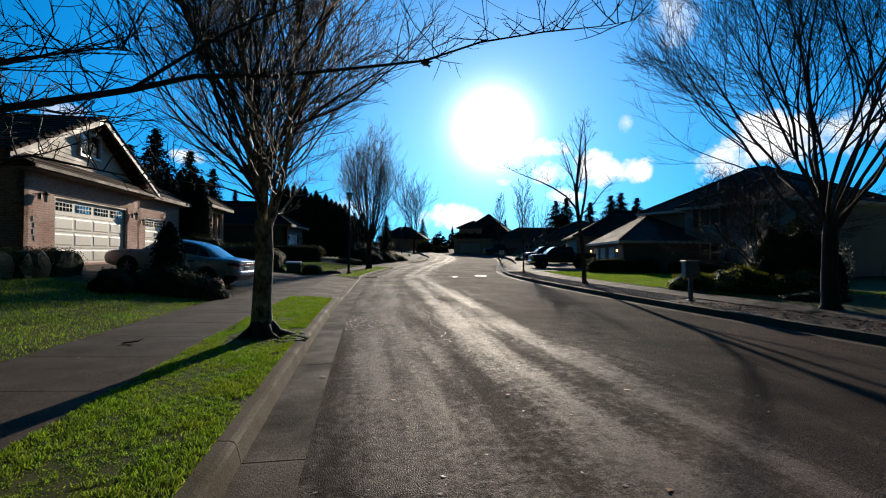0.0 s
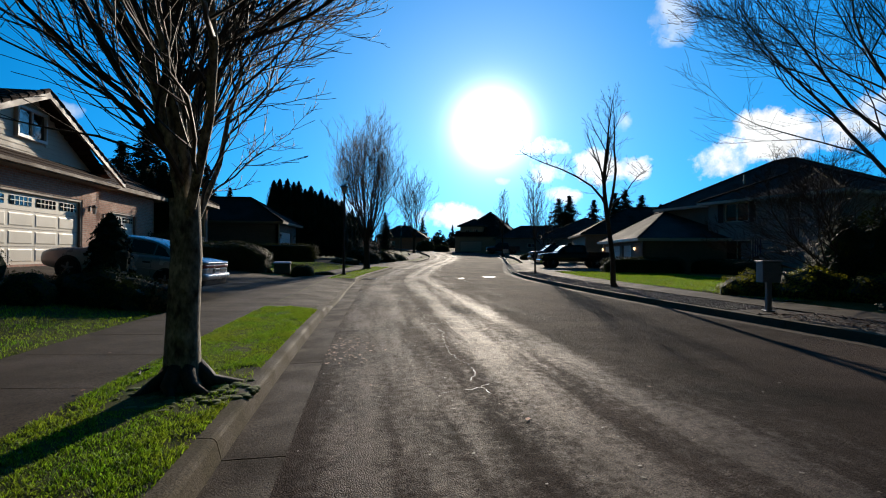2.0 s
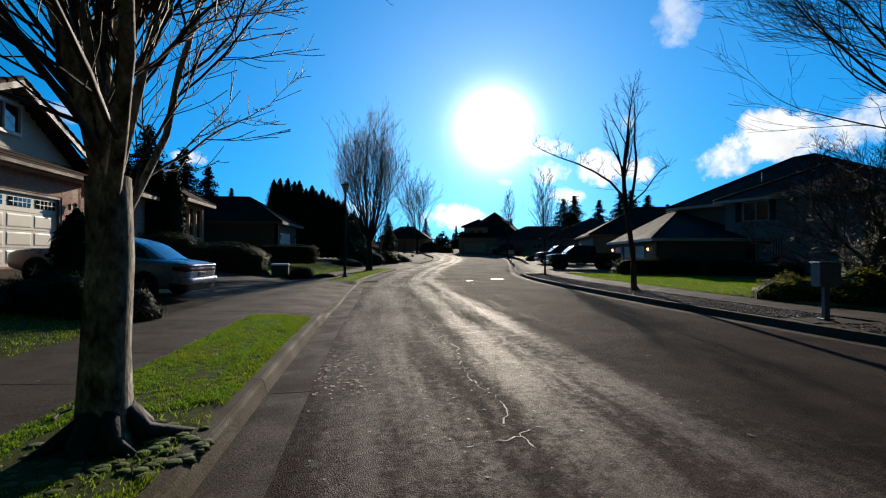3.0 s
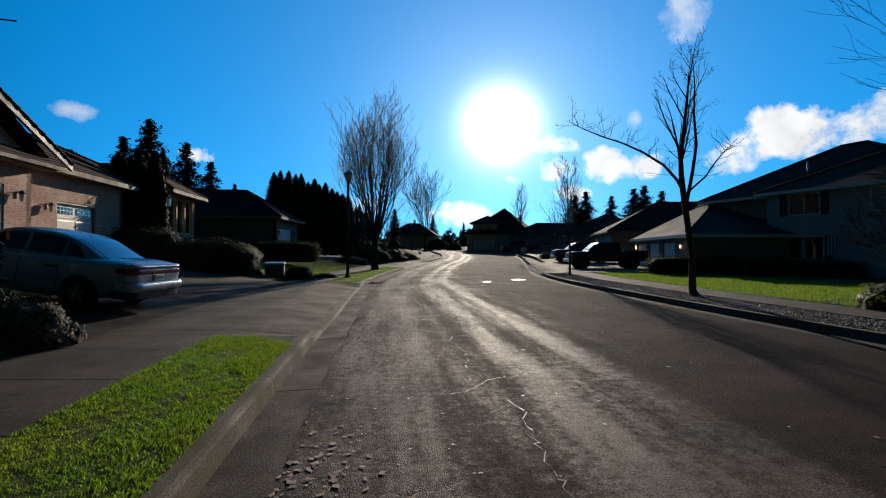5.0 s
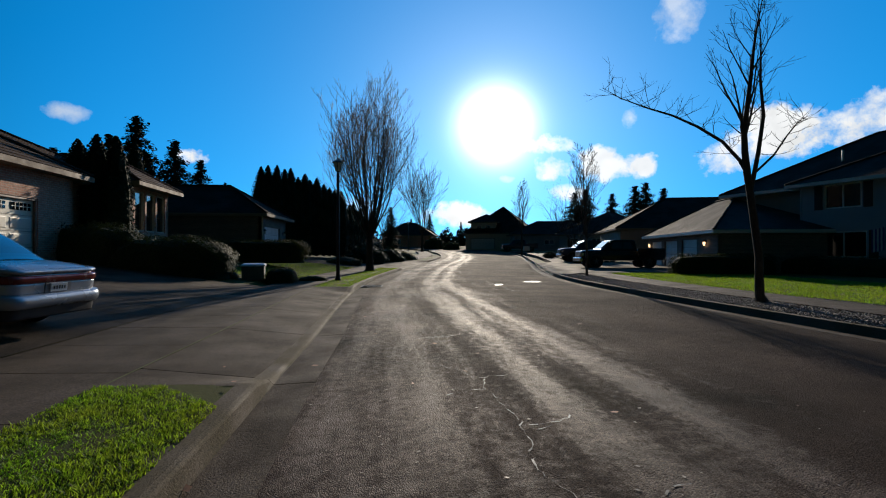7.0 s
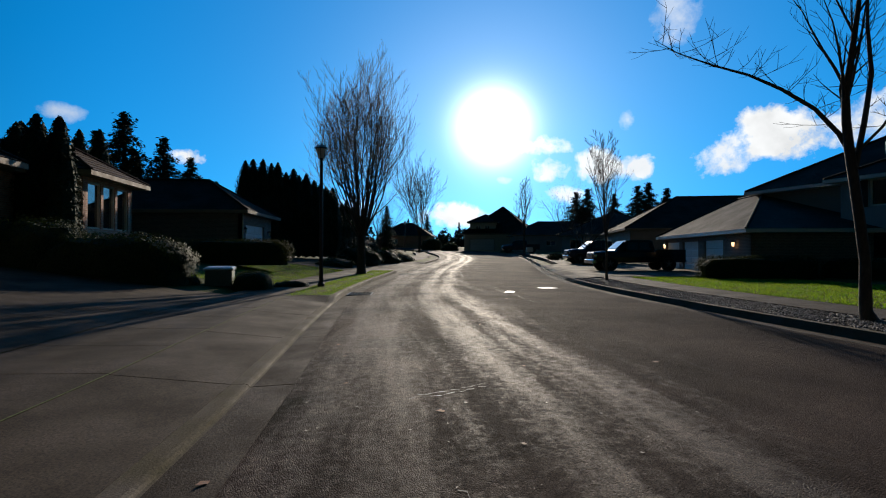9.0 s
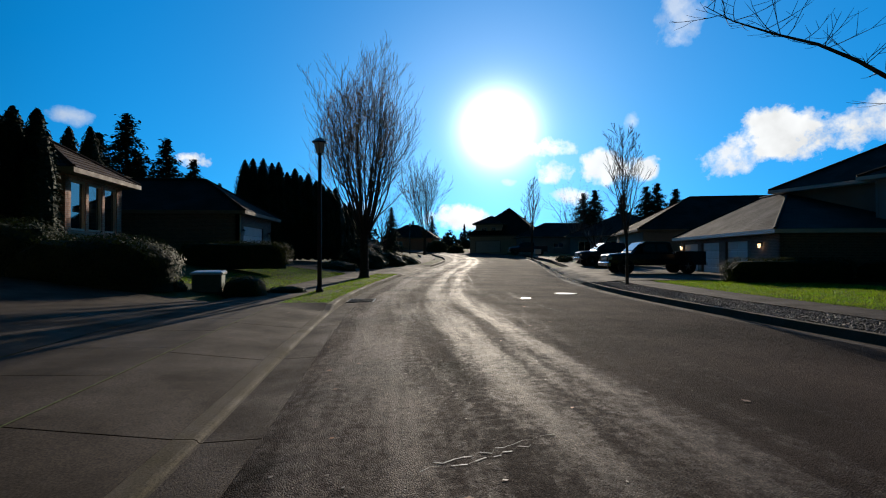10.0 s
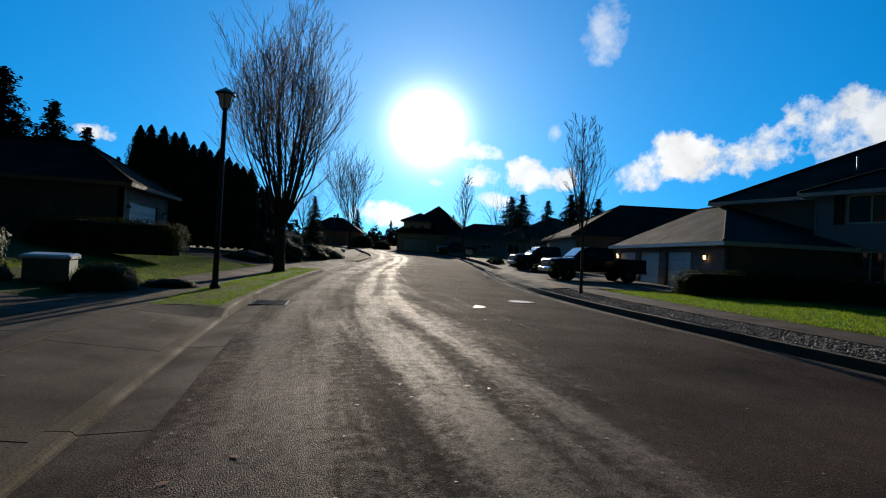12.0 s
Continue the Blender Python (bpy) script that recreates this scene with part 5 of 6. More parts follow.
def core_mesh(rx, ry, rz, seed, box=0.0, rough=0.12):
    m = bmesh.new()
    bmesh.ops.create_icosphere(m, subdivisions=3, radius=1)
    for v in m.verts:
        u = v.co.normalized()
        if box:
            p = 2 + box * 6
            u = u / (abs(u.x) ** p + abs(u.y) ** p + abs(u.z) ** p) ** (1 / p)
        w = 0.9 * (1 + rough * (math.sin(u.x * 7 + seed) * math.sin(u.y * 6 + 2 * seed) + 0.6 * math.sin(u.z * 11 + u.x * 9 + seed)))
        v.co = Vector((u.x * rx * w, u.y * ry * w, max(u.z, -0.2) * rz * w))
    me = bpy.data.meshes.new("core")
    m.to_mesh(me)
    m.free()
    me.materials.append(CYPRESS)
    return me


def bush(x, y, z, rx, ry, rz, label, mat, seed, n=1800, size=0.045, box=0.0, name="bush", category="bush", group="", yaw=0.0, rough=0.12):
    t = thing(name, pose(x, y, z, 0, 0, yaw), label, category, group)
    part("inner_growth", core_mesh(rx, ry, rz, seed, box, rough), CYPRESS, t, "dark inner branches")
    p, nor = blob_points(n, rx, ry, rz, seed, box, rough)
    part("foliage", leaf_cloud("foliage", p, nor, size * 0.85, mat, seed, 0.42), mat, t)
    return t


def cypress(x, y, h, r, seed, z=None):
    t = thing("cypress_tree", pose(x, y, (lot(x, y) if z is None else z) - 0.05), "tall dark columnar cypress in a row", "tree", "row of cypresses")
    m = Mesh()
    m.tube([(0, 0, 0), (0, 0, h * 0.5), (0, 0, h * 0.93)], [0.14, 0.1, 0.02], 6)
    part("trunk", m, BARK, t)
    rng = np.random.default_rng(seed)
    n = int(4200 * h / 7)
    f = rng.beta(1.0, 1.15, n)
    ang = rng.uniform(0, 2 * np.pi, n)
    prof = r * np.minimum(1.0, 0.6 + f * 3) * np.clip(1 - f ** 3.2, 0.0, 1) ** 0.8 + 0.015
    rad = prof * (1 + 0.16 * np.sin(ang * 5 + f * 21 + seed) + rng.normal(0, 0.05, n)) * rng.uniform(0.8, 1.0, n)
    p = np.stack([np.cos(ang) * rad, np.sin(ang) * rad, 0.1 + f * (h - 0.1)], 1)
    nor = np.stack([np.cos(ang), np.sin(ang), np.full(n, 0.9)], 1)
    part("foliage", leaf_cloud("foliage", p, nor, 0.085, CYPRESS, seed, 0.5), CYPRESS, t)
    c = Mesh()
    c.solid([[(math.cos(k) * q * r, math.sin(k) * q * r, zz * h) for k in np.linspace(0, 2 * math.pi, 9)[:-1]] for zz, q in ((0.02, 0.5), (0.2, 0.88), (0.55, 0.8), (0.8, 0.52), (0.93, 0.2), (0.98, 0.03))])
    part("inner_growth", c, CYPRESS, t)


def fir_mesh(h, r, seed):
    rng = np.random.default_rng(seed)
    P, N = [], []
    z = 0.12 * h
    while z < h * 0.99:
        f = 1 - z / h
        reach = r * (f ** 0.78) * rng.uniform(0.7, 1.2) + 0.03
        k = int(6 + 6 * f)
        for b in range(k):
            a = rng.uniform(0, 2 * np.pi)
            ln = reach * rng.uniform(0.55, 1.12)
            m = int(8 + ln * 20)
            s = np.linspace(0.1, 1, m)
            bx = np.cos(a) * s * ln + rng.normal(0, 0.07 * r * 0.5, m)
            by = np.sin(a) * s * ln + rng.normal(0, 0.07 * r * 0.5, m)
            bz = z - s ** 1.4 * ln * 0.33 + rng.normal(0, 0.08, m)
            P.append(np.stack([bx, by, bz], 1))
            N.append(np.tile([np.cos(a) * 0.3, np.sin(a) * 0.3, 1.0], (m, 1)))
        z += h / 52
    return leaf_cloud("foliage", np.concatenate(P), np.concatenate(N), 0.0165 * h ** 0.9, FIR, seed, 0.45)


FIRS = [fir_mesh(10, 3.0, 3), fir_mesh(10, 2.6, 7)]


def fir(x, y, h, k=0, width=1.0):
    t = thing("fir_tree", pose(x, y, min(lot(x, min(y, 150)), 3) - 0.2, 0, 0, x * 37 % 360), "tall dark fir on the skyline", "tree", "skyline firs")
    t.scale = (h / 10 * width, h / 10 * width, h / 10)
    m = Mesh()
    m.tube([(0, 0, 0), (0, 0, 5), (0, 0, 9.8)], [0.2, 0.13, 0.02], 6)
    part("trunk", m, BARK, t)
    part("foliage", FIRS[k % 2], FIR, t)


for k in range(13):
    s = k / 12
    cypress(-12.7 + s * 5.9 + rnd(-.12, .12), 54.0 + s * 5.0, (7.9 - 1.6 * s) * rnd(0.95, 1.06), 0.95, 30 + k, 1.0)
for k in range(4):
    cypress(-6.2 + k * 0.15, 60.5 + k * 2.0, 5.8 * rnd(0.85, 1.05), 0.6, 50 + k, 0.9)
for k in range(4):
    cypress(-20.0 + 0.95 * k, 42.6 + 0.2 * k, 7.1 * rnd(0.9, 1.05), 0.85, 60 + k, 1.0)
cypress(-12.35, 33.0, 5.25, 0.65, 70, 1.0)
cypress(-13.2, 33.1, 5.35, 0.75, 71, 1.0)
cypress(-14.1, 33.4, 5.1, 0.8, 72, 1.0)
cypress(-15.6, 35.6, 5.7, 0.8, 73, 1.0)
for x, y, h, k, w in ((-56, 115, 27, 0, 1.5), (-63, 118, 24, 1, 1.4), (-49, 116, 22.5, 1, 1.45), (-45, 119, 19, 0, 1.35), (-41, 122, 14.5, 1, 1.0), (-70, 112, 20, 0, 1.3), (-30, 124, 11, 0, 1.1), (-52, 112, 18, 0, 1.2),
                      (39, 128, 13.5, 0, 1.6), (42.5, 130, 14.5, 1, 1.6), (53, 126, 15, 0, 1.6), (56.5, 128, 16, 1, 1.6), (60, 126, 14.5, 0, 1.5), (49, 130, 13.5, 1, 1.5), (63, 122, 12, 1, 1.4),
                      (42, 132, 11, 0, 1.1), (5.0, 160, 10, 0, 1.1), (-0.5, 150, 8, 1, 1.2), (15, 165, 8, 1, 1.0), (28, 140, 9, 1, 1.0), (-3.2, 84, 7.0, 0, 1.1)):
    fir(x, y, h, k, w)


def far_wood():
    """A low belt of woods behind the last houses, one object."""
    rng = np.random.default_rng(5)
    P, N = [], []
    for k in range(420):
        a = rng.uniform(-75, 85)
        d = rng.uniform(165, 230)
        x, y = math.sin(radians(a)) * d, math.cos(radians(a)) * d
        h = rng.uniform(4, 8.5)
        n = 170
        u = rng.normal(size=(n, 3))
        u /= np.linalg.norm(u, axis=1)[:, None]
        P.append(u * np.array([2.6, 2.6, h * 0.55]) * rng.uniform(0.6, 1.05, (n, 1)) + np.array([x, y, 2.0 + h * 0.4]))
        N.append(u)
    single("far_wood", leaf_cloud("far_wood", np.concatenate(P), np.concatenate(N), 0.75, FIR, 6), FIR, "distant belt of dark woods", "woods", kind="stuff")


far_wood()
# hedges and shrubs, left gardens
for k in range(4):
    bush(-9.6, 12.4 + k * 1.3, lot(-9.6, 12.4) - 0.02, 0.5, 0.68, 0.74, "clipped dark box hedge before the house", HEDGE, 80 + k, 1900, 0.036, 1.2, "hedge", "hedge", "garden hedges", rough=0.04)
bush(-6.9, 14.4, lot(-6.9, 14.4), 0.55, 0.55, 0.6, "small rounded shrub before the garage", HEDGE, 90, 1200, 0.04)
bush(-6.1, 15.4, lot(-6.1, 15.4), 1.3, 0.8, 0.75, "dark low shrub with brown winter leaves beside the drive", HEDGE, 91, 2400, 0.045)
bush(-5.0, 15.6, lot(-5.0, 15.6), 0.6, 0.55, 0.6, "rust-brown winter shrub by the pavement", RUST_LEAF, 92, 1300, 0.045)
cypress(-6.25, 16.0, 2.0, 0.45, 93)
bush(-4.95, 5.6, lot(-4.95, 5.6), 0.4, 0.4, 0.75, "leafy shrub beside the pavement", HEDGE, 94, 900, 0.05)
bush(-9.0, 30.6, lot(-9, 30.6), 2.3, 1.1, 1.35, "large rounded laurel hedge with glossy leaves", LAUREL, 95, 7000, 0.055, 0.25, "hedge", "hedge", "garden hedges", rough=0.05)
bush(-11.8, 30.9, lot(-11.5, 30.9), 1.8, 1.0, 1.5, "tall laurel hedge with glossy leaves", LAUREL, 96, 4500, 0.055, 0.3, "hedge", "hedge", "garden hedges", rough=0.05)
bush(-7.5, 30.6, lot(-7.5, 30.6), 0.55, 0.4, 0.55, "low shrub with bronze winter leaves", RUST_LEAF, 97, 1100, 0.05)
bush(-7.0, 31.2, lot(-7.0, 31.2), 0.3, 0.3, 0.28, "small bronze-leaved shrub by the drive", RUST_LEAF, 98, 500, 0.045)
bush(-5.25, 31.9, lot(-5.25, 31.9), 0.68, 0.6, 0.62, "clipped ball shrub beside the pavement", HEDGE, 99, 2600, 0.032, 0.15, rough=0.03)
bush(-4.3, 33.2, lot(-4.3, 33.2), 0.7, 0.5, 0.2, "grey-green ground cover on the bank", LAUREL, 100, 900, 0.04)
bush(-8.75, 40.5, 0.93, 2.75, 0.6, 1.12, "long clipped dark hedge before the brick house", HEDGE, 101, 6500, 0.045, 0.9, "hedge", "hedge", "garden hedges", rough=0.03)
bush(-5.2, 49.5, lot(-5.2, 49.5), 1.4, 1.2, 0.55, "low spreading garden shrub", HEDGE, 102, 1300, 0.06)
bush(-4.0, 54.5, lot(-4, 54.5), 2.0, 2.4, 1.5, "dense dark rhododendron beside the drive", LAUREL, 103, 3000, 0.08)
bush(-2.2, 58.5, lot(-2.2, 58.5), 1.6, 2.0, 1.2, "rounded garden shrub beside the drive", LAUREL, 104, 2200, 0.08)
bush(-1.0, 62.0, lot(-1, 62), 1.5, 1.6, 0.8, "low dark garden shrub", HEDGE, 105, 1500, 0.08)
bush(-6.0, 70.0, lot(-6, 70), 3.0, 3.0, 2.4, "big garden shrub in sun", RUST_LEAF, 106, 3000, 0.12)
# right gardens
bush(16.7, 37.2, 0.13, 2.75, 0.55, 1.12, "long clipped dark hedge beside the garage", HEDGE, 110, 6500, 0.045, 0.95, "hedge", "hedge", "garden hedges", yaw=-10, rough=0.025)
bush(22.0, 35.6, 0.13, 0.6, 3.4, 1.0, "clipped hedge under the house windows", HEDGE, 111, 4000, 0.05, 0.9, "hedge", "hedge", "garden hedges", yaw=18, rough=0.03)
bush(11.9, 19.6, 0.13, 1.15, 1.0, 0.75, "rounded yellow-green shrub beside the pavement", YELLOW_HEDGE, 112, 3600, 0.045)
bush(12.9, 18.4, 0.13, 1.2, 1.0, 0.95, "rounded yellow-green shrub under the maple", YELLOW_HEDGE, 113, 3000, 0.045)
bush(14.2, 17.2, 0.13, 1.3, 1.1, 0.9, "low rounded shrub under the maple", YELLOW_HEDGE, 114, 2600, 0.05)
bush(15.1, 18.9, 0.13, 1.75, 1.6, 2.6, "tall glossy camellia catching the sun", LAUREL, 115, 9000, 0.06, rough=0.16)
bush(17.6, 14.0, 0.13, 2.4, 2.4, 2.9, "large dark evergreen shrub in shade", LAUREL, 116, 8000, 0.07, rough=0.16)
bush(15.4, 11.4, 0.13, 2.2, 2.0, 2.4, "large dark evergreen shrub near the street tree", LAUREL, 117, 7000, 0.07, rough=0.16)
bush(13.0, 15.3, 0.13, 1.0, 0.7, 0.28, "pale grey-leaved ground cover", LAUREL, 118, 1500, 0.04)
bush(17.5, 22.5, 0.13, 1.3, 1.3, 1.6, "dark evergreen shrub by the house corner", LAUREL, 119, 3500, 0.06)
bush(14.6, 53.5, slope(53) + 0.13, 0.7, 0.7, 0.5, "small round shrub between the drives", HEDGE, 120, 1000, 0.05)
bush(16.6, 70.0, slope(70) + 0.14, 1.0, 0.8, 0.6, "small rounded shrub by the far verge", HEDGE, 121, 900, 0.06)
bush(15.3, 66.0, slope(66) + 0.14, 0.6, 0.6, 0.5, "small rounded shrub on the far verge", HEDGE, 122, 700, 0.06)
bush(20.5, 68.0, slope(68) + 0.14, 3.0, 0.6, 0.95, "low clipped garden hedge", HEDGE, 123, 2200, 0.07, 0.8, "hedge", "hedge", "garden hedges", rough=0.03)
bush(16.8, 63.5, slope(63) + 0.14, 0.9, 0.7, 0.7, "shrub with pink and red flowers", PINK, 124, 700, 0.07)
bush(8.0, 112.0, slope(112) + 0.14, 1.8, 1.5, 1.5, "dark shrub before the far house", HEDGE, 125, 1200, 0.12)
bush(4.5, 118.0, slope(118) + 0.14, 2.5, 2.0, 2.4, "dark shrubs at the street's bend", HEDGE, 126, 1600, 0.14)

# bare garden maples
bare_tree(13.9, 18.9, 0.13, "small bare garden maple with crooked spreading branches", 19, height=5.4, fork=0.75, limbs=13, spread=68, radius=0.12, child=(0, 10, 8, 5), levels=4, up=0.12, crook=0.16, ratio=0.55, group="garden trees")
bare_tree(16.0, 58.5, slope(58) + 0.14, "small bare garden tree with dark trunk", 20, height=6.0, fork=1.6, limbs=9, spread=55, radius=0.15, child=(0, 7, 5), levels=3, up=0.3, crook=0.13, ratio=0.55, group="garden trees")
bare_tree(-3.0, 66.0, slope(66) + 0.2, "bare garden tree with pale twigs", 21, twig=PALE_TWIG, height=7.5, fork=1.4, limbs=10, spread=45, radius=0.13, child=(0, 7, 5), levels=3, up=0.4, crook=0.1, ratio=0.55, group="garden trees")
bare_tree(26.0, 95.0, slope(95), "bare tree behind the houses", 22, height=12, fork=3, limbs=10, spread=42, radius=0.2, child=(0, 7, 5), levels=3, up=0.4, crook=0.1, ratio=0.5, group="garden trees")


# Street furniture
def street_lamp(x, y, z, h, label):
    t = thing("street_lamp", pose(x, y, z), label, "street lamp", "street lamps")
    m = Mesh()
    m.solid([[(r * math.cos(k * math.pi / 6), r * math.sin(k * math.pi / 6), zz) for k in range(12)] for r, zz in ((0.13, 0), (0.13, 0.12), (0.085, 0.2), (0.075, 0.55), (0.06, h - 0.75), (0.05, h - 0.62), (0.075, h - 0.6), (0.075, h - 0.55))])
    part("pole", m, BLACK_METAL, t, smooth=False)
    m = Mesh()
    m.solid([[(r * math.cos((k + .5) * math.pi / 3), r * math.sin((k + .5) * math.pi / 3), zz) for k in range(6)] for r, zz in ((0.11, h - 0.55), (0.19, h - 0.2))])
    part("lantern_glass", m, LAMP_GLASS, t, "frosted lantern glass")
    for k in range(6):
        a = (k + .5) * math.pi / 3
        m = Mesh()
        m.tube([(0.115 * math.cos(a), 0.115 * math.sin(a), h - 0.55), (0.195 * math.cos(a), 0.195 * math.sin(a), h - 0.19)], 0.012, 5)
        part("glazing_bar", m, BLACK_METAL, t)
    m = Mesh()
    m.solid([[(r * math.cos((k + .5) * math.pi / 3), r * math.sin((k + .5) * math.pi / 3), zz) for k in range(6)] for r, zz in ((0.27, h - 0.2), (0.275, h - 0.17), (0.1, h - 0.05), (0.03, h - 0.03), (0.03, h))])
    part("cap", m, BLACK_METAL, t, "black lantern cap")


street_lamp(-3.16, 33.05, 0.10, 5.3, "black street lamp post with a six-sided lantern")
street_lamp(-0.8, 98.0, slope(98) + 0.1, 5.2, "black street lamp post far along the street")


def mailbox(x, y, z):
    t = thing("mailbox_cluster", pose(x, y, z, 0, 0, -8) @ Matrix.Diagonal((0.62, 0.62, 1, 1)), "grey metal cluster mailbox on a square post", "mailbox")
    m = Mesh()
    m.box(-0.085, -0.085, 0, 0.085, 0.085, 0.72, 0.01)
    part("post", m, STEEL, t)
    m = Mesh()
    m.box(-0.17, -0.17, 0, 0.17, 0.17, 0.03, 0.008)
    part("base_plate", m, STEEL, t)
    m = Mesh()
    m.box(-0.33, -0.24, 0.68, 0.33, 0.24, 1.16, 0.02)
    body = part("body", m, STEEL, t, "weathered grey metal box")
    for k in range(2):
        for r in range(4):
            d = Mesh()
            d.box(-0.31 + k * 0.31, -0.253, 0.71 + r * 0.107, -0.01 + k * 0.31, -0.241, 0.81 + r * 0.107, 0.004)
            dd = part("door", d, STEEL, body)
            n = Mesh()
            n.cyl(-0.05 + k * 0.31, 0, 0, 0.006, 0.012, sides=8)
            n.v = [(a, -0.253 - c, 0.76 + r * 0.107 + b) for a, b, c in n.v]
            part("lock", n, BLACK_METAL, dd)
    m = Mesh()
    m.box(-0.37, -0.28, 1.161, 0.37, 0.28, 1.185, 0.008)
    part("roof_plate", m, STEEL, t)
    m = Mesh()
    m.box(-0.55, -0.5, -0.1, 0.55, 0.5, 0.02, 0.02)
    single("concrete_pad", m, CONCRETE, "square concrete pad under the mailbox", "concrete pad", pose(x, y, z - 0.03, 0, 0, -8))


mailbox(8.98, 15.2, 0.12)


def utility_box(x, y, z):
    t = thing("utility_box", pose(x, y, z, 0, 0, 12), "pale green metal transformer box with sloping lid", "utility box")
    m = Mesh()
    m.box(-0.42, -0.38, 0.0, 0.42, 0.38, 0.55, 0.03)
    part("body", m, GREEN_METAL, t)
    m = Mesh()
    m.solid([[(-0.46, -0.43, 0.55), (0.46, -0.43, 0.55), (0.46, 0.42, 0.55), (-0.46, 0.42, 0.55)], [(-0.46, -0.43, 0.6), (0.46, -0.43, 0.6), (0.46, 0.42, 0.63), (-0.46, 0.42, 0.63)], [(-0.4, -0.36, 0.64), (0.4, -0.36, 0.64), (0.4, 0.36, 0.67), (-0.4, 0.36, 0.67)]])
    part("lid", m, PALE_METAL, t, "pale metal lid")
    m = Mesh()
    m.box(-0.5, -0.46, -0.15, 0.5, 0.46, 0.03, 0.02)
    part("plinth", m, CONCRETE, t)


utility_box(-6.35, 31.9, lot(-6.35, 31.9) - 0.02)


def manhole(x, y):
    t = thing("manhole_cover", pose(x, y, slope(y) + 0.012), "round worn iron manhole cover in asphalt", "manhole cover", "manhole covers")
    m = Mesh()
    m.cyl(0, 0, 0.0, 0.016, 0.33, 0.325, 32)
    part("lid", m, STEEL, t)
    m = Mesh()
    m.solid([[(r * math.cos(k * math.pi / 16), r * math.sin(k * math.pi / 16), zz) for k in range(32)] for r, zz in ((0.40, -0.02), (0.40, 0.010), (0.34, 0.014))])
    part("ring", m, CRACK, t, "pale mortar ring")


for p in ((3.38, 31.45), (5.35, 33.15), (9.5, 88.5), (12.4, 82.5)):
    manhole(*p)


def drain(x, y):
    t = thing("storm_drain", pose(x, y, slope(y) - 0.035), "iron storm drain grate at the kerb", "drain grate")
    m = Mesh()
    m.box(-0.3, -0.5, -0.06, 0.42, 0.5, 0.005)
    part("pit", m, DARK, t)
    for k in range(9):
        b = Mesh()
        yy = -0.5 + k * 0.12
        b.box(-0.3, yy, 0.006, 0.42, yy + 0.045, 0.022, 0.004)
        part("bar", b, BLACK_METAL, t)
    f = Mesh()
    for a in (-0.34, 0.42):
        f.box(a, -0.54, 0.0, a + 0.04, 0.54, 0.024)
    part("frame", f, BLACK_METAL, t)


drain(kerb_left(31.4) + 0.42, 31.4)


def cracks():
    """Pale filled cracks that wander over the asphalt."""
    m = Mesh()
    rng = random.Random(8)
    runs = CRACK_RUNS
    for pts in runs:
        fine = [Vector((*pts[0], 0))]
        for a, b in zip(pts, pts[1:]):
            n = max(2, int(math.hypot(b[0] - a[0], b[1] - a[1]) / 0.06))
            for k in range(1, n + 1):
                s = k / n
                fine.append(Vector((a[0] + (b[0] - a[0]) * s + rng.gauss(0, 0.014), a[1] + (b[1] - a[1]) * s + rng.gauss(0, 0.02), 0)))
        for a, b in zip(fine, fine[1:]):
            d = (b - a).normalized()
            n = Vector((-d.y, d.x, 0)) * rng.choice((0.0006, 0.0015, 0.003, 0.005, 0.008))
            za, zb = road_z(a.x, a.y) + 0.004, road_z(b.x, b.y) + 0.004
            m.face([(a.x - n.x, a.y - n.y, za), (b.x - n.x, b.y - n.y, zb), (b.x + n.x, b.y + n.y, zb), (a.x + n.x, a.y + n.y, za)])
    single("crack_filler", m, CRACK, "pale crack filler winding over the asphalt", "cracks", kind="stuff")


def road_z(x, y):
    a, b = kerb_left(y) + 0.47, kerb_right(y) - 0.45
    s = clamp((x - a) / (b - a), 0, 1)
    return slope(y) - 0.03 + 0.24 * s * (1 - s)


CRACK_RUNS = [[(0.11, 19.3), (0.5, 19.42), (0.93, 19.65)], [(0.4, 17.5), (0.67, 17.13), (0.7, 16.95), (0.85, 16.9), (1.12, 16.95)], [(0.85, 16.9), (0.78, 16.45), (0.4, 16.3)],
              [(0.83, 16.3), (0.86, 16.0), (0.93, 15.5), (0.92, 15.1), (0.84, 14.65), (1.06, 14.1), (1.35, 14.2), (1.69, 14.4)], [(0.93, 15.4), (1.3, 15.5)], [(1.06, 14.1), (0.75, 13.6), (0.6, 13.6)],
              [(1.0, 15.3), (1.38, 15.6)], [(1.15, 12.6), (1.14, 11.9), (1.16, 11.09), (1.34, 10.39), (1.36, 10.05), (1.24, 9.66)], [(0.9, 9.23), (1.35, 9.39), (1.5, 9.61), (1.72, 9.49)], [(1.35, 9.39), (1.41, 9.13)],
              [(1.1, 13.4), (1.2, 12.95), (1.15, 12.6)], [(0.2, 19.44), (0.6, 19.55), (0.88, 19.76), (1.16, 19.86)], [(3.47, 30.15), (3.44, 28.73), (3.58, 27.52)], [(4.98, 58.8), (3.44, 47.7), (2.9, 40.5)]]
cracks()


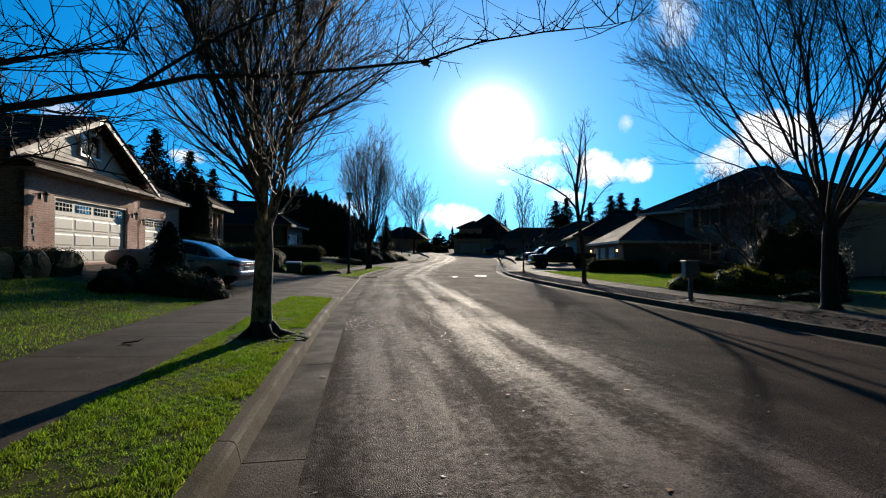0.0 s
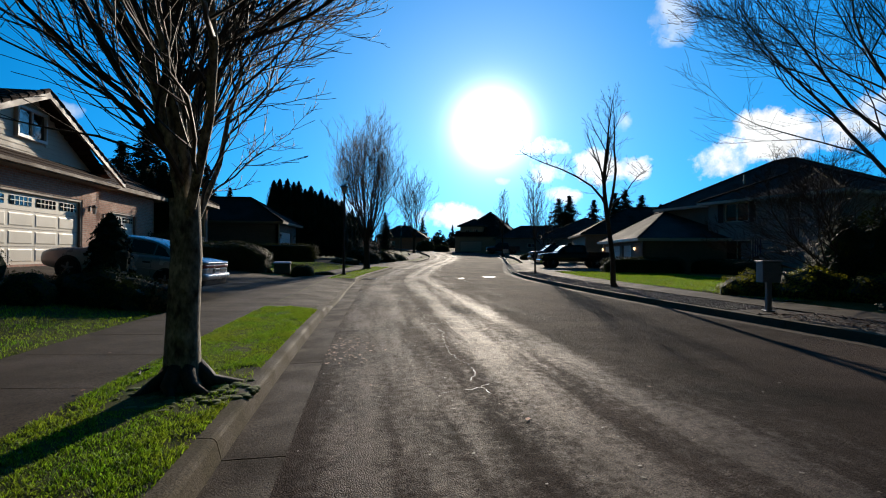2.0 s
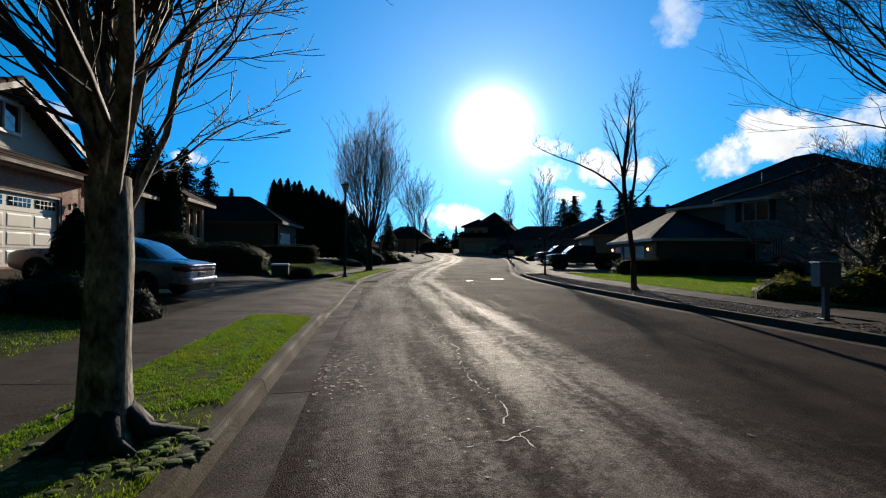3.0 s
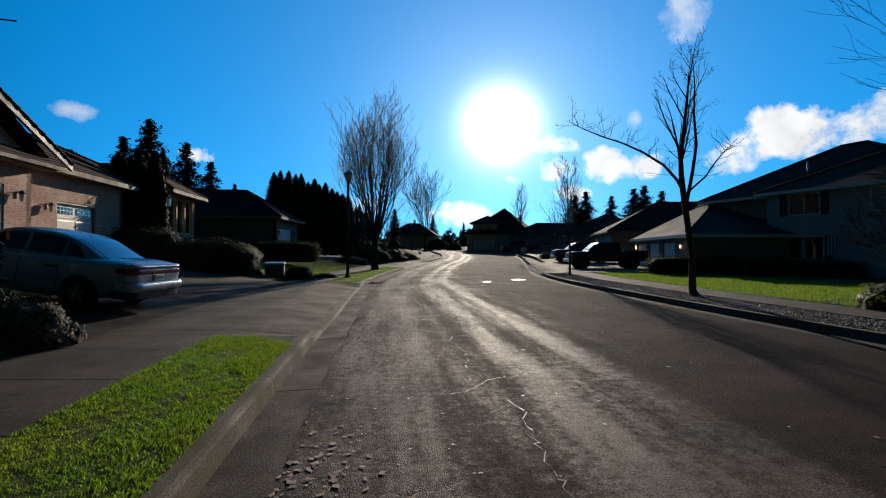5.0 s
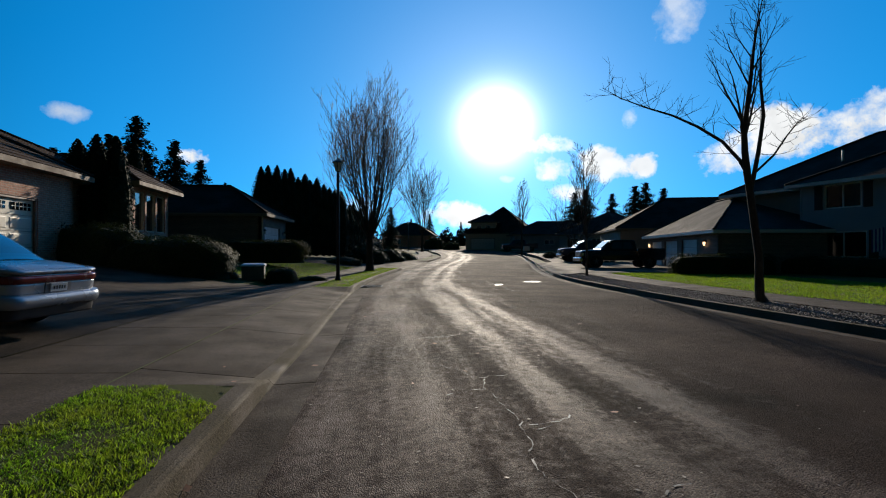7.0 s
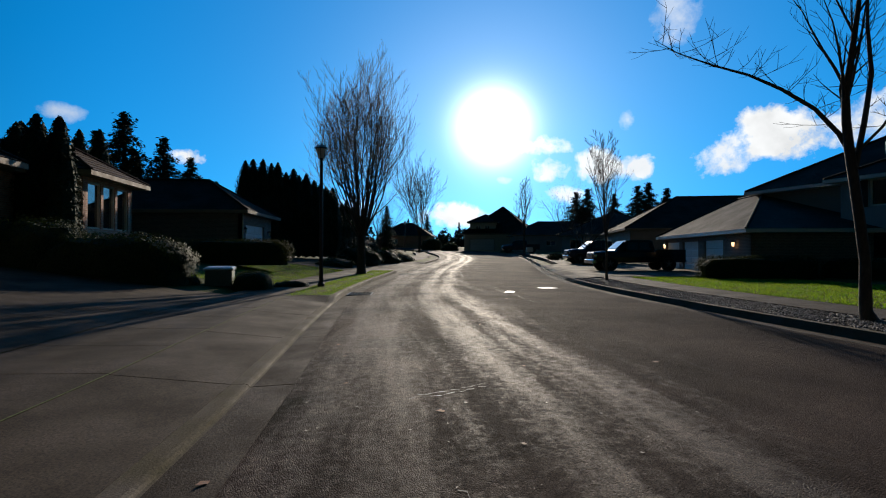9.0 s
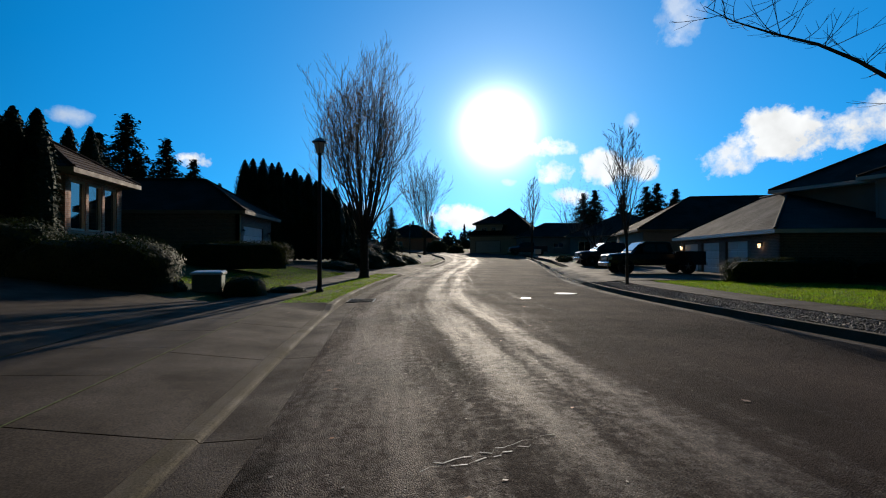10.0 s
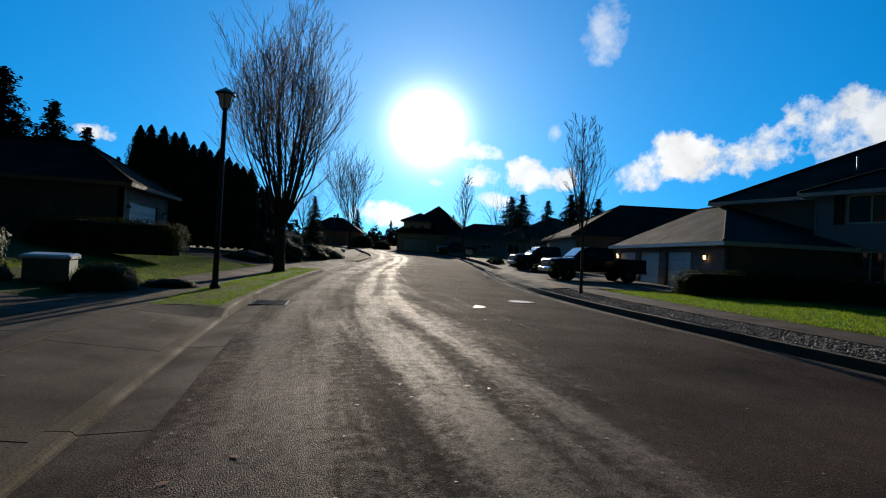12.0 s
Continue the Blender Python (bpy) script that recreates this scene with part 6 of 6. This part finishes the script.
def scatter(name, label, category, points, size, mat, seed, lift=0.006, curl=0.35):
    """Fallen leaves lying flat, a little curled."""
    rng = np.random.default_rng(seed)
    p = np.array(points)
    n = len(p)
    a = rng.uniform(0, 2 * np.pi, n)
    s = size * rng.uniform(0.5, 1.3, n)
    ax = np.stack([np.cos(a), np.sin(a), rng.uniform(-curl, curl, n) * 0.4], 1) * s[:, None]
    bx = np.stack([-np.sin(a), np.cos(a), rng.uniform(-curl, curl, n) * 0.4], 1) * (s * rng.uniform(0.5, 0.9, n))[:, None]
    up = np.array([0, 0, 1.0]) * (s * rng.uniform(0.05, curl, n))[:, None]
    p = p + np.array([0, 0, lift])
    v = np.stack([p - ax, p - bx * 0.8 + up, p + ax * 0.2 - bx * 0.6 + up * 0.4, p + ax + up, p + bx * 0.7 + up * 0.3, p - ax * 0.3 + bx + up * 0.7], 1).reshape(-1, 3)
    f = np.arange(n * 6).reshape(n, 6)
    tagged(new(name, raw_mesh(name, v, f, mat)), label, category, kind="stuff")


def litter():
    rng = random.Random(4)
    road = []
    for k in range(520):
        y = rng.uniform(3, 40)
        x = kerb_left(y) + 0.5 + abs(rng.gauss(0, 2.2))
        if x < kerb_right(y) - 0.5:
            road.append((x, y, road_z(x, y)))
    for k in range(90):
        y = rng.gauss(11.9, 0.8)
        x = kerb_left(y) + 0.5 + abs(rng.gauss(0.25, 0.28))
        road.append((x, y, road_z(x, y)))
    scatter("pale_litter", "pale scraps of trodden leaf on the asphalt", "leaf litter", road, 0.017, PALE_LEAF, 1, 0.004, 0.08)
    heap = []
    for k in range(95):
        y = rng.gauss(11.75, 0.55)
        x = kerb_left(y) + 0.47 + abs(rng.gauss(0.2, 0.22))
        heap.append((x, y, road_z(x, y)))
    scatter("gutter_leaves", "curled pinkish-brown leaves gathered beside the gutter", "fallen leaves", heap, 0.034, HEAP_LEAF, 5, 0.005, 0.14)
    brown = []
    for k in range(70):
        y = rng.uniform(2, 34)
        x = kerb_left(y) + rng.uniform(-3.0, 5.0)
        if -1.45 < x - kerb_left(y) < 0.03 and (y < 16.4 or y > 29.3):
            z = 0.15
        elif x < kerb_left(y):
            z = 0.125 if x < kerb_left(y) - 1.45 else 0.06
        elif x < kerb_left(y) + 0.47:
            z = -0.03
        else:
            z = road_z(x, y)
        brown.append((x, y, z))
    scatter("fallen_leaves", "scattered brown and orange fallen leaves", "fallen leaves", brown, 0.04, DEAD_LEAF, 2, 0.005, 0.2)
    right = []
    for k in range(3000):
        y = rng.uniform(6.0, 14.7)
        x = kerb_right(y) + rng.uniform(0.22, 1.75)
        right.append((x, y, 0.115 + rng.uniform(0, 0.025)))
    scatter("leaf_mulch", "rust-brown leaf mulch on the verge", "leaf mulch", right, 0.05, MULCH, 3, 0.004, 0.5)


litter()


def gravel_verge():
    m = Mesh()
    strip(m, -28, 38.6, lambda y: kerb_right(y) + 0.21, lambda y: kerb_right(y) + 1.745, 1.0, 2, 0.09)
    single("gravel_bed", m, SOIL, "bare soil under gravel on the verge", "verge", kind="structure")
    rng = np.random.default_rng(9)
    n = 13000
    y = 15.6 + (38.3 - 15.6) * rng.uniform(0, 1, n)
    x = np.array([kerb_right(v) for v in y]) + rng.uniform(0.24, 1.72, n)
    z = np.array([slope(v) for v in y]) + 0.095 + rng.uniform(0, 0.02, n)
    yy = rng.uniform(17.5, 24.0, 1600)
    xx = np.array([kerb_right(v) for v in yy]) + 3.25 + rng.uniform(0, 1.3, 1600) * (yy < 22)
    x, y, z = np.concatenate([x, xx]), np.concatenate([y, yy]), np.concatenate([z, np.full(1600, 0.14)])
    n = len(x)
    base = np.array([(1, 0, 0), (0, 1, 0), (-1, 0, 0), (0, -1, 0), (0, 0, 1), (0, 0, -1)], float)
    s = rng.uniform(0.014, 0.036, (n, 1, 3)) * np.array([1.2, 1.0, 0.75])
    a = rng.uniform(0, 6.28, n)
    v = base[None] * s * rng.uniform(0.7, 1.2, (n, 6, 1))
    c, q = np.cos(a)[:, None], np.sin(a)[:, None]
    v = np.stack([v[..., 0] * c - v[..., 1] * q, v[..., 0] * q + v[..., 1] * c, v[..., 2]], 2) + np.stack([x, y, z], 1)[:, None]
    f = np.array([(0, 1, 4), (1, 2, 4), (2, 3, 4), (3, 0, 4), (1, 0, 5), (2, 1, 5), (3, 2, 5), (0, 3, 5)])
    faces = (np.arange(n)[:, None, None] * 6 + f[None]).reshape(-1, 3)
    tagged(new("gravel", raw_mesh("gravel", v.reshape(-1, 3), faces, STONE)), "round grey river gravel on the verge", "gravel", kind="stuff")


gravel_verge()


def fallen_twigs():
    for x, y, yaw in ((-3.35, 8.5, 20), (-2.25, 9.6, 100)):
        m = Mesh()
        m.tube([(0, 0, 0.012), (0.12, 0.02, 0.02), (0.2, -0.04, 0.03), (0.26, -0.02, 0.075)], [0.014, 0.012, 0.009, 0.004], 6)
        m.tube([(0.12, 0.02, 0.02), (0.17, 0.09, 0.05)], [0.007, 0.003], 5)
        single("fallen_twig", m, BARK, "broken brown twig lying on the pavement", "twig", pose(x, y, slope(y) + 0.118, 0, 0, yaw), "fallen twigs")


fallen_twigs()
m = Mesh()
for k in range(110):
    a, r = rnd(0, 6.28), rnd(0.2, 0.6)
    x, y = math.cos(a) * r, math.sin(a) * r
    s = rnd(0.02, 0.075)
    m.solid([[(x + q * s * math.cos(j), y + q * s * math.sin(j), zz) for j in np.linspace(0, 6.28, 7)[:-1]] for q, zz in ((1.0, -0.02), (0.8, 0.006), (0.3, 0.010))])
single("moss_cushion", m, MOSS, "green moss cushions round the tree's roots", "moss", pose(-1.48, 9.0, 0.115), kind="stuff", smooth=True)


# Vehicles: bodies lofted through stations along the length
def loft_body(stations, n=10):
    """Rings of (x, half width low, half width belt, z low, z belt, z top) with rounded shoulders."""
    m = Mesh()
    rings = []
    for x, wl, wb, zl, zb, zt in stations:
        half = [(wl * 0.55, zl), (wl * 0.93, zl + 0.03), (wl, zl + 0.10), ((wl + wb) / 2 + 0.012, (zl + zb) / 2), (wb, zb - 0.06), (wb * 0.955, zb), (wb * 0.82, zt - 0.012), (wb * 0.4, zt)]
        rings.append([(x, y, z) for y, z in half] + [(x, -y, z) for y, z in reversed(half)])
    m.solid(rings)
    return m


def wheel(car, x, y, r, w, side):
    m = Mesh()
    prof = [(r * 0.62, -w / 2), (r * 0.95, -w / 2), (r, -w * 0.36), (r, w * 0.36), (r * 0.95, w / 2), (r * 0.62, w / 2)]
    rings = [[(x + q * math.cos(a), y + o * side, r + q * math.sin(a)) for a in np.linspace(0, 2 * math.pi, 25)[:-1]] for q, o in prof]
    m.solid(rings)
    wh = part("wheel", m, RUBBER, car, "black rubber tyre")
    d = Mesh()
    d.solid([[(x + q * math.cos(a), y + o * side, r + q * math.sin(a)) for a in np.linspace(0, 2 * math.pi, 25)[:-1]] for q, o in ((r * 0.62, w * 0.3), (r * 0.62, w * 0.44), (r * 0.56, w * 0.40))])
    rim = part("rim", d, STEEL, wh)
    for k in range(5):
        a = k * 2 * math.pi / 5 + 0.3
        s = Mesh()
        s.tube([(x, y + side * w * 0.46, r), (x + r * 0.55 * math.cos(a), y + side * w * 0.44, r + r * 0.55 * math.sin(a))], [0.045, 0.03], 6)
        part("spoke", s, STEEL, wh)


def spline(keys, x):
    """Smooth values between rows (x, a, b, ...)."""
    k = max(0, min(len(keys) - 2, sum(1 for r in keys if r[0] <= x) - 1))
    p0, p1, p2, p3 = keys[max(k - 1, 0)], keys[k], keys[k + 1], keys[min(k + 2, len(keys) - 1)]
    t = clamp((x - p1[0]) / (p2[0] - p1[0]), 0, 1)
    out = []
    for c in range(1, len(p1)):
        m1 = (p2[c] - p0[c]) / max(p2[0] - p0[0], 1e-6) * (p2[0] - p1[0])
        m2 = (p3[c] - p1[c]) / max(p3[0] - p1[0], 1e-6) * (p2[0] - p1[0])
        out.append((2 * t**3 - 3 * t * t + 1) * p1[c] + (t**3 - 2 * t * t + t) * m1 + (3 * t * t - 2 * t**3) * p2[c] + (t**3 - t * t) * m2)
    return out


# x, half width, sill, shoulder, deck
BODY = [(0.0, 0.70, 0.50, 0.80, 0.86), (0.05, 0.77, 0.42, 0.88, 0.945), (0.18, 0.815, 0.33, 0.91, 0.985), (0.5, 0.84, 0.26, 0.92, 1.0), (1.0, 0.85, 0.2, 0.92, 0.985), (1.8, 0.85, 0.18, 0.90, 0.96),
        (2.7, 0.85, 0.18, 0.88, 0.94), (3.3, 0.845, 0.19, 0.85, 0.92), (3.8, 0.83, 0.22, 0.79, 0.865), (4.2, 0.79, 0.25, 0.72, 0.79), (4.48, 0.70, 0.3, 0.64, 0.70), (4.6, 0.56, 0.4, 0.56, 0.60)]
# x, half width of the roof, height of the roof
CABIN = [(0.55, 0.62, 0.965), (0.8, 0.61, 1.06), (1.05, 0.60, 1.19), (1.3, 0.59, 1.305), (1.6, 0.575, 1.38), (2.05, 0.57, 1.41), (2.5, 0.57, 1.395), (2.75, 0.58, 1.335), (3.0, 0.59, 1.20), (3.25, 0.605, 1.03), (3.42, 0.61, 0.91)]


def cabin_point(x, q, out=0.0):
    """A point of the cabin's skin: q runs from -1 (belt) over 0 (roof's middle) to 1."""
    w, top = spline(CABIN, x)
    a, s = abs(q), (1 if q >= 0 else -1)
    if a < 0.6:
        f = a / 0.6
        y, z = w * f, top - 0.035 * f * f
        n = Vector((0, 0.15 * f * s, 1))
    else:
        f = (a - 0.6) / 0.4
        y, z = w + (0.77 - w) * f, (top - 0.035) * (1 - f) + 0.88 * f
        n = Vector((0, s * 0.95, 0.3))
    slope_x = (spline(CABIN, x + 0.02)[1] - spline(CABIN, x - 0.02)[1]) / 0.04
    if a < 0.6:
        n.x = -slope_x
    return Vector((x, s * y, z)) + n.normalized() * out


def skin_patch(corners, lift=0.008, nx=8, nq=6):
    """A curved pane over the cabin between four (x, q) corners, with edges that turn in."""
    m = Mesh()
    (a, b, c, d) = corners

    def at(u, v, o):
        x = (a[0] * (1 - u) + b[0] * u) * (1 - v) + (d[0] * (1 - u) + c[0] * u) * v
        q = (a[1] * (1 - u) + b[1] * u) * (1 - v) + (d[1] * (1 - u) + c[1] * u) * v
        return cabin_point(x, q, o)
    for i in range(nx):
        for k in range(nq):
            m.face([at((i + e) / nx, (k + f) / nq, lift) for e, f in ((0, 0), (1, 0), (1, 1), (0, 1))])
    for i in range(nx):
        for v in (0, 1):
            m.face([at(i / nx, v, lift), at((i + 1) / nx, v, lift), at((i + 1) / nx, v, -0.01), at(i / nx, v, -0.01)])
    for k in range(nq):
        for u in (0, 1):
            m.face([at(u, k / nq, lift), at(u, (k + 1) / nq, lift), at(u, (k + 1) / nq, -0.01), at(u, k / nq, -0.01)])
    return m


def rear_wrap(x0, depth, z0, z1, half, inset=0.0, lip=0.0, n=22, sweep=0.35):
    """A band wrapped round the tail: a rounded plan carried from z0 to z1."""
    m = Mesh()
    plan = []
    for k in range(n + 1):
        f = -1 + 2 * k / n
        y = half * math.copysign(min(1.0, abs(f) * 1.25) ** 0.9, f)
        back = depth * max(0.0, (abs(f) - 0.62) / 0.38) ** 1.8
        plan.append((x0 + back, y))
    rings = []
    for k in range(7):
        f = k / 6
        bulge = lip * math.sin(f * math.pi)
        ring = [(x - bulge, y, z0 + (z1 - z0) * f) for x, y in plan]
        rings.append(ring + [(x + 0.12 + inset, y * 0.93, z0 + (z1 - z0) * f) for x, y in reversed(plan)])
    m.solid(rings)
    return m


def sedan():
    """Silver saloon, nose towards the garage; x runs from tail (0) to nose."""
    z0 = lot(-5.05, 19.9)
    z1 = lot(-9.6, 19.2)
    tilt = math.degrees(math.atan2(z1 - z0, 4.6))
    car = thing("car", pose(-5.08, 18.95, z0 + 0.045, 0, -tilt, 177), "silver-blue saloon car parked on the driveway", "car", "parked vehicles")
    m = Mesh()
    rings = []
    for k in range(47):
        x = 4.6 * k / 46
        w, zl, zb, zt = spline(BODY, x)
        half = [(w * 0.55, zl), (w * 0.92, zl + 0.02), (w * 0.975, zl + 0.09), (w * 0.992, zl + (zb - zl) * 0.35), (w + 0.006, zl + (zb - zl) * 0.6), (w + 0.002, zl + (zb - zl) * 0.66), (w, zb - 0.09), (w * 0.985, zb - 0.03), (w * 0.94, zb + 0.01), (w * 0.84, zt - 0.018), (w * 0.6, zt - 0.005), (w * 0.25, zt)]
        rings.append([(x, y, z) for y, z in half] + [(x, -y, z) for y, z in reversed(half)])
    m.solid(rings)
    part("body", m, SILVER_PAINT, car, smooth=True)
    m = Mesh()
    qs = [-1, -0.9, -0.8, -0.7, -0.62, -0.56, -0.45, -0.25, 0, 0.25, 0.45, 0.56, 0.62, 0.7, 0.8, 0.9, 1]
    m.solid([[cabin_point(0.55 + 2.87 * k / 34, q) for q in qs] for k in range(35)])
    part("cabin", m, SILVER_PAINT, car, smooth=True)
    part("rear_window", skin_patch([(0.66, -0.52), (1.33, -0.48), (1.33, 0.48), (0.66, 0.52)], nq=12), CAR_GLASS, car, "blue sky-reflecting rear glass", smooth=True)
    part("windscreen", skin_patch([(2.76, -0.54), (3.36, -0.57), (3.36, 0.57), (2.76, 0.54)], nq=12), CAR_GLASS, car, smooth=True)
    for s in (-1, 1):
        for c in ([(0.98, 0.88), (1.42, 0.92), (1.42, 0.65), (1.2, 0.69)], [(1.46, 0.92), (2.12, 0.93), (2.12, 0.645), (1.46, 0.645)], [(2.2, 0.93), (3.12, 0.92), (2.74, 0.66), (2.2, 0.645)]):
            part("side_window", skin_patch([(x, q * s) for x, q in c], 0.006), CAR_GLASS, car, "tinted side glass", smooth=True)
        for x in (1.55, 2.62):
            h = Mesh()
            h.box(x - 0.11, s * 0.85 - 0.018, 0.735, x + 0.11, s * 0.85 + 0.018, 0.785, 0.012)
            part("door_handle", h, DARK_PLASTIC, car)
        for x in (1.42, 2.16):
            g = Mesh()
            g.box(x - 0.005, s * 0.853 - 0.004, 0.32, x + 0.005, s * 0.853 + 0.004, 0.84)
            part("door_gap", g, DARK, car)
        t = Mesh()
        t.tube([(0.35, s * 0.846, 0.60), (1.6, s * 0.858, 0.58), (3.2, s * 0.856, 0.56), (4.1, s * 0.81, 0.54)], 0.012, 6)
        part("side_moulding", t, SILVER_PAINT, car)
        mi = Mesh()
        mi.box(2.95, s * 0.9 - 0.11, 0.93, 3.06, s * 0.9 + 0.09, 1.05, 0.03)
        part("side_mirror", mi, SILVER_PAINT, car)
        for cx in (0.98, 3.62):
            ar = Mesh()
            ar.solid([[(cx + r * math.cos(a), s * yy, 0.31 + r * math.sin(a)) for a in np.linspace(0, 2 * math.pi, 25)[:-1]] for r, yy in ((0.36, 0.80), (0.355, 0.858))])
            part("wheel_arch", ar, DARK, car)
            wheel(car, cx, s * 0.775, 0.31, 0.2, s)
    part("tail_light", rear_wrap(-0.012, 0.34, 0.775, 0.872, 0.853, lip=0.012), RED_PLASTIC, car, "dark red tail light band across the boot", smooth=True)
    part("boot_lip", rear_wrap(-0.006, 0.30, 0.90, 0.955, 0.80, lip=0.02), SILVER_PAINT, car, smooth=True)
    part("valance", rear_wrap(-0.03, 0.36, 0.30, 0.45, 0.85), DARK_PLASTIC, car, "dark lower valance", smooth=True)
    part("bumper", rear_wrap(-0.07, 0.36, 0.45, 0.625, 0.862, lip=0.035), SILVER_PAINT, car, "rounded rear bumper", smooth=True)
    part("tail_panel", rear_wrap(-0.004, 0.32, 0.627, 0.77, 0.845), SILVER_PAINT, car, smooth=True)
    m = Mesh()
    m.box(-0.016, -0.24, 0.625, 0.02, 0.24, 0.772, 0.006)
    part("plate_recess", m, STEEL, car, "bright plate surround")
    m = Mesh()
    m.box(-0.028, -0.155, 0.645, -0.012, 0.155, 0.76, 0.004)
    plate = part("number_plate", m, PLASTIC_WHITE, car, "pale number plate")
    for k in range(5):
        b = Mesh()
        b.box(-0.0315, -0.11 + k * 0.048, 0.68, -0.0285, -0.085 + k * 0.048, 0.725)
        part("mark", b, DARK, plate)


sedan()


def pickup(x, y, yaw, paint, label):
    """Crew-cab pickup; x runs from nose (0) to tail."""
    car = thing("pickup_truck", pose(x, y, slope(y) + 0.17, 0, 0, yaw), label, "pickup truck", "parked vehicles")
    st = [(0.0, 0.80, 0.80, 0.62, 1.02, 1.08), (0.08, 0.9, 0.9, 0.5, 1.10, 1.16), (0.5, 0.97, 0.97, 0.45, 1.15, 1.22), (1.3, 0.98, 0.98, 0.45, 1.18, 1.26), (1.7, 0.98, 0.98, 0.45, 1.2, 1.27), (3.95, 0.98, 0.98, 0.45, 1.22, 1.26)]
    part("body", loft_body(st), paint, car)
    m = Mesh()
    rings = [[(xx, -0.95, 1.16), (xx, -(w + 0.06), z - 0.06), (xx, -w, z), (xx, w, z), (xx, w + 0.06, z - 0.06), (xx, 0.95, 1.16)] for xx, w, z in ((1.35, 0.80, 1.26), (1.75, 0.75, 1.6), (2.1, 0.72, 1.88), (2.4, 0.71, 1.93), (3.6, 0.71, 1.92), (3.8, 0.72, 1.86), (3.92, 0.8, 1.3))]
    m.solid(rings)
    part("cab", m, paint, car)
    for s in (-1, 1):
        for a, b, ta, tb in ((2.02, 2.82, 2.25, 2.82), (2.92, 3.62, 2.92, 3.5)):
            w = Mesh()
            w.solid([[(a, s * o, 1.30), (b, s * o, 1.30), (tb, s * (o - 0.13), 1.78), (ta, s * (o - 0.13), 1.78)] for o in (0.90, 0.935)])
            part("side_window", w, CAR_GLASS, car, "dark tinted side glass")
        h = Mesh()
        h.box(0.02, s * 0.78 - 0.14, 0.82, 0.3, s * 0.78 + 0.13, 1.02, 0.03)
        part("headlight", h, CHROME, car, "clear headlight")
        for cx in (1.0, 4.75):
            ar = Mesh()
            ar.solid([[(cx + r * math.cos(q), s * yy, 0.42 + r * math.sin(q)) for q in np.linspace(0, 2 * math.pi, 21)[:-1]] for r, yy in ((0.5, 0.9), (0.49, 0.99))])
            part("wheel_arch", ar, DARK, car)
        for cx in (1.0, 4.75):
            wheel(car, cx, s * 0.88, 0.41, 0.27, s)
        b = Mesh()
        b.box(4.0, s * 0.95 - 0.05, 0.5, 5.85, s * 0.95 + 0.05, 1.32, 0.02)
        part("bed_side", b, paint, car)
        mi = Mesh()
        mi.box(1.95, s * 1.08 - 0.12, 1.25, 2.05, s * 1.08 + 0.1, 1.5, 0.03)
        part("side_mirror", mi, paint, car)
    m = Mesh()
    m.box(4.0, -0.9, 0.5, 5.85, 0.9, 0.75)
    m.box(5.78, -0.9, 0.75, 5.86, 0.9, 1.3)
    part("bed", m, paint, car)
    m = Mesh()
    m.solid([[(1.48, -0.74, 1.36), (1.48, 0.74, 1.36), (2.02, 0.68, 1.84), (2.02, -0.68, 1.84)], [(1.44, -0.74, 1.38), (1.44, 0.74, 1.38), (1.99, 0.68, 1.86), (1.99, -0.68, 1.86)]])
    part("windscreen", m, CAR_GLASS, car, "sun-glinting windscreen")
    m = Mesh()
    m.box(-0.12, -0.95, 0.42, 0.12, 0.95, 0.68, 0.05)
    part("front_bumper", m, CHROME, car, "chrome bumper")
    m = Mesh()
    m.box(-0.02, -0.55, 0.72, 0.06, 0.55, 1.05, 0.02)
    part("grille", m, DARK_PLASTIC, car)
    m = Mesh()
    for z in (0.78, 0.86, 0.94):
        m.box(-0.03, -0.53, z, -0.021, 0.53, z + 0.03)
    part("grille_bar", m, CHROME, car)
    m = Mesh()
    m.box(5.86, -0.9, 0.5, 6.0, 0.9, 0.66, 0.03)
    part("rear_bumper", m, CHROME, car)
    return car


pickup(11.9, 46.3, -3, BLACK_PAINT, "black crew-cab pickup truck with chrome bumper")
pickup(13.9, 57.5, -3, BLUE_PAINT, "dark pickup truck beside the shrub")
pickup(14.6, 92.0, -5, BLUE_PAINT, "dark truck in the far drive")
m = Mesh()
m.solid([[(0.35 * q * math.cos(a), 0.3 * q * math.sin(a), z) for a in np.linspace(0, 6.28, 9)[:-1]] for q, z in ((1, 0), (1.05, 0.35), (0.85, 0.62), (0.3, 0.75))])
single("red_cover", m, RED_CLOTH, "bright red cloth cover beside the truck", "cloth cover", pose(17.7, 64.5, slope(64.5) + 0.14), smooth=True)
m = thing("far_mailbox", pose(13.9, 71.0, slope(71) + 0.1), "white mailbox on a thin post", "mailbox")
q = Mesh()
q.box(-0.05, -0.05, 0, 0.05, 0.05, 0.75)
part("post", q, STEEL, m)
q = Mesh()
q.box(-0.35, -0.2, 0.72, 0.35, 0.2, 1.25, 0.03)
part("body", q, PLASTIC_WHITE, m)
